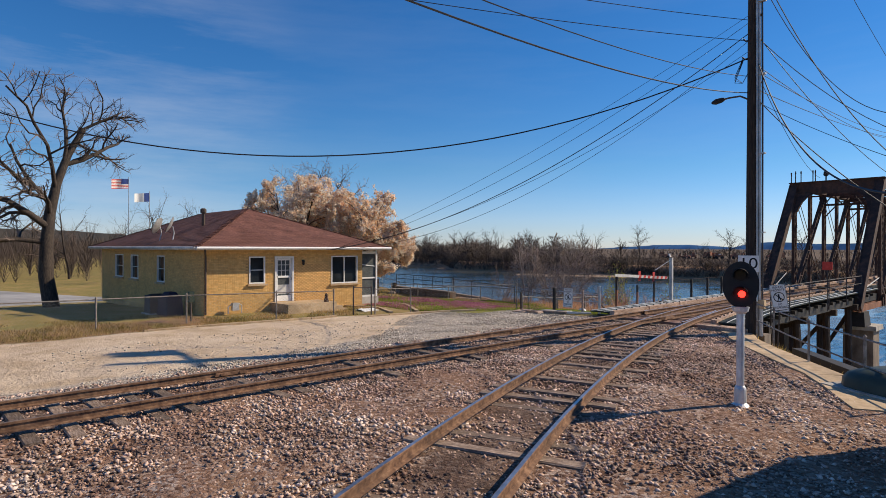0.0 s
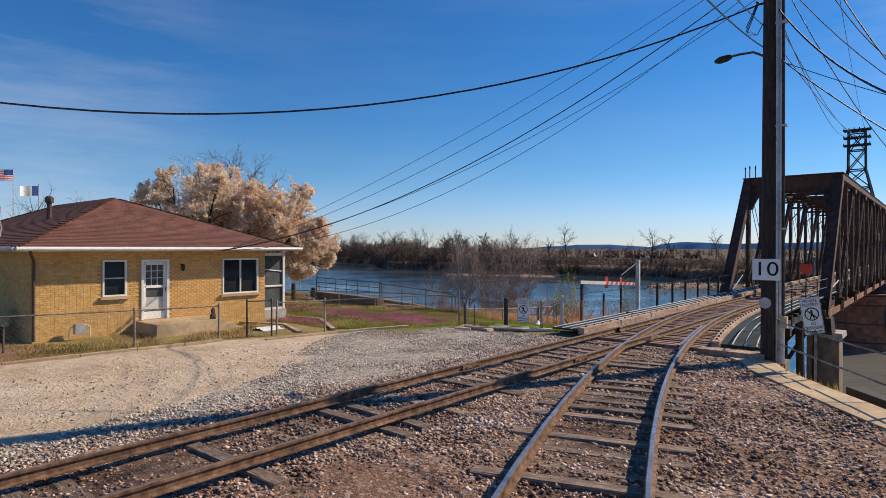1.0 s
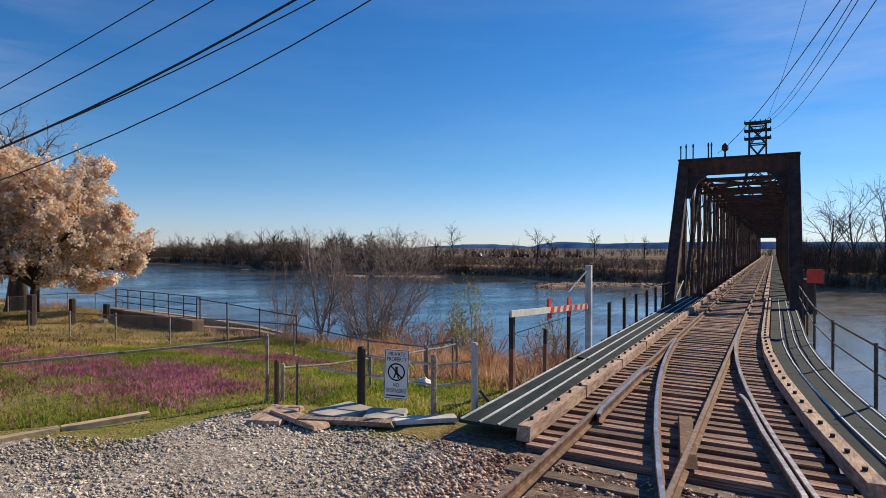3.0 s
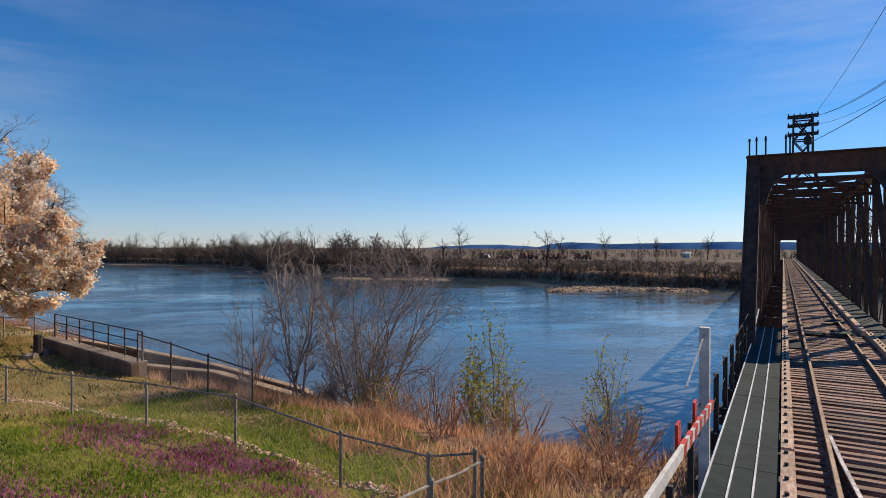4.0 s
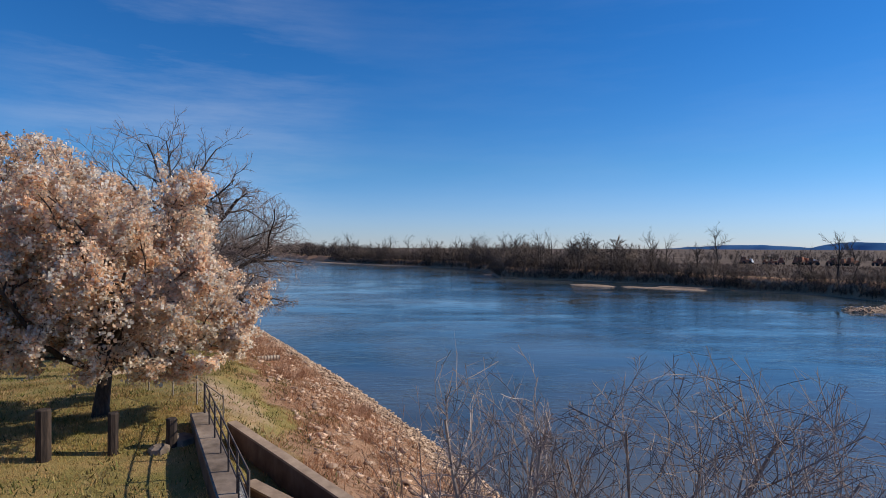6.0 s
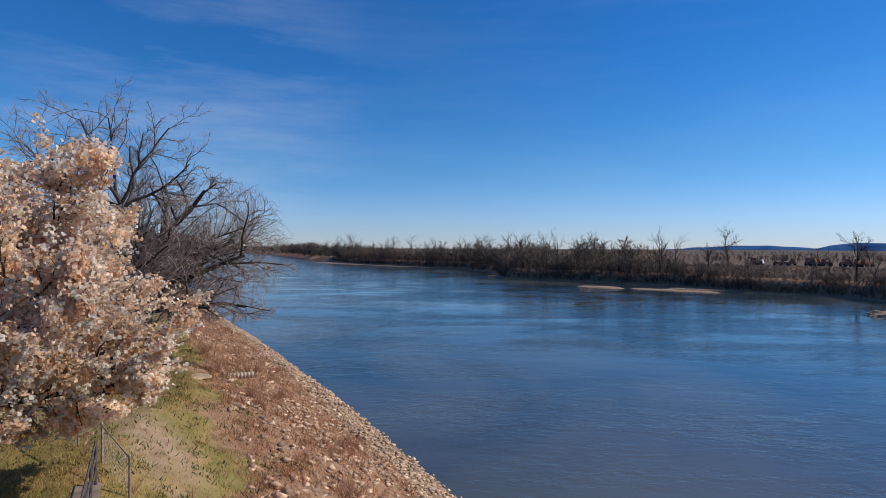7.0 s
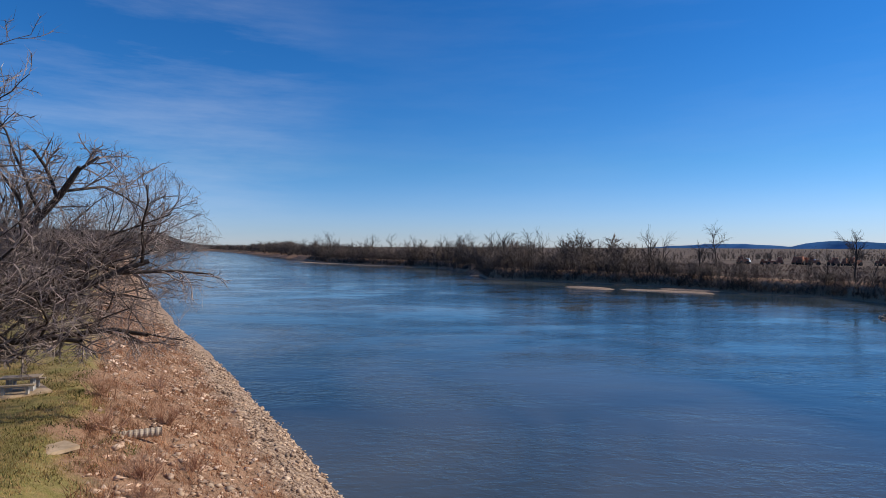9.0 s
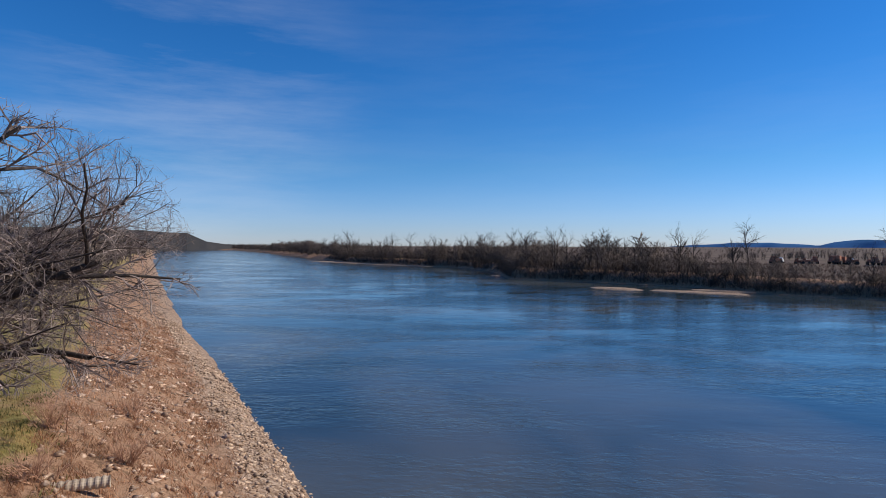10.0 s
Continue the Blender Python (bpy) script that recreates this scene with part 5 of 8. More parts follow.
# meter pipes and mast
m = thing("gas_meter", (-13.35, -37.0, -0.3), "grey gas meter with white pipes beside the brick wall", "gas meter")
Mesh().box((0, 0, 0.3), (0.22, 0.3, 0.32), taper=0.9).ob("meter_body", M_GALV, m)
Mesh().tube([(0, 0.3, 0.0), (0, 0.3, 0.35), (0, 0.18, 0.42), (0, 0.05, 0.42)], 0.025, 6).ob("pipe", M_OFFWHITE, m)
Mesh().tube([(0, -0.3, 0.0), (0, -0.3, 0.3), (0, -0.2, 0.38), (0, -0.08, 0.38)], 0.025, 6).ob("pipe", M_OFFWHITE, m)
m = thing("mail_box", (-12.4, -39.2, -0.4), "green box on a thin post in the side yard", "box")
Mesh().box((0, 0, 1.0), (0.22, 0.2, 0.42), taper=0.92).ob("box_body", M_GREEN, m)
Mesh().tube([(0, 0, 0), (0, 0, 0.82)], 0.035, 6).ob("post", M_WOODPOST, m)
m = thing("white_cloth", (-11.2, -31.6, -0.42), "crumpled white sheet lying by the step", "sheet")
vs = []
for i in range(9):
    for j in range(7):
        vs.append((0.12 * (i - 4), 0.14 * (j - 3), 0.03 + 0.14 * abs(math.sin(i * 1.7 + j * 0.9)) * (1 - abs(i - 4) / 5)))
Mesh().add(vs, [(j + i * 7, j + 1 + i * 7, j + 1 + (i + 1) * 7, j + (i + 1) * 7) for i in range(8) for j in range(6)]).ob("cloth", M_WHITE, m, smooth=True)
for xx, yy in ((-12.3, -33.1), (-12.2, -34.6)):
    f = thing("garden_figure", (xx, yy, 0.05 if yy > -34 else -0.36), "small dark garden ornament beside the steps", "ornament", "garden ornaments")
    Mesh().tube([(0, 0, 0), (0, 0, 0.1), (0, 0, 0.22), (0, 0, 0.32), (0, 0, 0.4)], [0.12, 0.11, 0.07, 0.08, 0.02], 8).ob("ornament_body", M_RUST, f)


# ---------------------------------------------------------------- fences
def gz(x, y):
    return float(land(x, y))


def chain_fence(label, pts, height, pipe, mesh=True, tops=None, rail=True, group="chain-link fences", sagging=0.0, strand=0.0016, gap=0.13):
    f = thing("chain_link_fence", (0, 0, 0), label, "fence", group)
    P = [Vector((x, y, gz(x, y))) for x, y in pts]
    for i, p in enumerate(P):
        h = height if tops is None else tops[i] - p.z
        m = Mesh()
        m.tube([p - Vector((0, 0, 0.25)), p + Vector((0, 0, h + 0.03))], 0.03, 7)
        m.tube([p + Vector((0, 0, h + 0.02)), p + Vector((0, 0, h + 0.06)), p + Vector((0, 0, h + 0.09))], [0.036, 0.036, 0.012], 7)
        m.ob("post", pipe, f)
    T = [p + Vector((0, 0, height if tops is None else tops[i] - p.z)) for i, p in enumerate(P)]
    if rail:
        for a, b in zip(T, T[1:]):
            mid = (a + b) / 2 - Vector((0, 0, sagging))
            Mesh().tube([a, mid, b], 0.021, 6).ob("top_rail", pipe, f)
    if mesh:
        m = Mesh()
        for i in range(len(P) - 1):
            a, b, c, d = P[i], P[i + 1], T[i], T[i + 1]
            L = (b - a).length
            n = int(L / gap)
            hh = 0.5 * ((c - a).length + (d - b).length)
            k = hh / L
            for j in range(-int(hh / gap), n + 1):
                for s in (1, -1):
                    u0, u1 = j * gap / L, j * gap / L + k
                    v0, v1 = 0.0, 1.0
                    if u0 < 0:
                        v0, u0 = (0 - u0) / k, 0.0
                    if u1 > 1:
                        v1, u1 = v1 - (u1 - 1) / k, 1.0
                    if v1 - v0 < 0.03:
                        continue
                    if s < 0:
                        v0, v1 = 1 - v0, 1 - v1
                    q0 = (a.lerp(b, u0)).lerp(c.lerp(d, u0), v0)
                    q1 = (a.lerp(b, u1)).lerp(c.lerp(d, u1), v1)
                    m.tube([q0, q1], strand, 3, cap=False)
        m.ob("wire_mesh", M_GALV, f)
    return f


chain_fence("chain-link fence with weathered posts along the gravel lane", [(-12.6, -48.5), (-12.3, -45.6), (-12.0, -42.6), (-11.75, -39.6), (-10.75, -36.4), (-10.1, -34.1)], 1.08, M_OLDPIPE)
chain_fence("short leaning yard gate frame with a tall pipe post", [(-9.95, -33.2), (-9.6, -32.5)], 1.18, M_DARKPIPE)
chain_fence("chain-link fence round the flowering yard", [(-9.6, -32.3), (-9.2, -30.6), (-6.45, -26.45)], 1.15, M_OLDPIPE, mesh=False, tops=[0.74, 0.72, 0.86])
chain_fence("slack pipe rail fence from the gate to the corner post", [(-6.3, -26.2), (-5.9, -24.0), (-5.55, -22.2), (-5.35, -21.05)], 1.15, M_OLDPIPE, mesh=False, sagging=0.03, tops=[0.3, 0.15, 0.1, 0.1])
chain_fence("low chain-link fence crossing the lawn", [(-25.5, -21.3), (-22.7, -21.15), (-20.0, -20.95), (-17.1, -20.75), (-14.4, -20.5), (-11.6, -20.3), (-8.5, -20.55), (-6.45, -20.8), (-5.55, -20.9)], 1.0, M_OLDPIPE)
chain_fence("dark chain-link fence at the top of the river bank", [(-21.6, -16.1), (-19.0, -16.6), (-16.4, -17.2), (-13.95, -17.7)], 1.15, M_DARKPIPE, tops=[0.15, 0.09, 0.02, -0.05], strand=0.0024, gap=0.085)
chain_fence("chain-link fence beside the park path", [(-41.0, -15.05), (-38.4, -14.62), (-35.75, -14.2), (-33.55, -13.82), (-31.4, -13.45)], 1.05, M_OLDPIPE)
chain_fence("two-rail pipe fence along the stone river edge", [(4.35, -27.3), (5.35, -28.85), (6.9, -31.2), (8.5, -33.4), (9.5, -34.75)], 1.02, M_OLDPIPE, mesh=False, tops=[0.78, 0.76, 0.74, 0.74, 0.74], group="pipe fences")
f = thing("pipe_fence", (0, 0, 0), "lower pipe rail of the river-edge fence", "fence", "pipe fences")
Mesh().tube([(4.35, -27.3, 0.25), (5.35, -28.85, 0.22), (6.9, -31.2, 0.2), (8.5, -33.4, 0.2), (9.5, -34.75, 0.2)], 0.022, 6).ob("lower_rail", M_OLDPIPE, f)

# barricade at the end of the lane: posts, pipe rails and a hanging sign
bar = thing("barricade", (0, 0, 0), "makeshift pipe barricade with mismatched posts at the deck's end", "barricade")
for x, y, h, r, mt in ((-6.05, -26.6, 0.85, 0.045, M_WOODPOST), (-5.75, -26.4, 0.8, 0.02, M_DARKPIPE), (-4.7, -25.9, 1.1, 0.075, M_BLACK), (-3.3, -25.75, 1.05, 0.05, M_CURBTIMBER), (-2.75, -25.3, 1.25, 0.06, M_GALV), (-5.2, -25.2, 0.9, 0.02, M_DARKPIPE)):
    z = gz(x, y)
    Mesh().tube([(x, y, z - 0.3), (x, y, z + h - 0.04), (x, y, z + h)], [r, r, r * 0.7], 8).ob("post", mt, bar)
for z in (0.62, 0.27):
    Mesh().tube([(-5.5, -26.1, z + 0.08), (-4.7, -25.84, z), (-3.3, -25.69, z - 0.06), (-2.75, -25.24, z - 0.02)], 0.022, 6).ob("pipe_rail", M_GALV, bar)
Mesh().tube([(-2.7, -25.2, 0.1), (-2.35, -25.0, -0.4)], 0.03, 6).ob("brace", M_WOODPOST, bar)


def text_part(body, size, loc, rot, material, parent, name="lettering", width=None):
    cu = bpy.data.curves.new(name, "FONT")
    cu.body, cu.size, cu.align_x, cu.align_y, cu.extrude = body, size, "CENTER", "CENTER", 0.002
    o = bpy.data.objects.new(name, cu)
    scene.collection.objects.link(o)
    dg = bpy.context.evaluated_depsgraph_get()
    me = bpy.data.meshes.new_from_object(o.evaluated_get(dg))
    bpy.data.objects.remove(o)
    q = new(name, me)
    me.materials.clear()
    me.materials.append(material)
    q.parent = parent
    q.location, q.rotation_euler = loc, rot
    if width:
        w = max(v.co.x for v in me.vertices) - min(v.co.x for v in me.vertices)
        q.scale = (width / w, 1, 1)
    return q


def trespass_sign(at, rz, tilt, label):
    s = thing("warning_sign", at, label, "sign", "warning signs", rz=rz)
    s.rotation_euler = (radians(tilt[0]), radians(tilt[1]), radians(rz))
    m = Mesh()
    m.box((0, 0, 0), (0.43, 0.008, 0.86))
    m.ob("plate", M_WHITE, s)
    m = Mesh()
    for x in (-0.205, 0.205):
        m.box((x, -0.006, 0), (0.008, 0.004, 0.83))
    for z in (-0.415, 0.415):
        m.box((0, -0.006, z), (0.402, 0.004, 0.008))
    m.ob("border", M_SIGNINK, s)
    up = (radians(90), 0, 0)
    text_part("PRIVATE", 0.1, (0, -0.006, 0.345), up, M_SIGNINK, s, width=0.3)
    text_part("PROPERTY", 0.1, (0, -0.006, 0.255), up, M_SIGNINK, s, width=0.35)
    text_part("NO", 0.1, (0, -0.006, -0.19), up, M_SIGNINK, s, width=0.1)
    text_part("TRESPASSING", 0.1, (0, -0.006, -0.285), up, M_SIGNINK, s, width=0.37)
    m = Mesh()
    n = 28
    vs = []
    for r in (0.155, 0.13):
        for k in range(n):
            a = 2 * math.pi * k / n
            vs.append((r * math.cos(a), -0.007, 0.04 + r * math.sin(a)))
    m.add(vs, [(k, (k + 1) % n, n + (k + 1) % n, n + k) for k in range(n)])
    m.beam((-0.1, -0.0085, 0.14), (0.1, -0.0085, -0.06), 0.026, 0.002, (0, 1, 0))
    m.ob("prohibition_ring", M_SIGNINK, s)
    m = Mesh()
    m.box((0, -0.006, 0.11), (0.045, 0.003, 0.045))
    m.box((0, -0.006, 0.04), (0.05, 0.003, 0.09))
    m.box((-0.03, -0.006, -0.03), (0.025, 0.003, 0.09), pose(0, 0, 0, 0, 20, 0).to_3x3())
    m.box((0.03, -0.006, -0.03), (0.025, 0.003, 0.09), pose(0, 0, 0, 0, -20, 0).to_3x3())
    m.ob("pictogram_bars", M_SIGNINK, s)
    Mesh().box((0, -0.006, -0.37), (0.34, 0.003, 0.022)).ob("small_print_bar", M_SIGNINK, s)
    return s


trespass_sign((-3.98, -25.86, 0.36), 18, (0, 2), "white private-property warning sign hanging on the pipe barricade")
trespass_sign((5.1, -27.6, 1.02), 24, (0, -9), "white private-property warning sign tilted on a thin post")
sp = thing("sign_post", (5.02, -27.5, -0.5), "thin leaning steel post behind the tilted sign", "post")
Mesh().tube([(0, 0, -0.3), (0.1, -0.05, 1.6)], 0.022, 6).ob("post_shaft", M_DARKPIPE, sp)

# flat boards and broken slabs on the ground by the barricade
for k, (x, y, w, l, a, mt) in enumerate(((-5.6, -26.85, 0.7, 1.2, 20, M_CURBTIMBER), (-4.7, -26.2, 0.9, 1.1, -12, M_CONC), (-3.9, -26.1, 0.8, 0.9, 25, M_CONC), (-3.2, -26.0, 0.3, 1.3, -50, M_OFFWHITE), (-5.0, -26.95, 0.35, 1.6, 75, M_CURBTIMBER), (-4.2, -26.75, 0.28, 1.9, -70, M_TIE))):
    s = thing("loose_slab", (x, y - 0.22, gz(x, y) + 0.04 + 0.01 * k), "pale broken slab lying flat by the barricade", "slab", "loose slabs", rz=a)
    Mesh().box((0, 0, 0), (w * 0.85, l * 0.85, 0.07), taper=0.94).ob("slab_body", mt, s)

# red and white barrier beside the deck
ba = thing("road_barrier", (-2.47, 0, 0), "red and white striped barrier board on rusty posts beside the deck", "barrier")
Mesh().beam((0.15, -24.75, 1.39), (0.18, -20.0, 1.12), 0.04, 0.12).ob("board", M_OFFWHITE, ba)


def board_z(y):
    return 1.39 - (y + 24.75) / 4.75 * 0.27


for i in range(7):
    y0 = -22.75 + 0.41 * i
    za, xa = board_z(y0 + 0.1), 0.15 + 0.03 * (y0 + 24.75) / 4.75
    m = Mesh()
    c = 0.063
    m.add([(x, yy + o, za + zz) for x in (xa - 0.023, xa + 0.024) for yy, zz, o in ((y0, -c, 0), (y0 + 0.2, -c, 0), (y0 + 0.2, c, 0.07), (y0, c, 0.07))],
          [(3, 2, 1, 0), (4, 5, 6, 7), (0, 1, 5, 4), (2, 3, 7, 6), (1, 2, 6, 5), (3, 0, 4, 7)])
    m.ob("red_stripe", M_RED, ba)
for yy in (-22.55, -21.2):
    Mesh().box((0.1, yy, board_z(yy) + 0.02), (0.03, 0.2, 0.44)).ob("red_marker", M_RED, ba)
for yy, r, zt, split in ((-24.4, 0.045, 1.36, 0.72), (-22.6, 0.036, 0.86, 0.55), (-21.0, 0.036, 1.1, 0.2)):
    Mesh().box((0.03, yy, (split - 0.6) / 2), (r * 2, r * 2, split + 0.6)).ob("barrier_post", M_RUSTRED, ba)
    Mesh().box((0.03, yy, (zt + split) / 2), (r * 1.9, r * 1.9, zt - split)).ob("black_post_top", M_BLACK, ba)
wp = thing("white_post", (-2.47, -19.2, -0.6), "tall white square post beside the deck walkway", "post")
Mesh().box((0, 0, 1.35), (0.15, 0.15, 2.7), taper=0.96).ob("post_shaft", M_OFFWHITE, wp)
Mesh().tube([(0, -0.05, 2.6), (-0.05, -1.6, 2.1)], 0.015, 4).ob("stay", M_GALV, wp)
hr = thing("deck_railing", (-2.52, 0, 0), "row of dark posts with cables beside the walkway", "railing", "deck railings")
for yy in (-16.8, -14.8, -12.9, -10.9, -9.0, -7.1, -5.2):
    m = Mesh()
    m.box((0, yy, 0.175), (0.09, 0.09, 1.55))
    m.box((-0.05, yy, -0.3), (0.3, 0.35, 0.3))
    m.ob("post", M_BLACK, hr)
for z in (0.5, 0.95):
    Mesh().tube([(0, -24.4, z), (0, -21, z - 0.02), (0, -16.8, z), (0, -5.2, z)], 0.008, 4).ob("cable", M_RUST, hr)
Mesh().tube([(0.1, -4.6, 0.0), (0.25, -2.6, 0.9)], 0.03, 6).ob("brace", M_OFFWHITE, hr)
hr2 = thing("deck_railing", (0, 0, 0), "row of pale pipe posts beside the curved walkway", "railing", "deck railings")
pr = []
for yy in (-25.8, -22.4, -19.0, -15.6, -12.2, -8.8, -5.4):
    x = max(right_side(yy) + 1.22, 2.4)
    pr.append((x, yy, 0.95))
    Mesh().tube([(x, yy, -0.6), (x, yy, 1.0)], 0.03, 6).ob("post", M_DARKPIPE, hr2)
Mesh().tube(pr, 0.022, 6).ob("top_rail", M_DARKPIPE, hr2)
Mesh().tube([(x, y_, 0.5) for x, y_, z in pr], 0.018, 6).ob("mid_rail", M_DARKPIPE, hr2)
Mesh().tube([(2.5, -4.2, 0.1), (2.7, -1.2, 0.7)], 0.035, 6).ob("brace", M_OFFWHITE, hr2)

# stone edge by the river
edge = thing("stone_edging", (0, 0, 0), "pale worn stone edging along the river side", "edging", kind="structure")
ys = [-26.75, -27.6, -28.4, -29.2, -30.0, -30.9, -31.8, -32.7, -33.6, -34.6, -35.3]
for a, b in zip(ys, ys[1:]):
    xa, xb = float(edge_right(a)), float(edge_right(b))
    m = Mesh()
    m.beam((xa - 0.12, a - 0.02, -0.365), (xb - 0.12, b + 0.02, -0.365 - rnd.uniform(0, 0.02)), 0.8, 0.3)
    m.ob("edge_stone", M_CURB, edge)
Mesh().box((3.2, -26.95, -0.2), (1.6, 0.5, 0.2)).ob("edge_stone", M_CURBTIMBER, edge)
m = Mesh()
m.beam((6.05, -29.1, -0.36), (10.6, -34.8, -0.36), 0.3, 0.25)
tagged(m.ob("dark_timber", M_BLACK), "long dark timber lying beyond the stone edge", "timber")
# yard kerbs
kerb = thing("yard_kerb", (0, 0, 0), "pale broken concrete kerb between lane and yard", "kerb", kind="structure")
kp = [(-10.5, -41.5), (-10.45, -39.7), (-10.3, -38.0), (-10.1, -36.6), (-9.95, -35.3), (-9.9, -34.1)]
kp2 = [(-8.9, -33.2), (-8.75, -32.2), (-8.5, -30.6), (-8.1, -29.2), (-7.6, -28.0)]
for L in (kp, kp2):
    for (xa, ya), (xb, yb) in zip(L, L[1:]):
        m = Mesh()
        m.beam((xa, ya + 0.02, gz(xa, ya) - 0.01), (xb, yb - 0.02, gz(xb, yb)), 0.17, 0.14)
        m.ob("kerb_stone", M_CURB, kerb)
for L in ([(-15.0, -29.0), (-12.0, -28.6), (-9.2, -30.2)], [(-13.5, -31.3), (-11.6, -30.6), (-9.6, -31.4)]):
    for (xa, ya), (xb, yb) in zip(L, L[1:]):
        m = Mesh()
        m.beam((xa, ya, gz(xa, ya)), (xb, yb, gz(xb, yb)), 0.16, 0.12)
        m.ob("kerb_stone", M_CURB, kerb)

# ---------------------------------------------------------------- signal, pole, wires
sg = thing("rail_signal", (7.28, -36.6, -0.3), "silver-posted railway signal with a black head and lit red lamp", "railway signal")
m = Mesh()
m.tube([(0, 0, 0.0), (0, 0, 0.04), (0, 0, 0.09), (0, 0, 0.34), (0, 0, 0.38), (0, 0, 0.4)], [0.16, 0.16, 0.105, 0.1, 0.085, 0.07], 14)
m.ob("base_casting", M_SILVER, sg)
Mesh().tube([(0, 0, 0.38), (0, 0, 1.78)], 0.066, 14).ob("mast", M_SILVER, sg, smooth=False)
Mesh().tube([(0, 0, 1.7), (0, 0, 1.74), (0, 0, 1.82)], [0.08, 0.13, 0.15], 12).ob("bracket", M_SILVER, sg)
FACE = pose(0, 0, 0, 0, 0, 20)
m = Mesh()
n = 28
vs = []
for yy in (-0.02, 0.02):
    for k in range(n):
        a = 2 * math.pi * k / n
        vs.append(tuple(FACE @ Vector((0.3 * math.cos(a), yy, 2.22 + (0.42 if math.sin(a) > 0 else 0.42) * math.sin(a)))))
m.add(vs, [tuple(range(n - 1, -1, -1)), tuple(range(n, 2 * n))] + [(k, (k + 1) % n, n + (k + 1) % n, n + k) for k in range(n)])
m.ob("backplate", M_BLACK, sg)
m = Mesh()
m.box(tuple(FACE @ Vector((0, 0.14, 2.22))), (0.3, 0.24, 0.62), FACE.to_3x3())
m.ob("housing", M_BLACK, sg)
for zz in (2.38, 2.06):
    m = Mesh()
    n = 14
    vs = []
    for yy in (-0.03, -0.24):
        for k in range(n + 1):
            a = math.pi * (-0.12 + 1.24 * k / n)
            vs.append(tuple(FACE @ Vector((0.125 * math.cos(a), yy * (1 if k in range(3, n - 2) else 0.7), zz + 0.125 * math.sin(a)))))
    fs = [(k, k + 1, n + 2 + k, n + 1 + k) for k in range(n)]
    k0 = len(vs)
    vs += [tuple(Vector(v) + Vector((0, 0, 0.008))) for v in vs]
    m.add(vs, fs + [tuple(reversed([i + k0 for i in f])) for f in fs])
    m.ob("hood", M_BLACK, sg)
c = FACE @ Vector((0.02, -0.035, 2.05))
d = FACE.to_3x3() @ Vector((0, -0.02, 0))
Mesh().tube([c, c + d], 0.062, 16).ob("red_lens", M_REDLAMP, sg)
c = FACE @ Vector((0.0, -0.03, 2.38))
Mesh().tube([c, c + d], 0.09, 16).ob("dark_lens", M_GLASS, sg)

cv = thing("green_cover", (9.25, -33.5, -0.25), "dark green rounded vault cover lying on gravel", "cover", rz=-28)
m = Mesh()
vs, fs = [], []
R = [(1.0, 0.0), (0.98, 0.22), (0.9, 0.33), (0.7, 0.42), (0.35, 0.46)]
n = 28
for r, z in R:
    for k in range(n):
        a = 2 * math.pi * k / n
        cx, sx = math.cos(a), math.sin(a)
        q = (abs(cx) ** 4 + abs(sx) ** 4) ** -0.25
        vs.append((1.05 * r * q * cx, 0.8 * r * q * sx, z))
for i in range(len(R) - 1):
    for k in range(n):
        fs.append((i * n + k, i * n + (k + 1) % n, (i + 1) * n + (k + 1) % n, (i + 1) * n + k))
fs.append(tuple((len(R) - 1) * n + k for k in range(n)))
m.add(vs, fs)
m.ob("cover_shell", M_GREEN, cv, smooth=True)
Mesh().box((0, 0, 0.02), (2.3, 1.8, 0.06)).ob("base_pad", M_CONC, cv)
# unseen hut by the river edge, added to throw a shadow across the gravel
hut = thing("equipment_hut", (12.1, -37.45, -2.2), "unseen grey hut added to cast a shadow on the gravel", "hut")
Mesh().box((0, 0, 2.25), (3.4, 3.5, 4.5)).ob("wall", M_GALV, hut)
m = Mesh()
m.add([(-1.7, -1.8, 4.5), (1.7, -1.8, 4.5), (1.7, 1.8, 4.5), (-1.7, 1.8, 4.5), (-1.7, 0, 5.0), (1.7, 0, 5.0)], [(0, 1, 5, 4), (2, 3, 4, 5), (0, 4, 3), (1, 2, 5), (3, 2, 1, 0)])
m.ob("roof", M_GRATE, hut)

ac = thing("air_conditioner", (-16.9, -39.1, gz(-16.9, -39.1)), "grey outdoor air conditioner beside the house wall", "air conditioner")
Mesh().box((0, 0, 0.42), (0.8, 0.8, 0.84), taper=0.97).ob("casing", M_DARKPIPE, ac)
Mesh().tube([(0, 0, 0.85), (0, 0, 0.89)], 0.33, 16).ob("fan_grille", M_BLACK, ac)
Mesh().box((0, 0, 0.02), (1.0, 1.0, 0.08)).ob("base_pad", M_CONC, ac)
tarp = thing("covered_grill", (-15.4, -39.0, gz(-15.4, -39.0)), "grill under a dark blue cover beside the house wall", "grill")
m = Mesh()
m.box((0, 0, 0.42), (1.3, 0.7, 0.84), taper=0.86)
m.box((0, 0, 0.92), (1.0, 0.5, 0.2), taper=0.6)
m.ob("fabric_cover", surf("dark_cover", [(0.012, 0.013, 0.03), (0.02, 0.022, 0.05)], 4, bump=0.1), tarp)
PX, PY = 4.07, -26.9
pole = thing("utility_pole", (PX, PY, -0.5), "tall dark wooden utility pole with conduits and wires", "utility pole")
Mesh().tube([(0, 0, 0), (0, 0, 4), (0, 0, 13.6)], [0.21, 0.2, 0.15], 16).ob("shaft", M_POLE, pole)
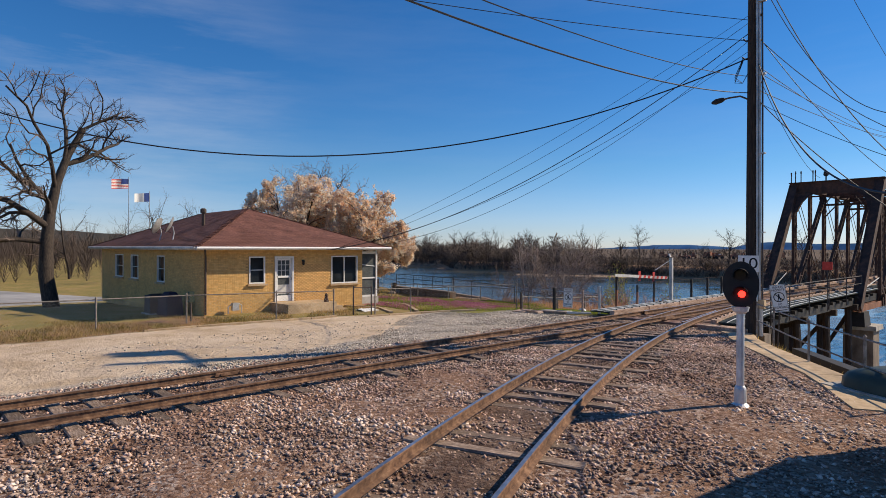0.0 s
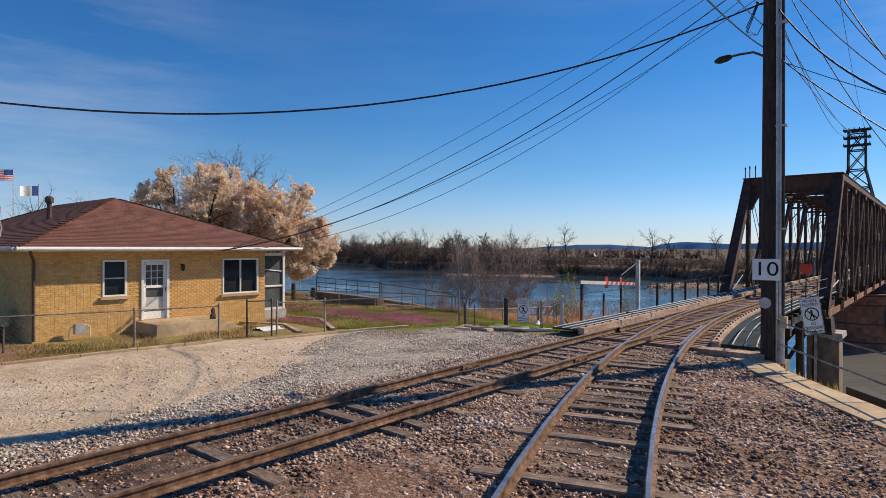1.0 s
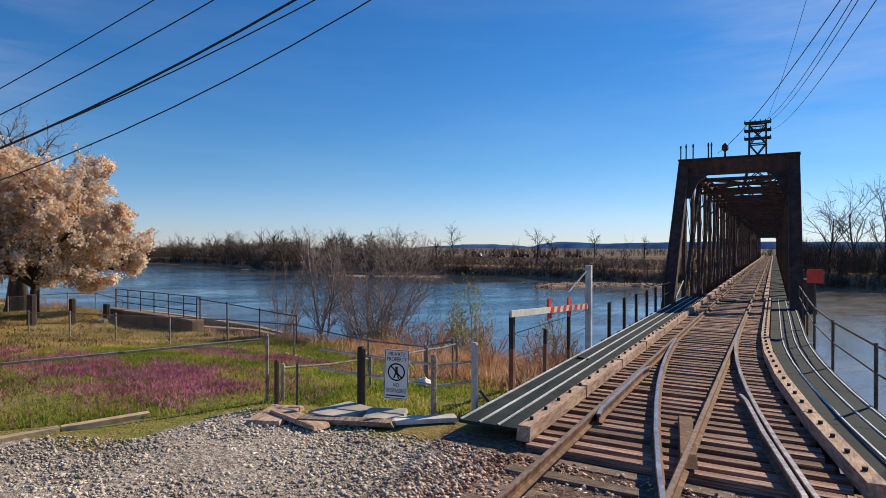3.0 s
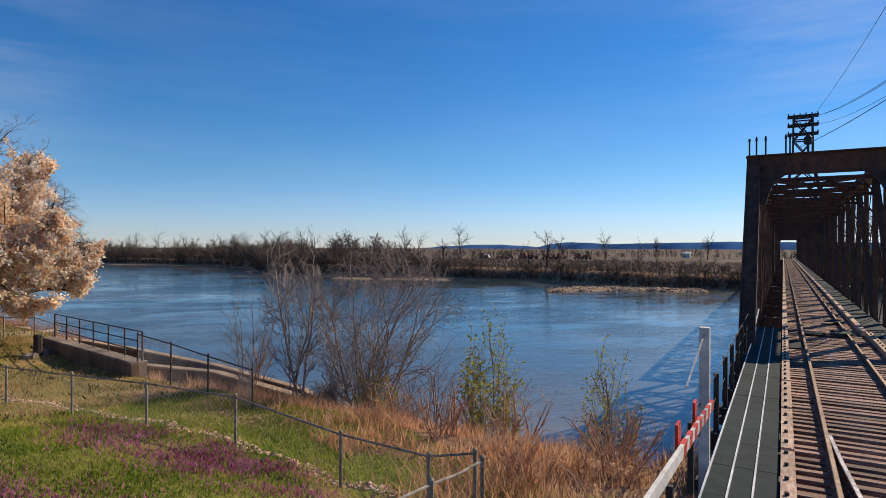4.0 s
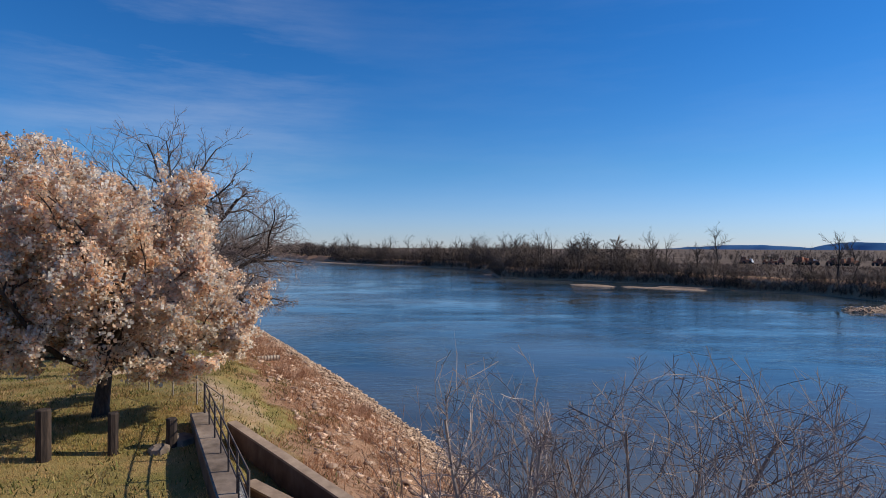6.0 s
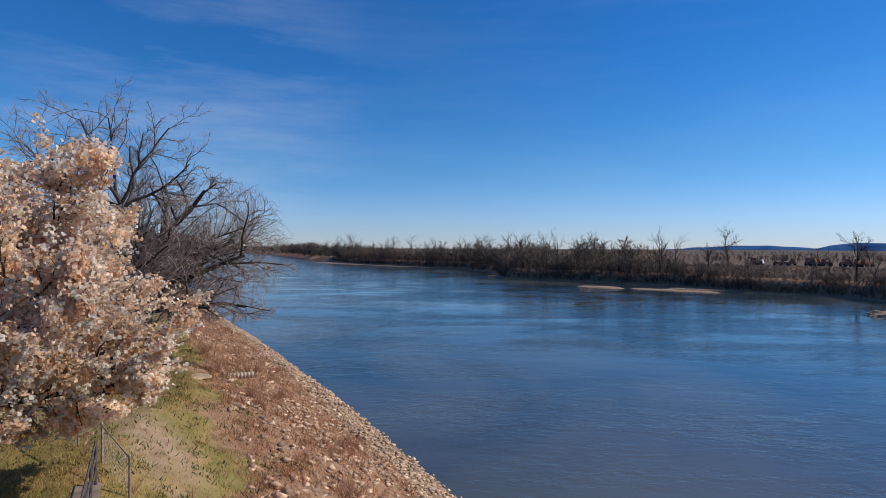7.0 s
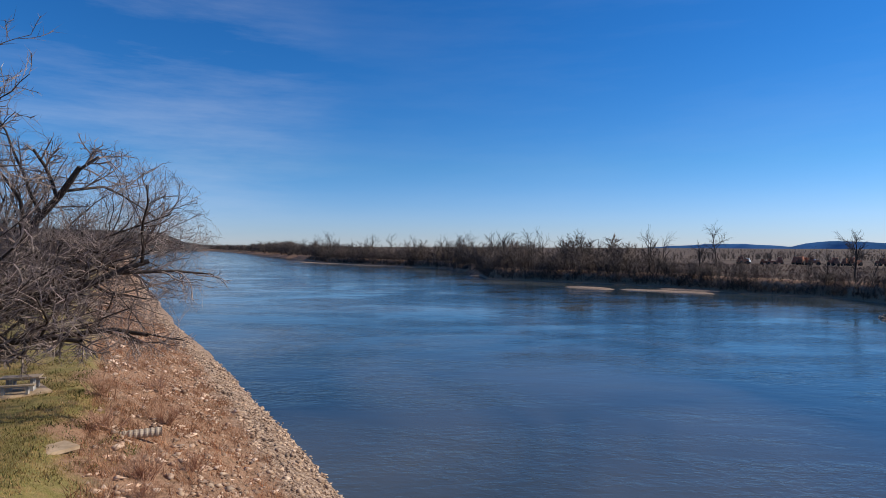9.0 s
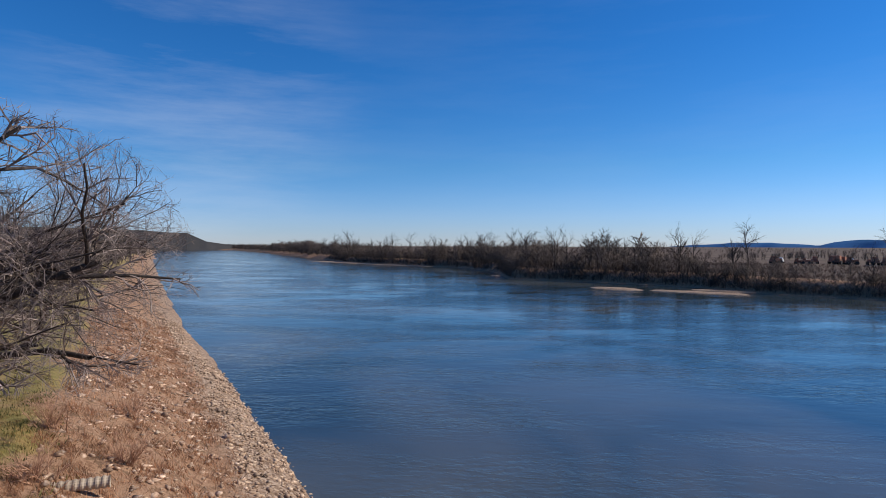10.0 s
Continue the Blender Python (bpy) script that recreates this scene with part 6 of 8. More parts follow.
for i, (dx, dy, r) in enumerate(((0.24, -0.06, 0.045), (0.3, 0.03, 0.03), (0.2, -0.16, 0.03), (0.33, -0.03, 0.022))):
    Mesh().tube([(dx, dy, 0.2), (dx - 0.02, dy, 8), (dx - 0.05, dy, 12.6)], r, 8).ob("conduit", M_DARKPIPE if i % 2 else M_GALV, pole)
for zz in (3.6, 6.2, 8.8, 11.2):
    Mesh().box((0.26, -0.05, zz), (0.28, 0.16, 0.05)).ob("conduit_strap", M_GALV, pole)
Mesh().box((0.3, -0.05, 1.25), (0.22, 0.18, 0.28)).ob("junction_box", M_CURB, pole)
Mesh().tube([(0.3, -0.08, 0.2), (0.3, -0.08, 1.1)], 0.06, 8).ob("riser_guard", M_OFFWHITE, pole)
Mesh().tube([(-0.06, -0.22, 1.72), (-0.06, -0.235, 1.72)], 0.14, 16).ob("round_plate", M_OFFWHITE, pole)
# unseen crossarm and drums, added for the shadow patch on the lane
Mesh().beam((-2.2, 0.3, 12.3), (1.0, -0.1, 12.3), 0.12, 0.14).ob("crossarm", M_POLE, pole)
for ox, oz in ((-1.25, 12.9), (-1.85, 12.9)):
    Mesh().tube([(ox, 0.25, oz - 0.5), (ox, 0.25, oz + 0.45), (ox, 0.25, oz + 0.52)], [0.27, 0.27, 0.15], 12).ob("transformer_drum", M_GALV, pole)
arm = Mesh()
arm.tube([(-0.15, 0, 8.05), (-0.4, -0.02, 8.2), (-0.75, -0.05, 8.2), (-0.95, -0.05, 8.18)], 0.03, 6)
arm.ob("lamp_arm", M_DARKPIPE, pole)
Mesh().tube([(-0.9, -0.05, 8.19), (-1.0, -0.05, 8.17), (-1.2, -0.06, 8.14), (-1.33, -0.06, 8.12)], [0.05, 0.09, 0.1, 0.04], 8).ob("lamp_head", M_BLACK, pole)
for zz, dx in ((9.4, -0.25), (10.0, -0.22), (10.7, 0.22)):
    Mesh().tube([(0, 0, zz), (dx, -0.05, zz), (dx * 1.3, -0.05, zz + 0.08)], 0.03, 5).ob("wire_bracket", M_BLACK, pole)
for k in range(3):
    Mesh().tube([(-0.3, -0.05, 9.45 - 0.05 * k), (-0.55, -0.1, 8.85 - 0.1 * k), (-0.3, -0.1, 8.6), (-0.1, -0.1, 8.95)], 0.012, 5).ob("drip_loop", M_WIRE, pole)
sign10 = thing("speed_sign", (PX - 0.02, PY - 0.3, 2.07), "white square speed plate reading 10 on the pole", "sign", rz=12)
Mesh().box((0, 0, 0), (0.62, 0.012, 0.54)).ob("plate", M_WHITE, sign10)
text_part("10", 0.5, (0, -0.009, 0), (radians(90), 0, 0), M_SIGNINK, sign10, width=0.44)


def wire(label, a, b, sag, r=0.012, n=24, twist=False):
    a, b = Vector(a), Vector(b)
    pts = [a.lerp(b, i / n) - Vector((0, 0, 4 * sag * (i / n) * (1 - i / n))) for i in range(n + 1)]
    m = Mesh()
    m.tube(pts, r, 5)
    return tagged(m.ob("overhead_wire", M_WIRE), label, "wire", "overhead wires")


T = (PX - 0.15, PY)
wire("thick black cable sagging from the pole over the house", (*T, 8.93), (-18.8, -52.2, 10.9), 4.29, 0.022, 40)
wire("black wire from the pole over the tracks", (*T, 7.77), (7.19, -67.71, 7.98), 2.01, 0.016, 36)
wire("thin wire from the pole over the tracks", (*T, 8.32), (7.52, -69.16, 7.55), 1.85, 0.011, 36)
wire("thin wire from the pole over the tracks", (*T, 9.5), (-6.5, -54, 9.4), 0.5, 0.011)
wire("thin wire from the pole over the tracks", (*T, 10.2), (-4, -48, 10.0), 0.4, 0.011)
for za, dy, sag, r in ((9.75, 0.0, 1.3, 0.015), (10.35, 0.2, 0.55, 0.007), (10.1, 0.1, 0.9, 0.008), (9.15, -0.1, 1.1, 0.008), (9.5, -0.25, 1.75, 0.008)):
    wire("service wire slanting from the pole down to the house", (*T, za), (-13.02, -32.4 + dy, 2.46), sag, r)
for i, (za, tx, tz) in enumerate(((8.6, -0.4, 15.9), (8.4, 0.5, 15.9), (7.8, 1.3, 15.1))):
    wire("wire running from the pole to the bridge tower", (PX + 0.15, PY, za), (tx, TOWER_Y, tz), 1.6 - 0.3 * i, 0.013)
Q = (PX + 0.15, PY)
wire("heavy twisted cable from the pole along the river edge", (*Q, 8.72), (10.44, -38.54, 3.31), 1.4, 0.02, 30)
wire("wire slanting from the pole over the river edge", (*Q, 7.48), (13.78, -33.6, 0.43), 0.96, 0.015)
wire("thin wire from the pole over the river edge", (*Q, 7.4), (11.74, -31.31, 3.24), 0.31, 0.009)
wire("heavy wire sagging from the pole beside the bridge", (*Q, 9.52), (15.91, -11.73, 11.67), 4.6, 0.013, 30)
wire("wire sagging low from the pole beside the bridge", (*Q, 9.6), (11.52, 0.41, 8.06), 4.4, 0.013, 30)
wire("wire crossing high over the track from the pole", (*Q, 11.57), (10.91, -20.42, 12.21), 4.9, 0.013, 30)
wire("heavy wire crossing high over the track from the pole", (*Q, 11.94), (12.39, -23.88, 4.53), 3.6, 0.016, 30)
wire("wire from the pole to the lamp on the bridge portal", (*Q, 8.3), (-0.9, -0.1, TOPZ + 0.5), 0.6, 0.012)
wire("bridge wire strung between tower and pole top", (0.9, TOWER_Y, 15.8), (6.5, -60, 19), 2.4, 0.014)


# ---------------------------------------------------------------- river-bank walls, rail and posts
rw = thing("bank_wall", (0, 0, 0), "brown concrete walls of a sunken landing path, shade in their colour", "retaining wall", kind="structure")


def sloped_wall(name, pts, thick, depth, material, cap=None):
    for (xa, ya, za), (xb, yb, zb) in zip(pts, pts[1:]):
        a, b = Vector((xa, ya, 0)), Vector((xb, yb, 0))
        n = Vector((-(b - a).y, (b - a).x, 0)).normalized() * (thick / 2)
        vs = []
        for p, z in ((a, za), (b, zb)):
            for s in (-1, 1):
                q = p + n * s
                vs += [(q.x, q.y, z - depth), (q.x, q.y, z)]
        m = Mesh().add(vs, [(0, 2, 3, 1), (4, 5, 7, 6), (0, 1, 5, 4), (2, 6, 7, 3), (1, 3, 7, 5), (0, 4, 6, 2)])
        m.ob(name, material, rw)
        if cap:
            vs = []
            for p, z in ((a, za), (b, zb)):
                for s in (-1.06, 1.06):
                    q = p + n * s
                    vs += [(q.x, q.y, z + 0.004), (q.x, q.y, z + 0.07)]
            Mesh().add(vs, [(0, 2, 3, 1), (4, 5, 7, 6), (0, 1, 5, 4), (2, 6, 7, 3), (1, 3, 7, 5), (0, 4, 6, 2)]).ob("coping", cap, rw)


sloped_wall("river_side_wall", [(-29.5, -13.75, -1.05), (-25.5, -13.45, -1.2), (-21.0, -13.0, -1.5), (-17.0, -12.5, -2.05), (-14.6, -12.2, -2.9)], 0.3, 2.6, M_WALLBR, M_COPING)
sloped_wall("yard_side_wall", [(-25.2, -14.65, -1.5), (-20.4, -13.68, -1.55), (-16.6, -13.15, -2.1)], 0.36, 1.8, M_WALLBR, M_COPING)
# ledge coping takes the darker concrete in place of its shade
sloped_wall("ledge_wall", [(-30.9, -14.45, -0.95), (-21.5, -16.1, -0.9)], 0.55, 1.8, M_WALLBR, M_CONCDK)
rl = thing("pipe_railing", (0, 0, 0), "rusty pipe railing standing on a concrete ledge", "railing")
A, B = Vector((-30.72, -14.3, -0.88)), Vector((-21.62, -15.9, -0.84))
for i in range(7):
    p = A.lerp(B, i / 6)
    Mesh().tube([p, p + Vector((0, 0, 1.05))], 0.03 if 0 < i < 6 else 0.04, 7).ob("post", M_DARKPIPE, rl)
for z in (1.05, 0.68, 0.34):
    Mesh().tube([A + Vector((0, 0, z)), B + Vector((0, 0, z))], 0.024, 6).ob("rail", M_DARKPIPE, rl)


bag = thing("plastic_bag", (-5.1, -23.1, gz(-5.1, -23.1)), "crumpled white plastic bag lying in the grass", "bag")
bag_mesh = Mesh()
rb = random.Random(9)
bag_mesh.tube([(0, 0, -0.02), (0.02, 0.01, 0.06), (0.0, 0.03, 0.14), (0.05, 0.0, 0.19)], [0.12, 0.19, 0.13, 0.03], 9)
bag_mesh.v = [(x + rb.uniform(-0.04, 0.04), y + rb.uniform(-0.04, 0.04), z + rb.uniform(-0.015, 0.02)) for x, y, z in bag_mesh.v]
bag_mesh.ob("crumpled_sheet", M_WHITE, bag, smooth=False)


def bollard(x, y, w, h, label):
    b = thing("timber_bollard", (x, y, gz(x, y)), label, "bollard", "timber bollards", rz=rnd.uniform(-20, 20))
    m = Mesh()
    m.tube([(0, 0, -0.3), (0, 0, h - 0.04), (0, 0, h)], [w * 0.62, w * 0.6, w * 0.5], 8)
    m.ob("bollard_shaft", M_POLE, b)


bollard(-29.9, -19.05, 0.34, 1.5, "tall thick dark timber bollard on the lawn")
bollard(-29.6, -17.3, 0.26, 1.25, "dark timber bollard on the lawn")
bollard(-29.3, -15.7, 0.28, 0.9, "short dark timber bollard beside the path")
for x, y, s in ((-29.6, -15.35, 0.5), (-29.1, -16.1, 0.35)):
    r = thing("loose_rock", (x, y, gz(x, y)), "flat grey rock beside the short bollard", "rock", "loose rocks")
    Mesh().tube([(0, 0, -0.05), (0, 0, 0.12), (0, 0, 0.2)], [s, s * 0.9, s * 0.5], 7).ob("rock_body", M_CONCDK, r)
for x, y, w, l, a in ((-51.0, -6.75, 1.15, 1.2, 20), (-47.3, -14.3, 1.5, 1.4, 10), (-63.0, -7.2, 2.6, 2.4, 8), (-76, -8, 2.2, 2.2, 5)):
    s = thing("concrete_pad", (x, y, gz(x, y) + 0.03), "pale square concrete pad in the lawn", "pad", "concrete pads", rz=a)
    Mesh().box((0, 0, 0.02), (w, l, 0.14), taper=0.97).ob("pad_body", M_CURB, s)
pt = thing("picnic_table", (-62.8, -7.2, gz(-62.8, -7.2) + 0.12), "pale concrete picnic table with two benches", "picnic table", rz=70)
Mesh().box((0, 0, 0.75), (1.9, 0.8, 0.08), taper=0.98).ob("tabletop", M_CURB, pt)
for sx in (-0.55, 0.55):
    Mesh().box((sx, 0, 0.36), (0.16, 0.55, 0.72), taper=0.85).ob("leg", M_CONC, pt)
for sy in (-0.85, 0.85):
    Mesh().box((0, sy, 0.45), (1.8, 0.3, 0.08)).ob("bench", M_CURB, pt)
    for sx in (-0.55, 0.55):
        Mesh().box((sx, sy, 0.2), (0.12, 0.24, 0.42)).ob("bench_leg", M_CONC, pt)
tc = thing("trash_can", (-75.5, -9.3, gz(-75.5, -9.3)), "teal round trash can on the lawn", "trash can")
Mesh().tube([(0, 0, 0), (0, 0, 0.8), (0, 0, 0.86), (0, 0, 0.95)], [0.3, 0.32, 0.34, 0.2], 12).ob("can_body", surf("teal_paint", [(0.02, 0.16, 0.14), (0.03, 0.2, 0.18)], 5, bump=0.05), tc)
cp = thing("corrugated_pipe", (-54.4, -3.2, gz(-54.4, -3.2) + 0.17), "rusted corrugated drain pipe sticking out of the bank", "pipe", rz=76)
pts, rad = [], []
for i in range(37):
    pts.append((-1.05 + 2.1 * i / 36, 0, 0))
    rad.append(0.2 + (0.03 if i % 4 < 2 else 0))
Mesh().tube(pts, rad, 14, cap=False).tube([(p[0], 0, 0) for p in reversed(pts)], [r - 0.03 for r in reversed(rad)], 14, cap=False).ob("pipe_shell", surf("zinc_pipe", [(0.34, 0.26, 0.18), (0.5, 0.41, 0.31)], 5, bump=0.1), cp)

# ---------------------------------------------------------------- trees
def grow(rng, base, direction, length, radius, levels, kids, ratio, angle, wobble, lift, inside=None, first=0.35, tight=False, fine=0.0035):
    """Polylines with radii and level of a branching tree."""
    out = []

    def go(p, d, L, r, lev):
        n = 6 if lev == 0 else (5 if lev < 3 else 3)
        pts, rad = [p.copy()], [r]
        dirs = [d.copy()]
        for i in range(n):
            j = Vector((rng.gauss(0, 1), rng.gauss(0, 1), rng.gauss(0, 1))) * wobble[min(lev, len(wobble) - 1)]
            d = (d + j + Vector((0, 0, lift[min(lev, len(lift) - 1)]))).normalized()
            p = p + d * (L / n)
            if inside is not None and (lev > 0 or tight) and inside(p) > 1.0:
                if i > 0:
                    break
            pts.append(p.copy())
            dirs.append(d.copy())
            rad.append(max(r * (1 - 0.62 * (i + 1) / n), fine))
        if len(pts) < 2:
            return
        out.append((pts, rad, lev))
        if lev < levels:
            for k in range(kids[lev]):
                f = first + (1 - first) * (k + rng.random()) / kids[lev] if lev == 0 else 0.15 + 0.85 * (k + rng.random()) / kids[lev]
                f = min(f, 0.999)
                x = f * (len(pts) - 1)
                i = int(x)
                i = min(i, len(pts) - 2)
                q = pts[i].lerp(pts[i + 1], x - i)
                dd = dirs[i + 1]
                o = dd.orthogonal().normalized()
                o.rotate(Matrix.Rotation(rng.uniform(0, 2 * math.pi), 3, dd))
                a = radians(angle[min(lev, len(angle) - 1)] * rng.uniform(0.65, 1.3))
                c = (dd * math.cos(a) + o * math.sin(a)).normalized()
                rr = rad[i] * 0.6 if lev else rad[i] * rng.uniform(0.42, 0.65)
                go(q, c, L * ratio[min(lev, len(ratio) - 1)] * rng.uniform(0.7, 1.2), max(rr, 0.004), lev + 1)

    go(Vector(base), Vector(direction).normalized(), length, radius, 0)
    return out


def sides(lev):
    return (10, 7, 5, 3, 3, 3, 3, 3)[lev]


def spike(m, a, b, r):
    """A straight twig that tapers to a point."""
    d = b - a
    u = d.orthogonal().normalized() * r
    w = d.normalized().cross(u)
    m.add([tuple(a + u), tuple(a - u * 0.5 + w * 0.87), tuple(a - u * 0.5 - w * 0.87), tuple(b)], [(0, 1, 3), (1, 2, 3), (2, 0, 3)])


def build_tree(name, label, category, base, limbs, material, twig, group="", cut=2, tips=9):
    """Limbs up to level cut make the trunk; those from level tips on are straight twigs."""
    t = thing(name, base, label, category, group)
    o = Vector(base)
    trunk, crown = Mesh(), Mesh()
    for pts, rad, lev in limbs:
        if lev >= tips:
            spike(crown, pts[0] - o, pts[-1] - o, rad[0] * 1.3)
            continue
        (trunk if lev <= cut else crown).tube([p - o for p in pts], rad, sides(lev), cap=False)
    trunk.ob("trunk", material, t, smooth=True)
    if crown.v:
        crown.ob("crown", twig, t)
    return t


def ell(c, r):
    c, r = Vector(c), Vector(r)
    return lambda p: ((p.x - c.x) / r.x) ** 2 + ((p.y - c.y) / r.y) ** 2 + ((p.z - c.z) / r.z) ** 2


def blossoms(parent, base, limbs, rng, per, size, minlev, spread, white=0.42):
    """Clumps of small petals along the thin twigs."""
    o = Vector(base)
    a, b = Mesh(), Mesh()
    for pts, rad, lev in limbs:
        if lev < minlev:
            continue
        for k in range(per):
            x = rng.random() * (len(pts) - 1)
            i = min(int(x), len(pts) - 2)
            c = pts[i].lerp(pts[i + 1], x - i) - o + Vector((rng.gauss(0, spread), rng.gauss(0, spread), rng.gauss(0, spread)))
            m = b if rng.random() < white else a
            big = rng.uniform(0.55, 1.3)
            for _ in range(7):
                q = c + Vector((rng.gauss(0, 0.075), rng.gauss(0, 0.075), rng.gauss(0, 0.075))) * big
                s = size * rng.uniform(0.6, 1.25)
                u = Vector((rng.gauss(0, 1), rng.gauss(0, 1), rng.gauss(0, 1))).normalized()
                v = u.orthogonal().normalized() * s
                w = u.cross(v)
                e = u * (s * 0.35)
                m.add([tuple(q + v), tuple(q + w + e), tuple(q - v), tuple(q - w + e)], [(0, 1, 2, 3)])
    a.ob("blossom", M_BLOOM, parent)
    if b.v:
        b.ob("pale_blossom", M_BLOOMW, parent)


def flowering_tree(label, base, lean, height, centre, radii, seed, per=4, skirt=None):
    rng = random.Random(seed)
    dome = ell(centre, radii)
    low = ell(*skirt) if skirt else dome
    limbs = []

    def ins(p):
        return min(dome(p), low(p))

    top = Vector(base) + Vector(lean) * 0.4 + Vector((0, 0, height * 0.24))
    limbs.append(([Vector(base) - Vector((0, 0, 0.3)), Vector(base) + Vector((0, 0, 0.35)), Vector(base).lerp(top, 0.6), top], [0.36, 0.27, 0.22, 0.2], 0))
    c = Vector(centre)
    for k in range(13):
        a = 2 * math.pi * k * 0.382 + rng.uniform(-0.3, 0.3)
        e = rng.uniform(-0.15, 1.25)
        d = Vector((math.cos(a) * math.cos(e), math.sin(a) * math.cos(e), math.sin(e))) + (c - top).normalized() * 0.25
        sub = grow(rng, top.lerp(Vector(base), rng.uniform(0, 0.4)), d, max(radii) * rng.uniform(1.0, 1.35), 0.13, 3, (8, 6, 6), (0.5, 0.48, 0.5), (42, 45, 45), (0.11, 0.16, 0.2, 0.22), (0.03, 0.0, -0.02, -0.03), ins, 0.2)
        limbs += [(p, r, l + 1) for p, r, l in sub]
    t = build_tree("flowering_tree", label, "tree", base, limbs, M_BARK, M_BARK, "flowering trees", cut=2)
    blossoms(t, base, limbs, rng, per, 0.06, 3, 0.07)
    return t


flowering_tree("broad pear tree covered in pale pink blossom", (-33.7, -17.1, gz(-33.7, -17.1)), (-0.9, 0.7, 0), 10, (-34.2, -16.5, 4.9), (4.1, 3.9, 4.6), 3, 5, ((-33.6, -16.0, 3.0), (5.0, 5.0, 3.2)))
flowering_tree("spreading pear tree in pale blossom on the lawn", (-37.3, -20.7, gz(-37.3, -20.7)), (-0.5, 0.2, 0), 10, (-37.6, -20.0, 4.5), (6.2, 5.5, 5.0), 5, 5)


def bare_tree(label, base, direction, length, radius, seed, kids=(7, 6, 6, 5), ratio=(0.62, 0.55, 0.5, 0.5), angle=(40, 42, 42, 40), lift=(0.02, 0.03, 0.03, 0.02), wobble=(0.06, 0.14, 0.2, 0.25), inside=None, first=0.4, twig=None, group="bare trees", levels=4, fine=0.0035):
    rng = random.Random(seed)
    limbs = grow(rng, base, direction, length, radius, levels, kids, ratio, angle, wobble, lift, inside, first, fine=fine)
    limbs[0][0].insert(0, limbs[0][0][0] - Vector((0, 0, 0.4)))
    limbs[0][1].insert(0, radius * 1.35)
    return build_tree("bare_tree", label, "tree", base, limbs, M_BARK, twig or M_TWIG, group, tips=levels)


bare_tree("large leafless tree with heavy crooked limbs beside the house", (-28.4, -41.2, gz(-28.4, -41.2)), (-0.02, -0.02, 1), 11.0, 0.42, 27, kids=(9, 6, 6, 6), inside=ell((-28.8, -41.2, 6.7), (6.2, 6.2, 6.2)), first=0.28, ratio=(0.58, 0.5, 0.48, 0.48), angle=(64, 46, 45, 42), wobble=(0.1, 0.24, 0.24, 0.25), fine=0.007, twig=M_TWIGDK)
# the tall tree above the blossom: one trunk that forks high into a few rising limbs
rng = random.Random(29)
tb = Vector((-47.3, -11.9, gz(-47.3, -11.9)))
fork = Vector((-47.0, -11.4, 7.0))
limbs = [([tb - Vector((0, 0, 0.4)), tb + Vector((0.05, 0, 0.6)), tb.lerp(fork, 0.45) + Vector((0.12, -0.1, 0)), fork], [0.8, 0.5, 0.25, 0.17], 0),
         ([tb + Vector((0.5, 0.5, -0.4)), tb + Vector((0.55, 0.5, 0.8)), tb + Vector((0.4, 0.4, 2.6)), tb.lerp(fork, 0.6)], [0.55, 0.4, 0.27, 0.13], 0)]
for az, tilt, ln, f in ((-0.6, 0.7, 4.4, 1.0), (0.5, 1.1, 4.6, 1.0), (1.6, 0.6, 4.2, 0.97), (2.6, 0.7, 4.6, 0.95), (3.6, 0.95, 4.7, 1.0), (4.6, 0.55, 4.4, 0.93), (5.3, 0.3, 3.6, 0.9), (3.1, 0.25, 3.6, 0.85), (4.2, 0.5, 5.0, 0.98)):
    d = (math.cos(az) * math.cos(tilt), math.sin(az) * math.cos(tilt), math.sin(tilt))
    sub = grow(rng, tb.lerp(fork, f), d, ln, 0.09, 3, (7, 7, 7), (0.46, 0.48, 0.5), (48, 44, 42), (0.18, 0.2, 0.22, 0.22), (0.03, 0.03, 0.02, 0.0), None, 0.3, fine=0.011)
    limbs += [(p, ra, l + 1) for p, ra, l in sub]
build_tree("bare_tree", "tall leafless tree with a thick dark trunk above the blossom", "tree", tuple(tb), limbs, M_BARK, M_TWIGMID, "bare trees", tips=4)
# the low spreading tree that leans over the water
rng = random.Random(31)
wb = Vector((-62.3, -10.4, gz(-62.3, -10.4)))
limbs = [([wb - Vector((0, 0, 0.4)), wb + Vector((0.3, 0.2, 1.0)), wb + Vector((1.2, 0.6, 2.6)), wb + Vector((2.4, 1.2, 4.2))], [0.55, 0.4, 0.34, 0.25], 0)]
win, wtop = ell((-57.8, -5.6, 4.3), (8.0, 7.4, 5.9)), ell((-60.5, -8.5, 8.0), (5.5, 5.0, 5.2))


def in_lean(p):
    if p.z < 0.2 and p.y < -5.5:
        return 2.0
    return min(win(p), wtop(p)) + 0.2 * math.sin(p.x * 2.1 + p.z) * math.sin(p.y * 1.7 + p.z * 1.3)


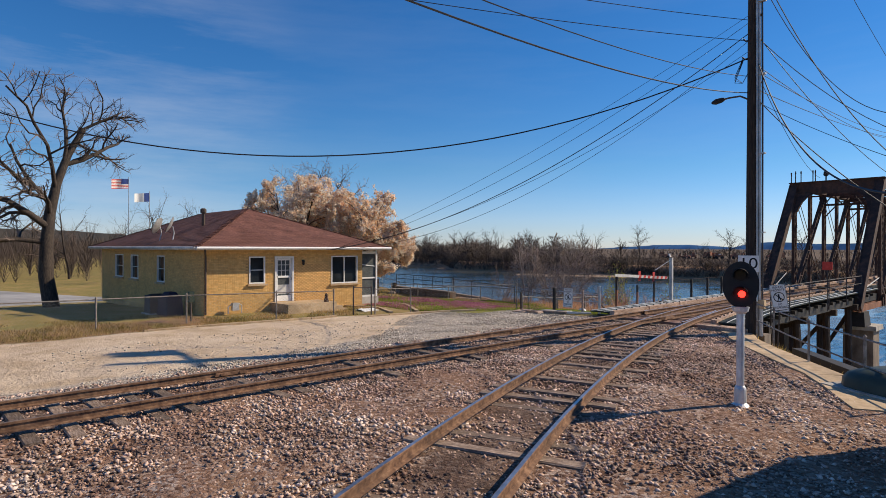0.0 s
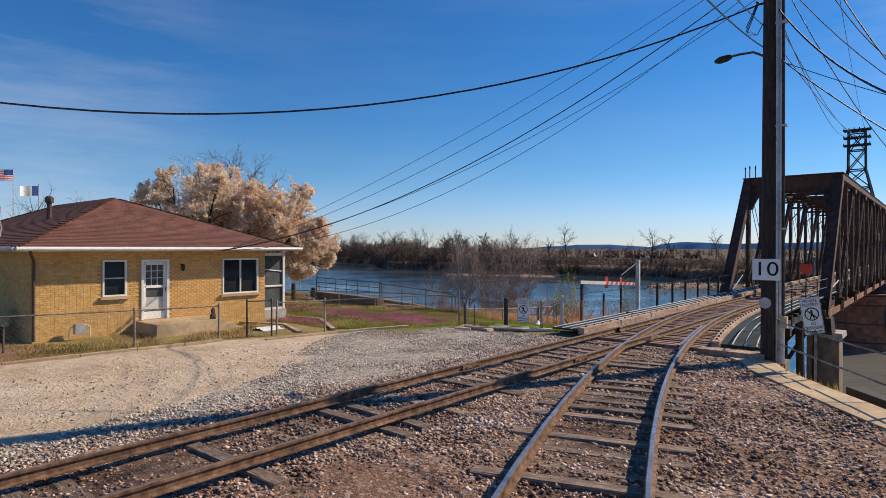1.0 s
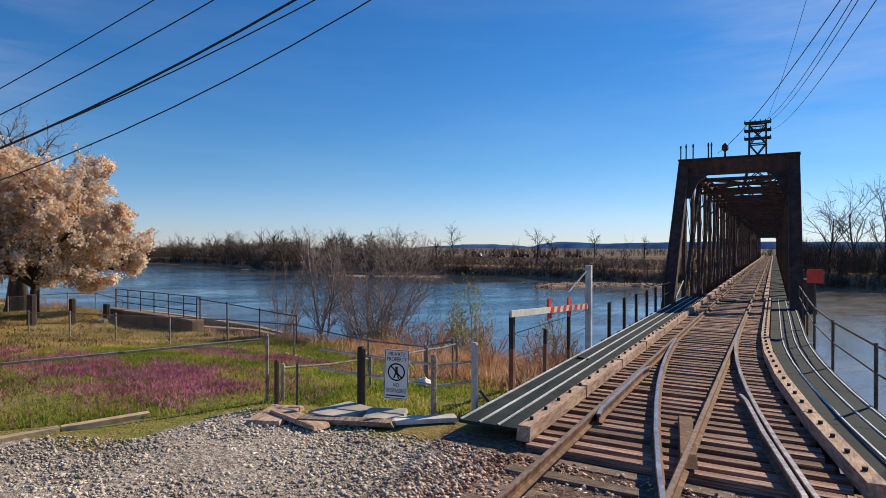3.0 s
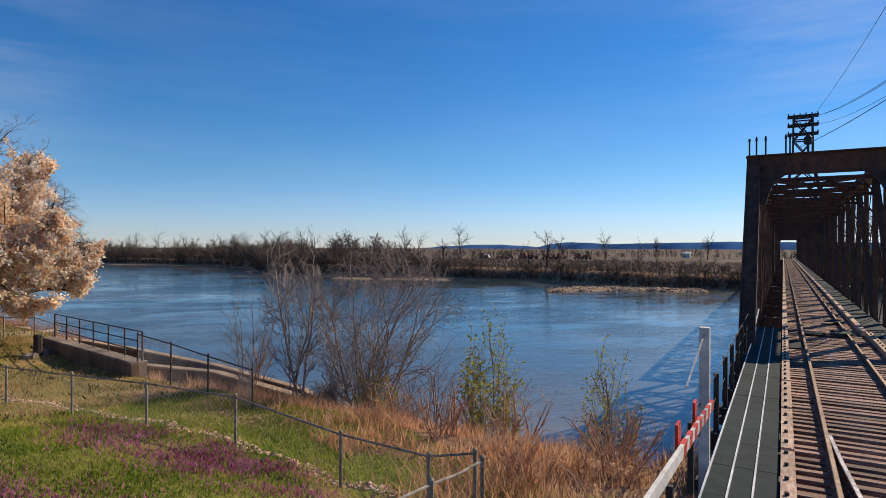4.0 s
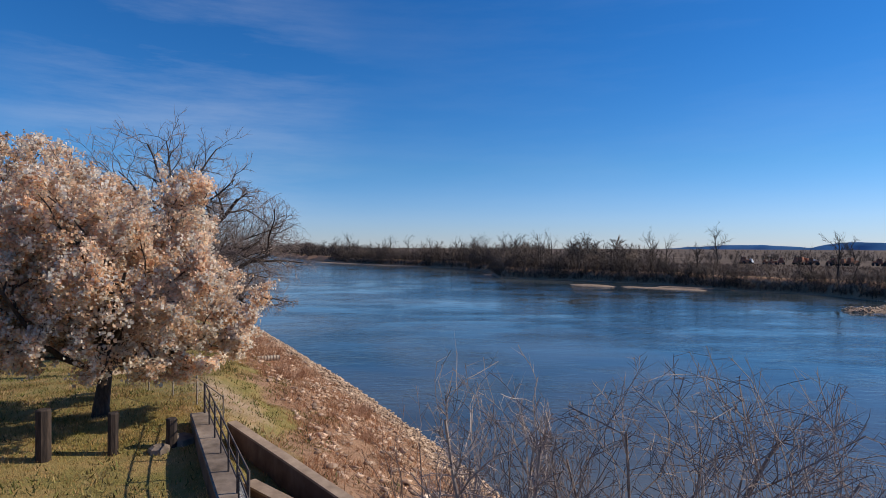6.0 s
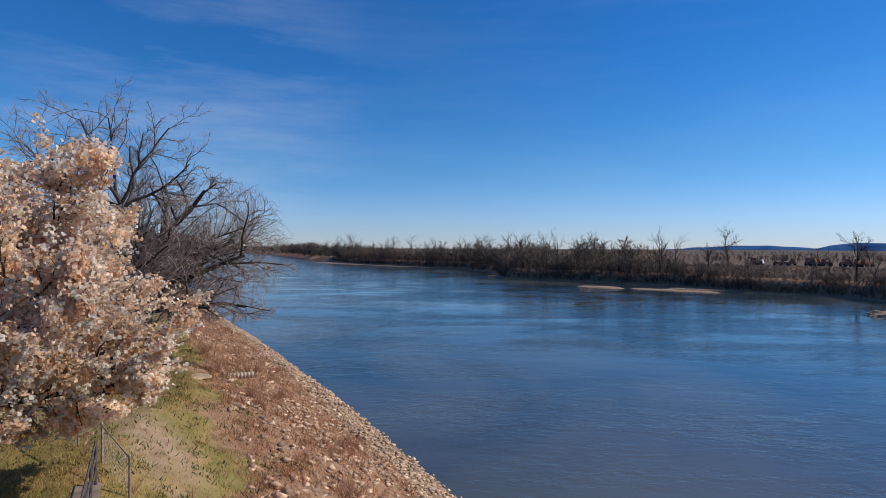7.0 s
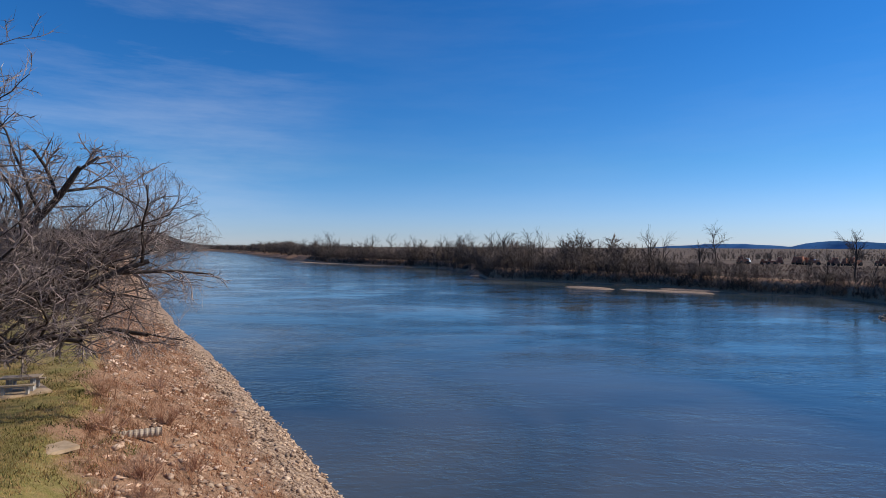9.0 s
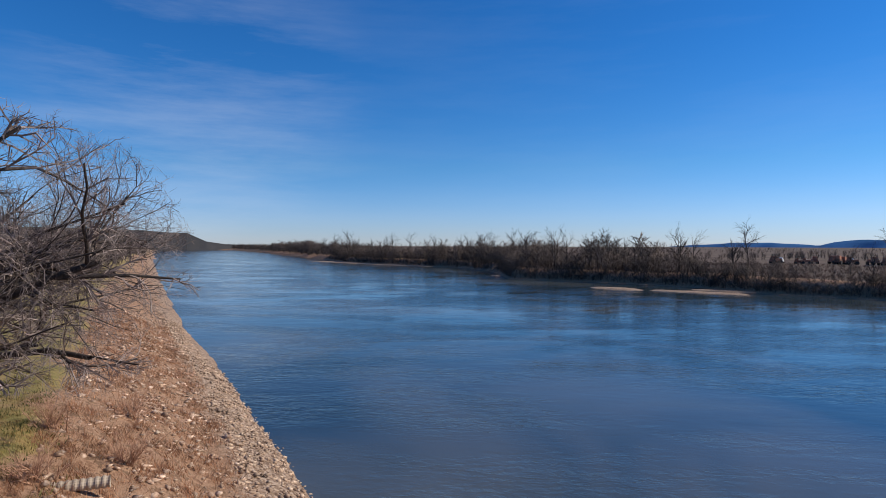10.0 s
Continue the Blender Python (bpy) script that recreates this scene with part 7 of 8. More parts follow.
for k in range(24):
    f = 3.4 + 1.2 * (k % 7) / 6
    az = -0.5 + 2.3 * ((k * 0.382) % 1.0)
    tilt = 0.12 + 0.95 * ((k * 0.618 + 0.2) % 1.0)
    thick = 0.1
    if k < 5:
        az, tilt, f = ((0.77, 0.42, 4.0), (0.1, 0.3, 3.4), (0.45, 0.75, 4.2), (1.3, 0.6, 4.0), (-0.4, 0.65, 3.8))[k]
        thick = 0.3
    elif k < 8:
        az, tilt, f = 0.35 + 0.4 * (k - 5), 0.12, 3.1
        thick = 0.19
    elif k > 20:
        az, tilt, f = 0.9 * (k - 21), 1.15, 4.0
        thick = 0.11
    q = wb + Vector((0.3 + (f - 1) * 0.65, 0.2 + (f - 1) * 0.32, f))
    d = (math.cos(az) * math.cos(tilt), math.sin(az) * math.cos(tilt), math.sin(tilt))
    sub = grow(rng, q, d, (13.0 - 4.5 * tilt) * rng.uniform(0.8, 1.1), thick, 4, (9, 7, 5, 4), (0.44, 0.48, 0.5, 0.55), (46, 44, 42, 40), (0.12, 0.19, 0.22, 0.24), (-0.03, -0.005, 0.02, 0.01), in_lean, 0.2, tight=True, fine=0.009)
    limbs += [(p, ra, l + 1) for p, ra, l in sub]
build_tree("bare_tree", "low spreading leafless tree leaning over the water", "tree", tuple(wb), limbs, M_BARK, M_TWIGMID, "bare trees", tips=4)
for k, (x, y, h) in enumerate(((-74, -9, 10), (-83, -4, 9), (-92, -10, 11), (-100, -2, 9), (-112, -8, 12), (-125, 0, 10), (-140, -8, 12), (-158, 3, 11), (-180, 2, 12), (-86, -20, 13), (-105, -26, 14), (-130, -28, 14))):
    bare_tree("leafless bank tree farther upstream", (x, y, gz(x, y)), (rnd.uniform(-0.1, 0.2), rnd.uniform(-0.1, 0.25), 1), h * 0.8, 0.2, 40 + k, kids=(8, 6, 5), levels=3, ratio=(0.55, 0.5, 0.5), first=0.25, twig=M_TWIGRED)
for k, (x, y, h) in enumerate(((-66, -50, 9), (-74, -58, 10), (-82, -46, 10), (-90, -60, 11), (-70, -66, 9), (-98, -48, 11), (-104, -66, 12), (-84, -72, 10))):
    bare_tree("leafless park tree beyond the road", (x, y, gz(x, y)), (rnd.uniform(-0.1, 0.1), rnd.uniform(-0.1, 0.1), 1), h * 0.8, 0.24, 140 + k, kids=(8, 6, 6), levels=3, ratio=(0.55, 0.5, 0.5), first=0.28, twig=M_TWIGDK, fine=0.015)
for k, (x, y, h) in enumerate(((16, 174, 20), (23, 178, 22), (29, 172, 23), (35, 180, 22), (41, 175, 23), (48, 182, 21), (56, 176, 20))):
    bare_tree("tall leafless tree on the far bank", (x, y, gz(x, y)), (0, 0, 1), h * 0.8, 0.38, 60 + k, kids=(9, 7, 6), levels=3, ratio=(0.62, 0.52, 0.5), first=0.25, group="far trees", fine=0.03, twig=M_TWIGDK)
for k, (x, y, h, slim) in enumerate(((-163, 272, 20, 0), (-121, 330, 14, 0), (-95, 330, 15, 0), (-68, 345, 13, 0), (-40, 350, 14, 0), (-84.7, 200, 13, 0), (-399, 242, 22, 1), (-520, 255, 22, 0), (-319, 246, 19, 0), (-256, 219, 18, 0), (-271, 227, 17, 0),
                                    (-209, 190, 20, 1), (-184, 197, 16, 0), (-191, 199, 15, 0), (-155, 202, 14, 0), (-135, 203, 11, 0), (-436, 248, 17, 0), (-345, 262, 16, 0), (-640, 300, 19, 0), (-690, 310, 17, 0))):
    bare_tree("slender half-dead leafless tree on the far bank" if slim else "lone leafless tree on the far bank", (x, y, gz(x, y)), (rnd.uniform(-0.05, 0.05), 0, 1), h * 0.8, 0.22 if slim else 0.34, 80 + k, kids=(6, 4, 4) if slim else (10, 7, 6), levels=3,
              ratio=(0.22, 0.5, 0.5) if slim else (0.46, 0.5, 0.5), first=0.45 if slim else 0.25, group="far trees", fine=0.035, twig=M_FARWOOD)

rf = random.Random(77)
kinds = []
for k in range(4):
    kinds.append(bare_tree("leafless tree in the far-bank woods", (-200 - 30 * k, 230 + 8 * k, gz(-200 - 30 * k, 230 + 8 * k)), (0.03, 0, 1), 9.5, 0.2, 300 + k, kids=(8, 5, 4), levels=3, ratio=(0.5, 0.5, 0.5), first=0.3, group="far trees", twig=M_FARWOOD, fine=0.02))
for k in range(46):
    x = rf.uniform(-560, -95) if k < 38 else rf.uniform(-95, 10)
    y = float(far_shore(x)) + 9 + 46 * rf.random() ** 1.5
    s = rf.uniform(0.62, 1.2) * (1.15 if x < -150 else 0.7)
    copy_thing(kinds[k % 4], Matrix.Translation((x, y, gz(x, y))) @ Matrix.Rotation(rf.uniform(0, 6.28), 4, "Z") @ Matrix.Diagonal((s, s, s, 1)))


def shrub(label, x, y, stems, height, spread, seed, leaves=0, twig=None, kids=(8, 5), top=None, wide=2.0, leaf=0.035, levels=2, thick=1.0, fine=0.0045, shift=(0, 0)):
    rng = random.Random(seed)
    base = Vector((x, y, gz(x, y)))
    t = thing("shrub", tuple(base), label, "shrub", "bank shrubs")
    m, lf = Mesh(), Mesh()
    zt = base.z + height if top is None else top
    hull = ell((x + shift[0], y + shift[1], base.z + (zt - base.z) * 0.58), (wide, wide, (zt - base.z) * 0.45))
    for k in range(stems):
        a = rng.uniform(0, 2 * math.pi)
        sp = spread * math.sqrt(rng.random())
        d = Vector((math.cos(a) * sp, math.sin(a) * sp, 1))
        sub = grow(rng, base + Vector((rng.gauss(0, 0.2), rng.gauss(0, 0.2), -0.2)), d, height * rng.uniform(0.65, 1.05), (0.022 + 0.012 * rng.random()) * thick, levels, kids, (0.45, 0.44, 0.45), (36, 44, 48), (0.08, 0.18, 0.22, 0.24), (0.01, 0.04, 0.04, 0.03), lambda p: hull(p) if p.z > base.z + 0.25 * height else 0.0, 0.2, tight=True, fine=fine)
        for pts, rad, lev in sub:
            if lev == 0:
                Mesh().tube([p - base for p in pts], rad, 5, cap=False).ob("stem", twig or M_TWIG, t)
            elif lev == levels:
                spike(m, pts[0] - base, pts[-1] - base, rad[0] * 1.2)
            else:
                m.tube([p - base for p in pts], rad, 3, cap=False)
            if leaves and lev >= 1:
                for _ in range(leaves):
                    i = rng.randrange(len(pts) - 1)
                    c = pts[i].lerp(pts[i + 1], rng.random()) - base
                    u = Vector((rng.gauss(0, 1), rng.gauss(0, 1), rng.gauss(0, 1))).normalized()
                    v = u.orthogonal().normalized() * leaf
                    w = u.cross(v) * 0.5
                    lf.add([tuple(c + v), tuple(c + w), tuple(c - v), tuple(c - w)], [(0, 1, 2, 3)])
    m.ob("branching", twig or M_TWIG, t)
    if lf.v:
        lf.ob("foliage", M_LEAF, t)


shrub("many-stemmed leafless shrub on the river bank", -14.2, -12.5, 14, 7.2, 0.8, 101, kids=(12, 7, 5), top=3.4, wide=3.0, levels=3, twig=M_TWIGMID, thick=1.6, fine=0.0055, shift=(0.8, 0.5))
shrub("yellow-green shoots at the foot of the big shrub", -13.4, -12.9, 12, 2.6, 0.35, 131, leaves=5, leaf=0.05, wide=0.9)
shrub("slender leafless sapling on the river bank", -15.9, -14.3, 3, 5.6, 0.3, 102, kids=(13, 8, 5), top=3.9, wide=1.15, levels=3, twig=M_TWIGPALE, thick=2.2, fine=0.006)
shrub("thin leafless sapling on the river bank", -18.6, -13.6, 9, 4.0, 0.4, 103, twig=M_TWIGRED, kids=(9, 7), top=2.2, wide=1.4)
shrub("shrub with fresh yellow-green leaves on the bank", -8.7, -13.6, 18, 4.6, 0.2, 104, leaves=5, leaf=0.05, wide=1.0, top=1.7)
shrub("small budding shrub beside the bridge", -5.6, -12.6, 14, 4.6, 0.2, 105, leaves=4, wide=0.9, top=0.9, leaf=0.045)
shrub("low leafless shrub on the bank", -11.3, -12.9, 16, 3.4, 0.6, 106, twig=M_TWIGRED)
for x, y, h, s in ((-6.9, -16.2, 2.2, 107), (-4.2, -17.5, 2.0, 108), (-3.6, -20.2, 1.3, 113), (-5.6, -18.6, 1.4, 114), (-8.4, -16.8, 1.9, 115), (-10.4, -16.0, 1.8, 116), (-4.8, -15.2, 2.4, 117)):
    shrub("low rusty-red brush on the bank by the bridge", x, y, 12, h * 0.72, 0.7, s, twig=M_TWIGRUST, wide=1.3, kids=(6, 4))
shrub("low bare shrub at the river edge", 7.2, -27.2, 8, 1.6, 0.5, 109, twig=M_TWIGRED)
for x, y, h, s in ((-58.5, -1.0, 1.7, 110), (-51.5, -1.6, 1.0, 111), (-66.0, 0.5, 1.6, 112), (-46.5, -4.6, 0.9, 118), (-40.0, -3.0, 0.8, 119), (-43.5, -1.0, 1.0, 120), (-49.0, -4.0, 1.3, 121), (-55.0, -4.5, 1.5, 122), (-34.5, -5.5, 0.8, 123), (-61.0, -3.5, 1.6, 124)):
    shrub("dry twiggy shrub on the stony bank", x, y, 16, h, 1.0, s, twig=M_TWIGRUST, wide=1.3)


# ---------------------------------------------------------------- loose stuff, scattered in one mesh each
def scatter(name, label, category, n, place, shape, material, seed, kind="stuff"):
    """place(k) gives x, y arrays; shape(count, rng) gives verts (n, v, 3) and faces of one piece."""
    rg = np.random.default_rng(seed)
    x, y = place(rg, n)
    n = len(x)
    z = land(x, y)
    V, F = shape(rg, n)
    V = V + np.stack([x, y, z], 1)[:, None, :]
    k = V.shape[1]
    F = np.asarray(F)
    faces = (np.arange(n)[:, None, None] * k + F[None]).reshape(-1, F.shape[1])
    me = bpy.data.meshes.new(name)
    me.vertices.add(n * k)
    me.vertices.foreach_set("co", V.astype(np.float32).ravel())
    me.loops.add(faces.size)
    me.loops.foreach_set("vertex_index", faces.ravel().astype(np.int32))
    me.polygons.add(len(faces))
    me.polygons.foreach_set("loop_start", np.arange(0, faces.size, F.shape[1], dtype=np.int32))
    me.update()
    me.materials.append(material)
    return tagged(new(name, me), label, category, kind=kind)


OCT = np.array([(1, 0, 0), (-1, 0, 0), (0, 1, 0), (0, -1, 0), (0, 0, 1), (0, 0, -1)], float)
OCTF = [(0, 2, 4), (2, 1, 4), (1, 3, 4), (3, 0, 4), (2, 0, 5), (1, 2, 5), (3, 1, 5), (0, 3, 5)]


def stone_shape(lo, hi, power=2.0, flat=0.7, sink=0.25):
    def f(rg, n):
        s = lo + (hi - lo) * rg.random(n) ** power
        V = OCT[None] * (1 + 0.35 * rg.standard_normal((n, 6, 1))) + 0.22 * rg.standard_normal((n, 6, 3))
        V[:, :, 2] *= flat
        a = rg.random(n) * 6.283
        c, sn = np.cos(a)[:, None], np.sin(a)[:, None]
        X, Y = V[:, :, 0] * c - V[:, :, 1] * sn, V[:, :, 0] * sn + V[:, :, 1] * c
        V = np.stack([X, Y, V[:, :, 2] + sink], 2) * s[:, None, None]
        return V, OCTF
    return f


def blade_shape(lo, hi, width, lean=0.4):
    def f(rg, n):
        h = lo + (hi - lo) * rg.random(n)
        a = rg.random(n) * 6.283
        w = width * (0.6 + 0.8 * rg.random(n))
        l1, l2 = lean * rg.standard_normal(n) * h, lean * rg.standard_normal(n) * h
        zero = np.zeros(n)
        V = np.stack([np.stack([np.cos(a) * w, np.sin(a) * w, zero - 0.02], 1), np.stack([-np.cos(a) * w, -np.sin(a) * w, zero - 0.02], 1), np.stack([l1, l2, h], 1)], 1)
        return V, [(0, 1, 2)]
    return f


def near_area(x0, x1, y0, y1, keep):
    def f(rg, n):
        x, y = rg.uniform(x0, x1, n), rg.uniform(y0, y1, n)
        k = keep(x, y, rg)
        return x[k], y[k]
    return f


def patch(x, y, s=0.55, ph=0.0):
    return 0.5 + 0.5 * np.sin(x * s + ph + 1.7 * np.sin(y * s * 0.8)) * np.cos(y * s * 1.1 + np.sin(x * s * 0.7 + ph))


def on_ballast(x, y, rg):
    d1, d2 = np.abs(x), np.abs(x - track2_x(y))
    ok = (x > -2.3) & (x < edge_right(y) - 0.35) & (y < -26.9)
    dens = np.where(np.minimum(d1, d2) < 0.8, 0.55, np.where(np.minimum(d1, d2) < 1.9, 0.95, np.clip(0.15 + 1.1 * patch(x, y, 0.8), 0, 1)))
    return ok & (rg.random(len(x)) < dens)


scatter("ballast_stones", "pinkish grey ballast stones between the rails", "ballast", 100000, near_area(-2.4, 10.5, -48.5, -26.9, on_ballast), stone_shape(0.014, 0.043), M_STONE, 1)
scatter("pale_gravel", "pale limestone gravel beside the track", "gravel", 42000, near_area(-8.0, -1.2, -45, -26.9, lambda x, y, rg: (x < -1.5) & (rg.random(len(x)) < np.where(x > interp(y, [(-45, -2.6), (-38.7, -3.2), (-36, -4.2), (-33, -7), (-30, -9)]), 1.0, 0.04)) & (x > interp(y, [(-45, -9), (-29.6, -8.2), (-28.9, -6.6), (-26, -6.3)]))), stone_shape(0.012, 0.038), M_LIMESTONE, 2)
scatter("riprap_rocks", "tan riprap rocks along the water's edge", "rocks", 80000, near_area(-140, -8, -8, 20, lambda x, y, rg: ((near_shore(x) - y) > -0.4) & ((near_shore(x) - y) < 9) & (rg.random(len(x)) < np.where((near_shore(x) - y) < 3.6, 1.0, 0.22))), stone_shape(0.035, 0.22, 2.8, 0.6, 0.15), M_RIPRAP, 3)
scatter("bank_debris", "broken rock and clods strewn over the slope", "rocks", 80000, near_area(-130, -14, -13, 14, lambda x, y, rg: ((near_shore(x) - y) > 3.5) & ((near_shore(x) - y) < 12.3) & (rg.random(len(x)) < patch(x, y, 0.8, 4.0))), stone_shape(0.02, 0.3, 7.0, 0.5, 0.12), M_BANKROCK, 33)
scatter("fence_litter", "pale stones and dry leaves along the foot of the lawn fence", "litter", 26000, near_area(-24, -5.6, -22, -19.6, lambda x, y, rg: np.abs(y - interp(x, [(-24, -20.7), (-21, -20.5), (-17.2, -20.28), (-13.1, -20.1), (-10.5, -20.3), (-7.9, -20.3), (-5.5, -20.7)]) + 0.12 * np.sin(x * 2.7)) < 0.2 * rg.random(len(x)) ** 0.7), stone_shape(0.02, 0.075, 1.6, 0.45, 0.1), M_BANKROCK, 39)
scatter("spit_stones", "stones on the far gravel bars", "rocks", 5000, near_area(-80, -20, 128, 172, lambda x, y, rg: (land(x, y) > -9.3) & (land(x, y) < -8.0)), stone_shape(0.15, 0.5, 2, 0.6, 0.2), M_RIPRAP, 4)


def on_lawn(x, y, rg):
    d = near_shore(x) - y
    yard = (x < -2.6) & (y > interp(x, [(-26, -60), (-13, -30.5), (-9.3, -30), (-8, -28.6), (-6.8, -27.5), (-6.3, -26.4), (-2.6, -25.6)])) & (d > 14) & (x > -45)
    house_in = (x > -31) & (x < -13) & (y > -39) & (y < -29)
    return yard & ~house_in & (rg.random(len(x)) < 0.35 + 0.65 * patch(x, y, 0.9))


scatter("lawn_grass", "short patchy spring grass of the yard", "grass", 190000, near_area(-17.5, -2.6, -31, -14, on_lawn), blade_shape(0.03, 0.1, 0.016), M_GRASS, 5)
scatter("worn_grass", "worn olive and tan grass towards the park", "grass", 70000, near_area(-36, -17, -31, -12.5, on_lawn), blade_shape(0.04, 0.12, 0.012), M_PARKGRASS, 35)
scatter("lawn_grass", "short grass between lane and house", "grass", 26000, near_area(-16, -9.4, -48, -31, lambda x, y, rg: (x < interp(y, [(-48, -10.6), (-36, -10.2), (-34, -10.1), (-31, -8.8)])) & ~((x < -13.2) & (y > -38.6)) & (patch(x, y, 0.9) > 0.35)), blade_shape(0.04, 0.14, 0.012), M_PARKGRASS, 6)
scatter("henbit_flowers", "purple henbit flowers spread over the yard", "flowers", 140000, near_area(-20, -3.2, -31.5, -19, lambda x, y, rg: (y > interp(x, [(-20, -31), (-9.3, -30), (-8, -28.6), (-6.8, -27.5), (-6.3, -26.4), (-2.6, -25.6)])) & (x < -3.2) & ~((x < -13.2) & (y < -29)) & (rg.random(len(x)) < henbit_zone(x, y) * np.clip(2.0 * patch(x, y, 1.6, 1.0) - 0.3, 0.06, 1))), blade_shape(0.04, 0.12, 0.026, 0.6), M_HENBIT, 7)
scatter("dry_bank_grass", "dry tan grass and weeds on the river bank", "dry grass", 430000, near_area(-125, -2.7, -23, 15, lambda x, y, rg: ((near_shore(x) - y) > 3.2) & ((near_shore(x) - y) < np.where(x < -32, 12.6, 17.5)) & ((y > -13.5) | (x > -7.5)) & ((y > -19.5) | (x > -5.2)) & (rg.random(len(x)) < np.clip(2.6 * patch(x, y, 1.3, 2.0) - 0.9, 0.05, 1) * np.where(y > -12, 0.9, 1.0))), blade_shape(0.08, 0.5, 0.016, 0.6), M_DRYGRASS, 8)
scatter("tall_weeds", "tall pale dry weeds along the top of the bank", "dry weeds", 42000, near_area(-22, -2.6, -21.5, -12, lambda x, y, rg: (y > interp(x, [(-22, -15.6), (-14, -17.4), (-9, -19.6), (-4.5, -22), (-2.6, -22)])) & (y < interp(x, [(-22, -15.0), (-14, -13.0), (-9, -13), (-2.6, -13)])) & (rg.random(len(x)) < np.clip(2.2 * patch(x, y, 1.5, 3.0) - 0.5, 0.04, 1))), blade_shape(0.12, 0.55, 0.012, 0.5), M_STRAW, 36)
scatter("park_grass", "mown grass of the riverside park", "grass", 150000, near_area(-75, -30, -24, -3, lambda x, y, rg: ((near_shore(x) - y) > 11.6 + 1.5 * np.sin(x * 0.9 + y) + 1.2 * np.sin(x * 2.3)) & (rg.random(len(x)) < np.clip(1.7 * patch(x, y, 0.9, 0.5) - 0.25, 0.02, 1)) & ~((np.abs(x + 36) < 5) & (np.abs(y + 11.9) < 1.3) & (rg.random(len(x)) < 0.85))), blade_shape(0.04, 0.14, 0.016), M_PARKGRASS, 9)
scatter("grass_tufts", "coarse olive grass tufts in the worn lawn", "grass", 50000, near_area(-75, -17, -26, -3, lambda x, y, rg: ((near_shore(x) - y) > 10.8 + 1.5 * np.sin(x * 0.9 + y)) & (rg.random(len(x)) < np.clip(2.4 * patch(x, y, 1.7, 0.9) - 0.9, 0.01, 1))), blade_shape(0.06, 0.2, 0.028, 0.6), M_TUFT, 37)
scatter("edge_grass", "green and tan grass on the shelf below the stone edge", "grass", 16000, near_area(3.5, 16, -36, -20, lambda x, y, rg: (x > edge_right(y) + 0.3) & ((near_shore(x) - y) > 3)), blade_shape(0.06, 0.28, 0.018), M_PARKGRASS, 10)


# far brush and woods
def brush_shape(lo, hi, n_spike=16, spread=0.4, power=2.2, thick=1.0):
    """A clump of bare stems that fork outwards at all heights."""
    def f(rg, n):
        h = lo + (hi - lo) * rg.random(n) ** power
        Vs = []
        for k in range(n_spike):
            a = rg.random(n) * 6.283
            up = rg.random(n) ** 0.8 * 0.62 if k > 2 else np.zeros(n)
            r0 = h * spread * up * 0.5 * rg.random(n)
            b0 = rg.random(n) * 6.283
            bx, by, bz = r0 * np.cos(b0), r0 * np.sin(b0), h * up - 0.2
            hh = np.minimum(bz + h * (0.18 + 0.42 * rg.random(n)), h * (0.8 + 0.25 * rg.random(n)))
            r1 = r0 + h * spread * (0.2 + 0.8 * rg.random(n)) * (1.0 - 0.5 * up)
            w = (0.03 + 0.006 * h) * thick
            b = rg.random(n) * 6.283
            Vs += [np.stack([bx + w * np.cos(b), by + w * np.sin(b), bz], 1), np.stack([bx - w * np.cos(b), by - w * np.sin(b), bz], 1), np.stack([bx + r1 * np.cos(a), by + r1 * np.sin(a), hh], 1)]
        return np.stack(Vs, 1), [(3 * k, 3 * k + 1, 3 * k + 2) for k in range(n_spike)]
    return f


def far_place(d0, d1, x0, x1, dens):
    def f(rg, n):
        x = rg.uniform(x0, x1, n)
        d = d0 + (d1 - d0) * rg.random(n) ** 1.6
        y = far_shore(x) + d
        k = rg.random(n) < dens(x, y)
        return x[k], y[k]
    return f


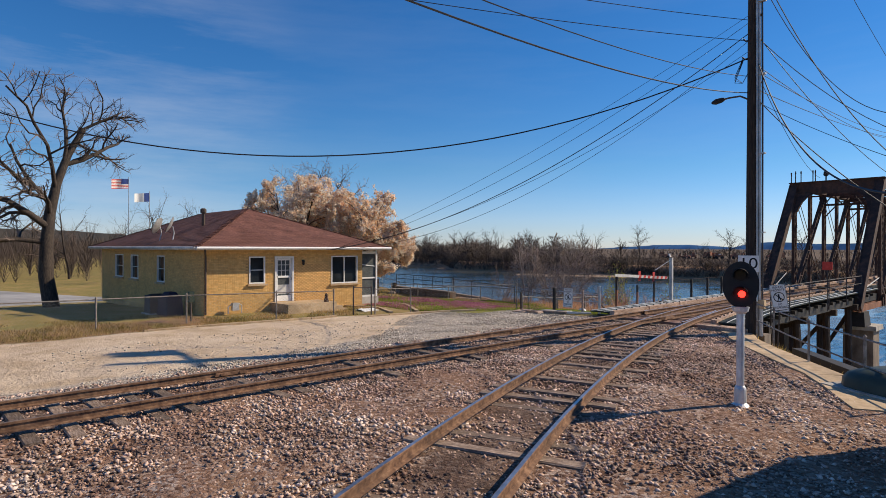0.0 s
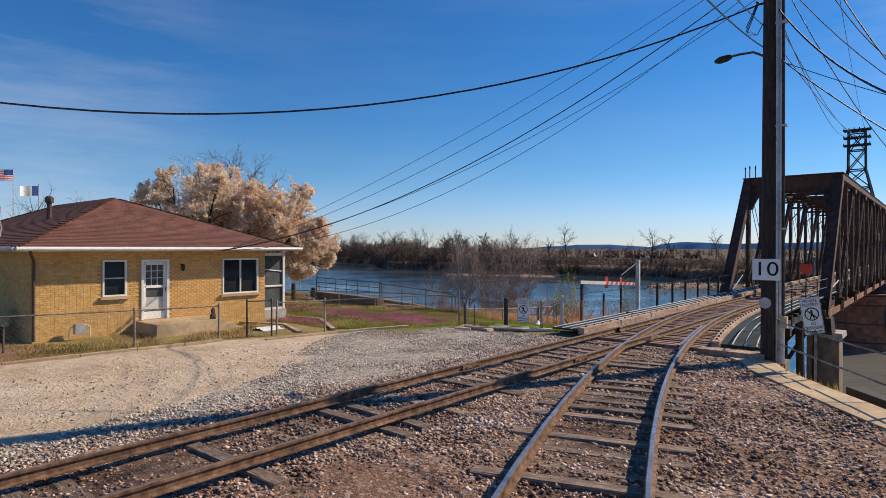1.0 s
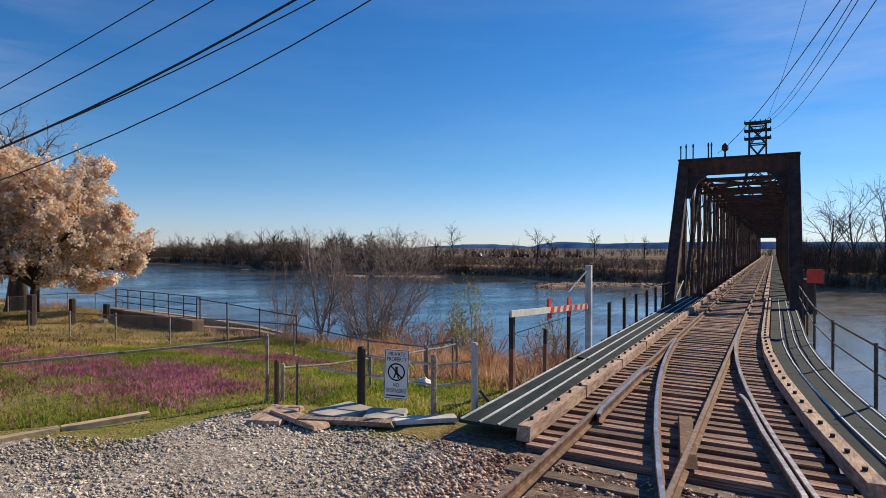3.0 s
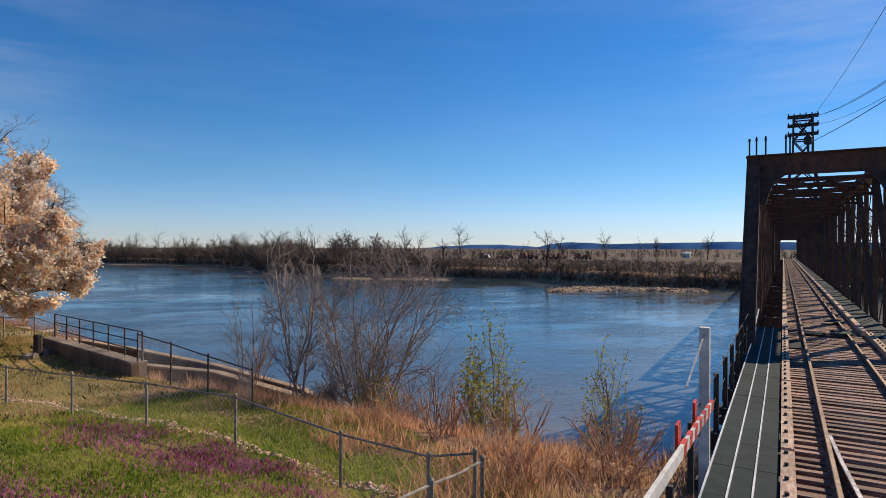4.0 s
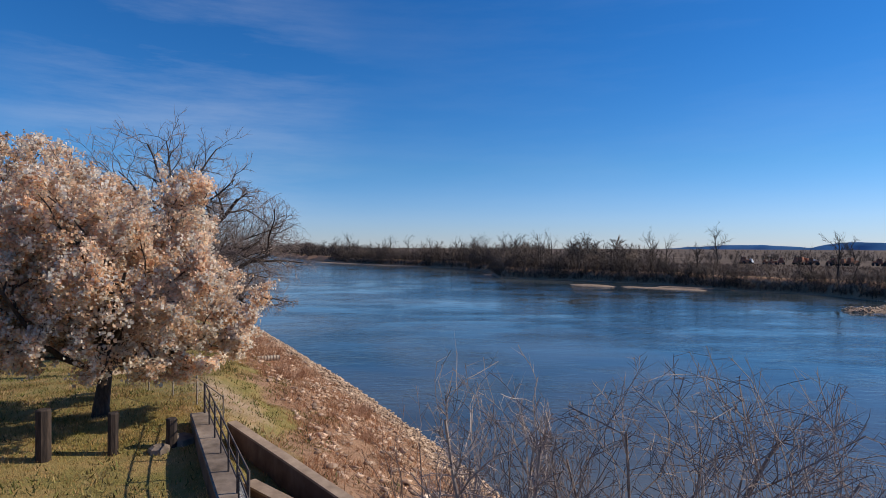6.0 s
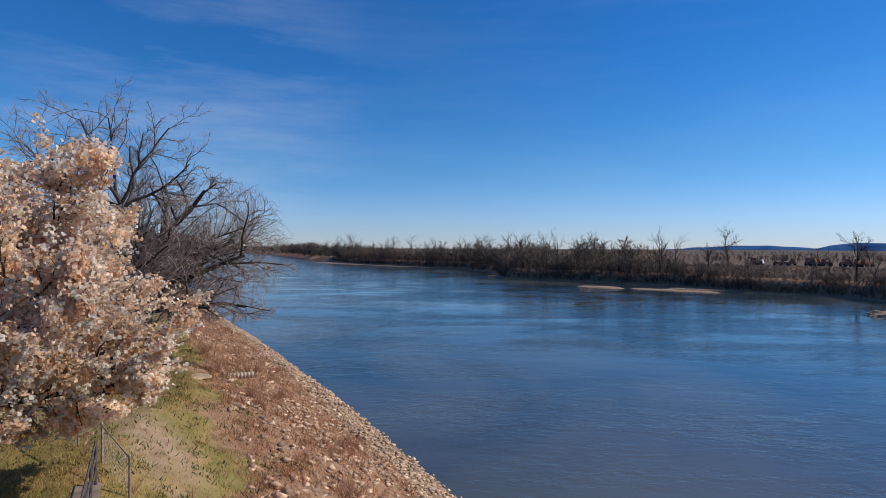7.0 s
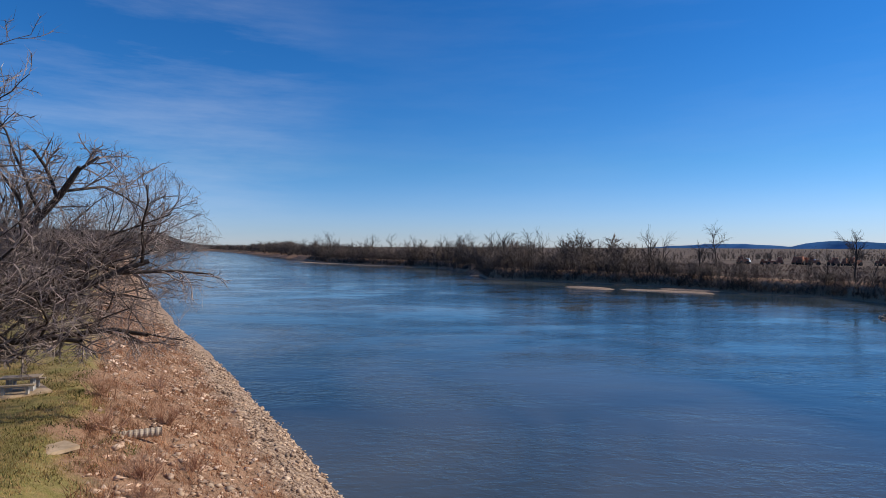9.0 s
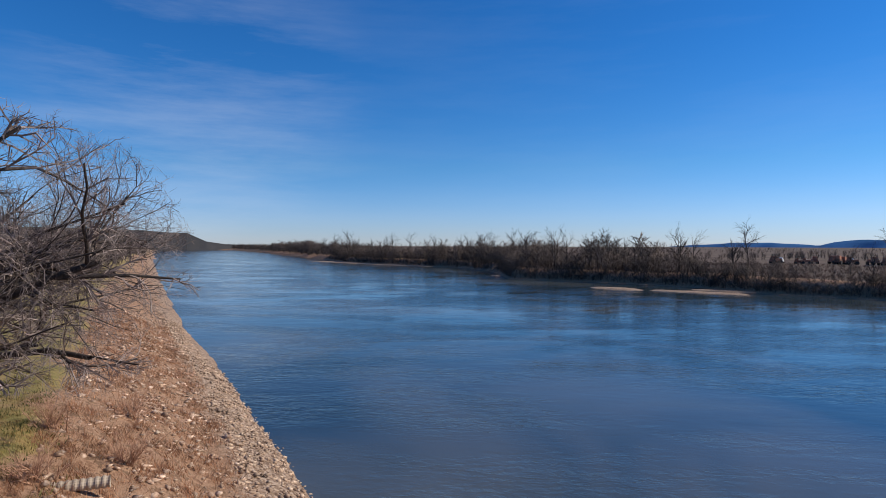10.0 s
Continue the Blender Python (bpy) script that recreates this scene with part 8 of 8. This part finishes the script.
scatter("far_brush", "dense bare brush along the far river bank", "brush", 11000, far_place(1.5, 30, -560, 220, lambda x, y: (0.35 + 0.65 * patch(x, y, 0.09)) * np.where((x > -165) & (y > far_shore(x) + 11), 0.015, 1.0)), brush_shape(1.2, 5.0, 26, 0.5, 1.6, 0.75), M_FARWOOD, 11)
scatter("far_weeds", "low reddish-brown weeds covering the far bank top", "weeds", 16000, far_place(2, 120, -190, 220, lambda x, y: 0.75 + 0 * x), brush_shape(0.6, 1.9, 14, 0.9, 1.0, 1.5), M_FARBRUSH, 21)
def tree_forms(seed, count, n_limb, n_twig, crown):
    """Leafless tree shapes of unit height, as triangles: a trunk, limbs and straight twigs."""
    rng = random.Random(seed)
    forms = []
    for _ in range(count):
        m = Mesh()
        lean = Vector((rng.gauss(0, 0.04), rng.gauss(0, 0.04), 1)).normalized()
        spike(m, Vector((0, 0, -0.04)), lean * 0.9, 0.013)
        for k in range(n_limb):
            f = 0.14 + 0.62 * (k + rng.random()) / n_limb
            a, tilt = rng.uniform(0, 6.283), rng.uniform(0.35, 1.15)
            d = Vector((math.cos(a) * math.cos(tilt), math.sin(a) * math.cos(tilt), math.sin(tilt)))
            ln = crown * (1.15 - 0.75 * f) * rng.uniform(0.7, 1.15)
            p = lean * f
            q = p + d * ln
            spike(m, p, q, 0.008)
            for _ in range(n_twig):
                u = p.lerp(q, rng.uniform(0.25, 1.0))
                v = (d + Vector((rng.gauss(0, 0.55), rng.gauss(0, 0.55), rng.gauss(0.12, 0.45)))).normalized()
                spike(m, u, u + v * ln * rng.uniform(0.3, 0.62), 0.0075)
        forms.append((np.array(m.v), np.array(m.f)))
    return forms


def wood(label, forms, spots, lo, hi, seed, thick=1.0, name="far_woods", category="woods", material=None):
    """Many trees joined into one mesh, each turned and sized by chance. spots(rg) gives x, y and a size factor."""
    rg = np.random.default_rng(seed)
    x, y, size = spots(rg)
    z = land(x, y)
    Vs, Fs, k = [], [], 0
    for i in range(len(x)):
        V, F = forms[int(rg.integers(len(forms)))]
        h = (lo + (hi - lo) * rg.random() ** 1.5) * size[i]
        a, w = rg.random() * 6.283, h * rg.uniform(0.85, 1.2) * thick
        c, sn = math.cos(a) * w, math.sin(a) * w
        Vs.append(np.stack([x[i] + V[:, 0] * c - V[:, 1] * sn, y[i] + V[:, 0] * sn + V[:, 1] * c, z[i] + V[:, 2] * h], 1))
        Fs.append(F + k)
        k += len(V)
    V, F = np.concatenate(Vs), np.concatenate(Fs)
    me = bpy.data.meshes.new(name)
    me.vertices.add(len(V))
    me.vertices.foreach_set("co", V.astype(np.float32).ravel())
    me.loops.add(F.size)
    me.loops.foreach_set("vertex_index", F.ravel().astype(np.int32))
    me.polygons.add(len(F))
    me.polygons.foreach_set("loop_start", np.arange(0, F.size, 3, dtype=np.int32))
    me.update()
    me.materials.append(material or M_FARWOOD)
    return tagged(new(name, me), label, category, kind="stuff")


def along(n, x0, x1, d0, d1, dens, size):
    """Spots behind the far shore."""
    def f(rg):
        x = rg.uniform(x0, x1, n)
        y = far_shore(x) + d0 + (d1 - d0) * rg.random(n) ** 1.4
        k = rg.random(n) < dens(x, y)
        return x[k], y[k], size(x[k], y[k])
    return f


TALL = tree_forms(7, 6, 12, 9, 0.42)
BUSHY = tree_forms(8, 6, 13, 8, 0.6)


def canopy(x, y):
    return interp(x, [(-1200, 1.0), (-560, 0.85), (-480, 0.75), (-400, 0.85), (-340, 0.95), (-250, 1.0), (-180, 0.9), (-150, 0.72), (-125, 0.5), (-60, 0.42)]) * (0.8 + 0.4 * patch(x, y, 0.07, 0.4))


wood("bare woods behind the far river bank", TALL, along(680, -560, -128, 7, 42, lambda x, y: 0.3 + 0.7 * patch(x, y, 0.06), canopy), 7.5, 15.5, 12)
wood("dense bare thicket under the far woods", BUSHY, along(800, -560, -118, 4, 34, lambda x, y: 0.6 + 0.4 * patch(x, y, 0.1), canopy), 6, 11, 18)
wood("dense dark woods on the bend of the far bank", TALL, along(480, -1150, -520, 4, 50, lambda x, y: np.clip(1.8 * patch(x, y, 0.03) - 0.2, 0.15, 1), canopy), 9, 18, 41, 1.5)
wood("thin bare thicket behind the far bank", BUSHY, along(260, -130, 40, 5, 55, lambda x, y: np.clip(0.9 * patch(x, y, 0.05), 0.1, 1), lambda x, y: 1 + 0 * x), 1.8, 5, 13)
wood("brush hanging over the far bank, shade in its dark colour", BUSHY, along(640, -520, 60, 1.0, 6.0, lambda x, y: 0.35 + 0.65 * patch(x, y, 0.08, 2.0), lambda x, y: 1 + 0 * x), 2.2, 4.2, 23, 1.4, "far_brush", "brush", M_THICKET)
scatter("far_woods", "bare woods far upstream", "woods", 18000, near_area(-2600, -560, 60, 760, lambda x, y, rg: ((y > far_shore(x) + 3) & (y < far_shore(x) + 60)) | ((y < near_shore(x) - 6) & (y > near_shore(x) - 60))), brush_shape(6, 15, 20, 0.5, 1.5, 4.0), M_FARWOOD, 19)
scatter("far_woods", "bare woods on the far bank beyond the bridge", "woods", 2500, far_place(7, 60, 8, 260, lambda x, y: 1 + 0 * x), brush_shape(4, 12, 50, 0.34, 1.5, 0.5), M_FARWOOD, 14)
scatter("upstream_woods", "bare woods behind the near bank upstream", "woods", 5200, near_area(-700, -95, -180, 110, lambda x, y, rg: ((near_shore(x) - y) > 14) & ((near_shore(x) - y) < 95)), brush_shape(4, 13, 56, 0.34, 1.5, 0.45), M_FARWOOD, 15)
scatter("town_woods", "bare woods behind the park and house", "woods", 2600, near_area(-330, -90, -170, -25, lambda x, y, rg: (y < interp(x, [(-330, -20), (-90, -40)])) & (x < -95)), brush_shape(6, 14, 50, 0.36, 1.3, 0.45), M_FARWOOD, 16)
scatter("field_trees", "bare trees at the edge of the far field", "woods", 700, near_area(-260, 260, 370, 480, lambda x, y, rg: patch(x, y, 0.03) > 0.35), brush_shape(3, 8, 34, 0.45, 1.5, 0.9), M_FARWOOD, 22)
scatter("distant_trees", "distant bare trees on the plain", "woods", 2600, near_area(-2500, 900, 450, 1500, lambda x, y, rg: y > far_shore(x) + 150), brush_shape(3, 9, 12, 0.5, 2.0, 2.0), M_FARWOOD, 17)


def hills(name, label, pts, depth, material):
    """A wooded ridge from crest points (x, y, height)."""
    m = Mesh()
    vs, fs = [], []
    for x, y, h in pts:
        vs += [(x, y - depth * 0.5, -14), (x, y - depth * 0.2, h * 0.55 - 4), (x, y, h), (x, y + depth, -14)]
    for i in range(len(pts) - 1):
        for k in range(3):
            fs.append((4 * i + k, 4 * (i + 1) + k, 4 * (i + 1) + k + 1, 4 * i + k + 1))
    m.add(vs, fs)
    return tagged(m.ob(name, material, smooth=True), label, "hills", kind="structure")


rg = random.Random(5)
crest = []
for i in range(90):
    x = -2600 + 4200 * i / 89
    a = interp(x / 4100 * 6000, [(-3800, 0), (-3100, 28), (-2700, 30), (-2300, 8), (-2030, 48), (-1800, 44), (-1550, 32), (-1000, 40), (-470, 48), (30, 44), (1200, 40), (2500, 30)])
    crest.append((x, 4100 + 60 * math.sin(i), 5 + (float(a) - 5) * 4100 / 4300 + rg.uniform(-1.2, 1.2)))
hills("hills_far", "low wooded hills along the horizon, coloured with blue haze", crest, 300, M_HILL)
M_HILLNEAR = surf("dark_wooded_hill", [(0.05, 0.05, 0.055), (0.08, 0.075, 0.07)], 0.02, bump=0, rough=(0.95, 1))
m = Mesh()
vs, fs = [], []
prof = [(-150, 38), (60, 46), (284, 42), (351, 37), (393, 37), (444, 14), (520, 3), (600, 2)]
for y, h in prof:
    vs += [(-1690, y, -14), (-1700, y, h), (-2100, y + 60, h * 1.02), (-2600, y, -14)]
for i in range(len(prof) - 1):
    for k in range(3):
        fs.append((4 * i + k, 4 * i + k + 1, 4 * (i + 1) + k + 1, 4 * (i + 1) + k))
m.add(vs, fs)
tagged(m.ob("hill_upstream", M_HILLNEAR), "dark wooded bluff at the river's bend", "hill", kind="structure")

# farm machinery parked on the far field
def machine(x, y, s, label, mat, rz):
    t = thing("farm_machine", (x, y, gz(x, y)), label, "machine", "parked machinery", rz=rz)
    Mesh().box((0, 0, 1.5 * s), (4.6 * s, 2.0 * s, 1.3 * s), taper=0.85).ob("body", mat, t)
    Mesh().box((-1.0 * s, 0, 2.6 * s), (1.5 * s, 1.6 * s, 1.3 * s), taper=0.9).ob("cab", mat, t)
    for sx in (-1.4, 1.5):
        for sy in (-1, 1):
            Mesh().tube([(sx * s, sy * 0.9 * s, 0.75 * s), (sx * s, sy * 1.3 * s, 0.75 * s)], 0.75 * s, 12).ob("wheel", M_BLACK, t)


for k in range(15):
    f = k / 14
    x, y = -172 + 62 * f + rnd.uniform(-4, 4), 318 + 16 * f + rnd.uniform(-8, 8)
    if k in (1, 9):
        machine(x - 5, y, 0.9, "white machine parked on the far field", M_WHITE, rnd.uniform(0, 180))
    else:
        machine(x, y, rnd.uniform(0.9, 1.35), "rust-red machine parked on the far field", M_MACHINE, rnd.uniform(0, 180))
for x, y, w in ((-62, 430, 5),):
    s = thing("farm_shed", (x, y, gz(x, y) - 0.3), "small weathered farm shed on the far field", "shed", "farm sheds", rz=rnd.uniform(-15, 15))
    Mesh().box((0, 0, 1.6), (w, 7, 3.2)).ob("wall", M_OFFWHITE, s)
    Mesh().add([(-w / 2 - 0.3, -3.8, 3.2), (w / 2 + 0.3, -3.8, 3.2), (w / 2 + 0.3, 3.8, 3.2), (-w / 2 - 0.3, 3.8, 3.2), (-w / 2 - 0.3, 0, 4.8), (w / 2 + 0.3, 0, 4.8)], [(0, 1, 5, 4), (2, 3, 4, 5), (0, 4, 3), (1, 2, 5), (3, 2, 1, 0)]).ob("roof", M_OFFWHITE, s)


# park road beyond the house
m = Mesh()
pts = list(range(5))
L = [(x, y, gz(x, y) + 0.06) for x, y in ((-95, -64), (-86, -48), (-78, -38.3), (-61.4, -32.2), (-52, -27))]
Rr = [(x, y, gz(x, y) + 0.06) for x, y in ((-38, -64), (-39.5, -50), (-40.85, -42.2), (-43, -36.1), (-44.5, -29))]
vs = [v for p in zip(L, Rr) for v in p]
vs += [(x, y, z - 0.4) for x, y, z in vs]
n = len(pts)
m.add(vs, [(2 * i, 2 * i + 2, 2 * i + 3, 2 * i + 1) for i in range(n - 1)] + [(2 * i, 2 * i + 2 * n, 2 * i + 2 * n + 2, 2 * i + 2) for i in range(n - 1)] + [(2 * i + 1, 2 * i + 3, 2 * i + 2 * n + 3, 2 * i + 2 * n + 1) for i in range(n - 1)])
tagged(m.ob("road", M_ROADGREY), "pale grey parking road curving behind the house", "road", kind="structure")


# flags beyond the park
def flag(x, y, h, w, fh, stripes, label):
    z = gz(x, y)
    f = thing("flagpole", (x, y, z), label, "flagpole", "flagpoles")
    Mesh().tube([(0, 0, 0), (0, 0, h)], [0.12, 0.06], 8).ob("pole", M_GALV, f)
    Mesh().tube([(0, 0, h), (0, 0, h + 0.1), (0, 0, h + 0.2)], [0.05, 0.1, 0.02], 8).ob("finial", M_GALV, f)

    def panel(u0, u1, z0, z1, mat, name):
        m = Mesh()
        n = 8
        vs = []
        for i in range(n + 1):
            u = u0 + (u1 - u0) * i / n
            o = 0.3 * math.sin(u * 2.2) * u / w
            for zz in (z0, z1):
                vs += [(0.1 + o, -0.1 - u, zz - 0.1 * u), (0.13 + o, -0.1 - u, zz - 0.1 * u)]
        m.add(vs, [(4 * i, 4 * i + 4, 4 * i + 6, 4 * i + 2) for i in range(n)] + [(4 * i + 1, 4 * i + 3, 4 * i + 7, 4 * i + 5) for i in range(n)])
        m.ob(name, mat, f)

    if stripes:
        for k in range(13):
            zt = h - 0.2 - fh * k / 13
            panel(w * 0.42 if k < 7 else 0, w, zt - fh / 13, zt, M_RED if k % 2 == 0 else M_WHITE, "stripe")
        panel(0, w * 0.42, h - 0.2 - fh * 7 / 13, h - 0.2, M_BLUE, "canton")
    else:
        panel(0, w * 0.35, h - 0.2 - fh, h - 0.2, M_BLUE, "panel")
        panel(w * 0.35, w, h - 0.2 - fh, h - 0.2, M_WHITE, "panel")


flag(-129.7, -10.2, 20.5, 3.4, 2.1, True, "tall flagpole with a striped flag beyond the park")
flag(-127.6, -6.6, 17.5, 3.0, 1.9, False, "tall flagpole with a blue and white flag")
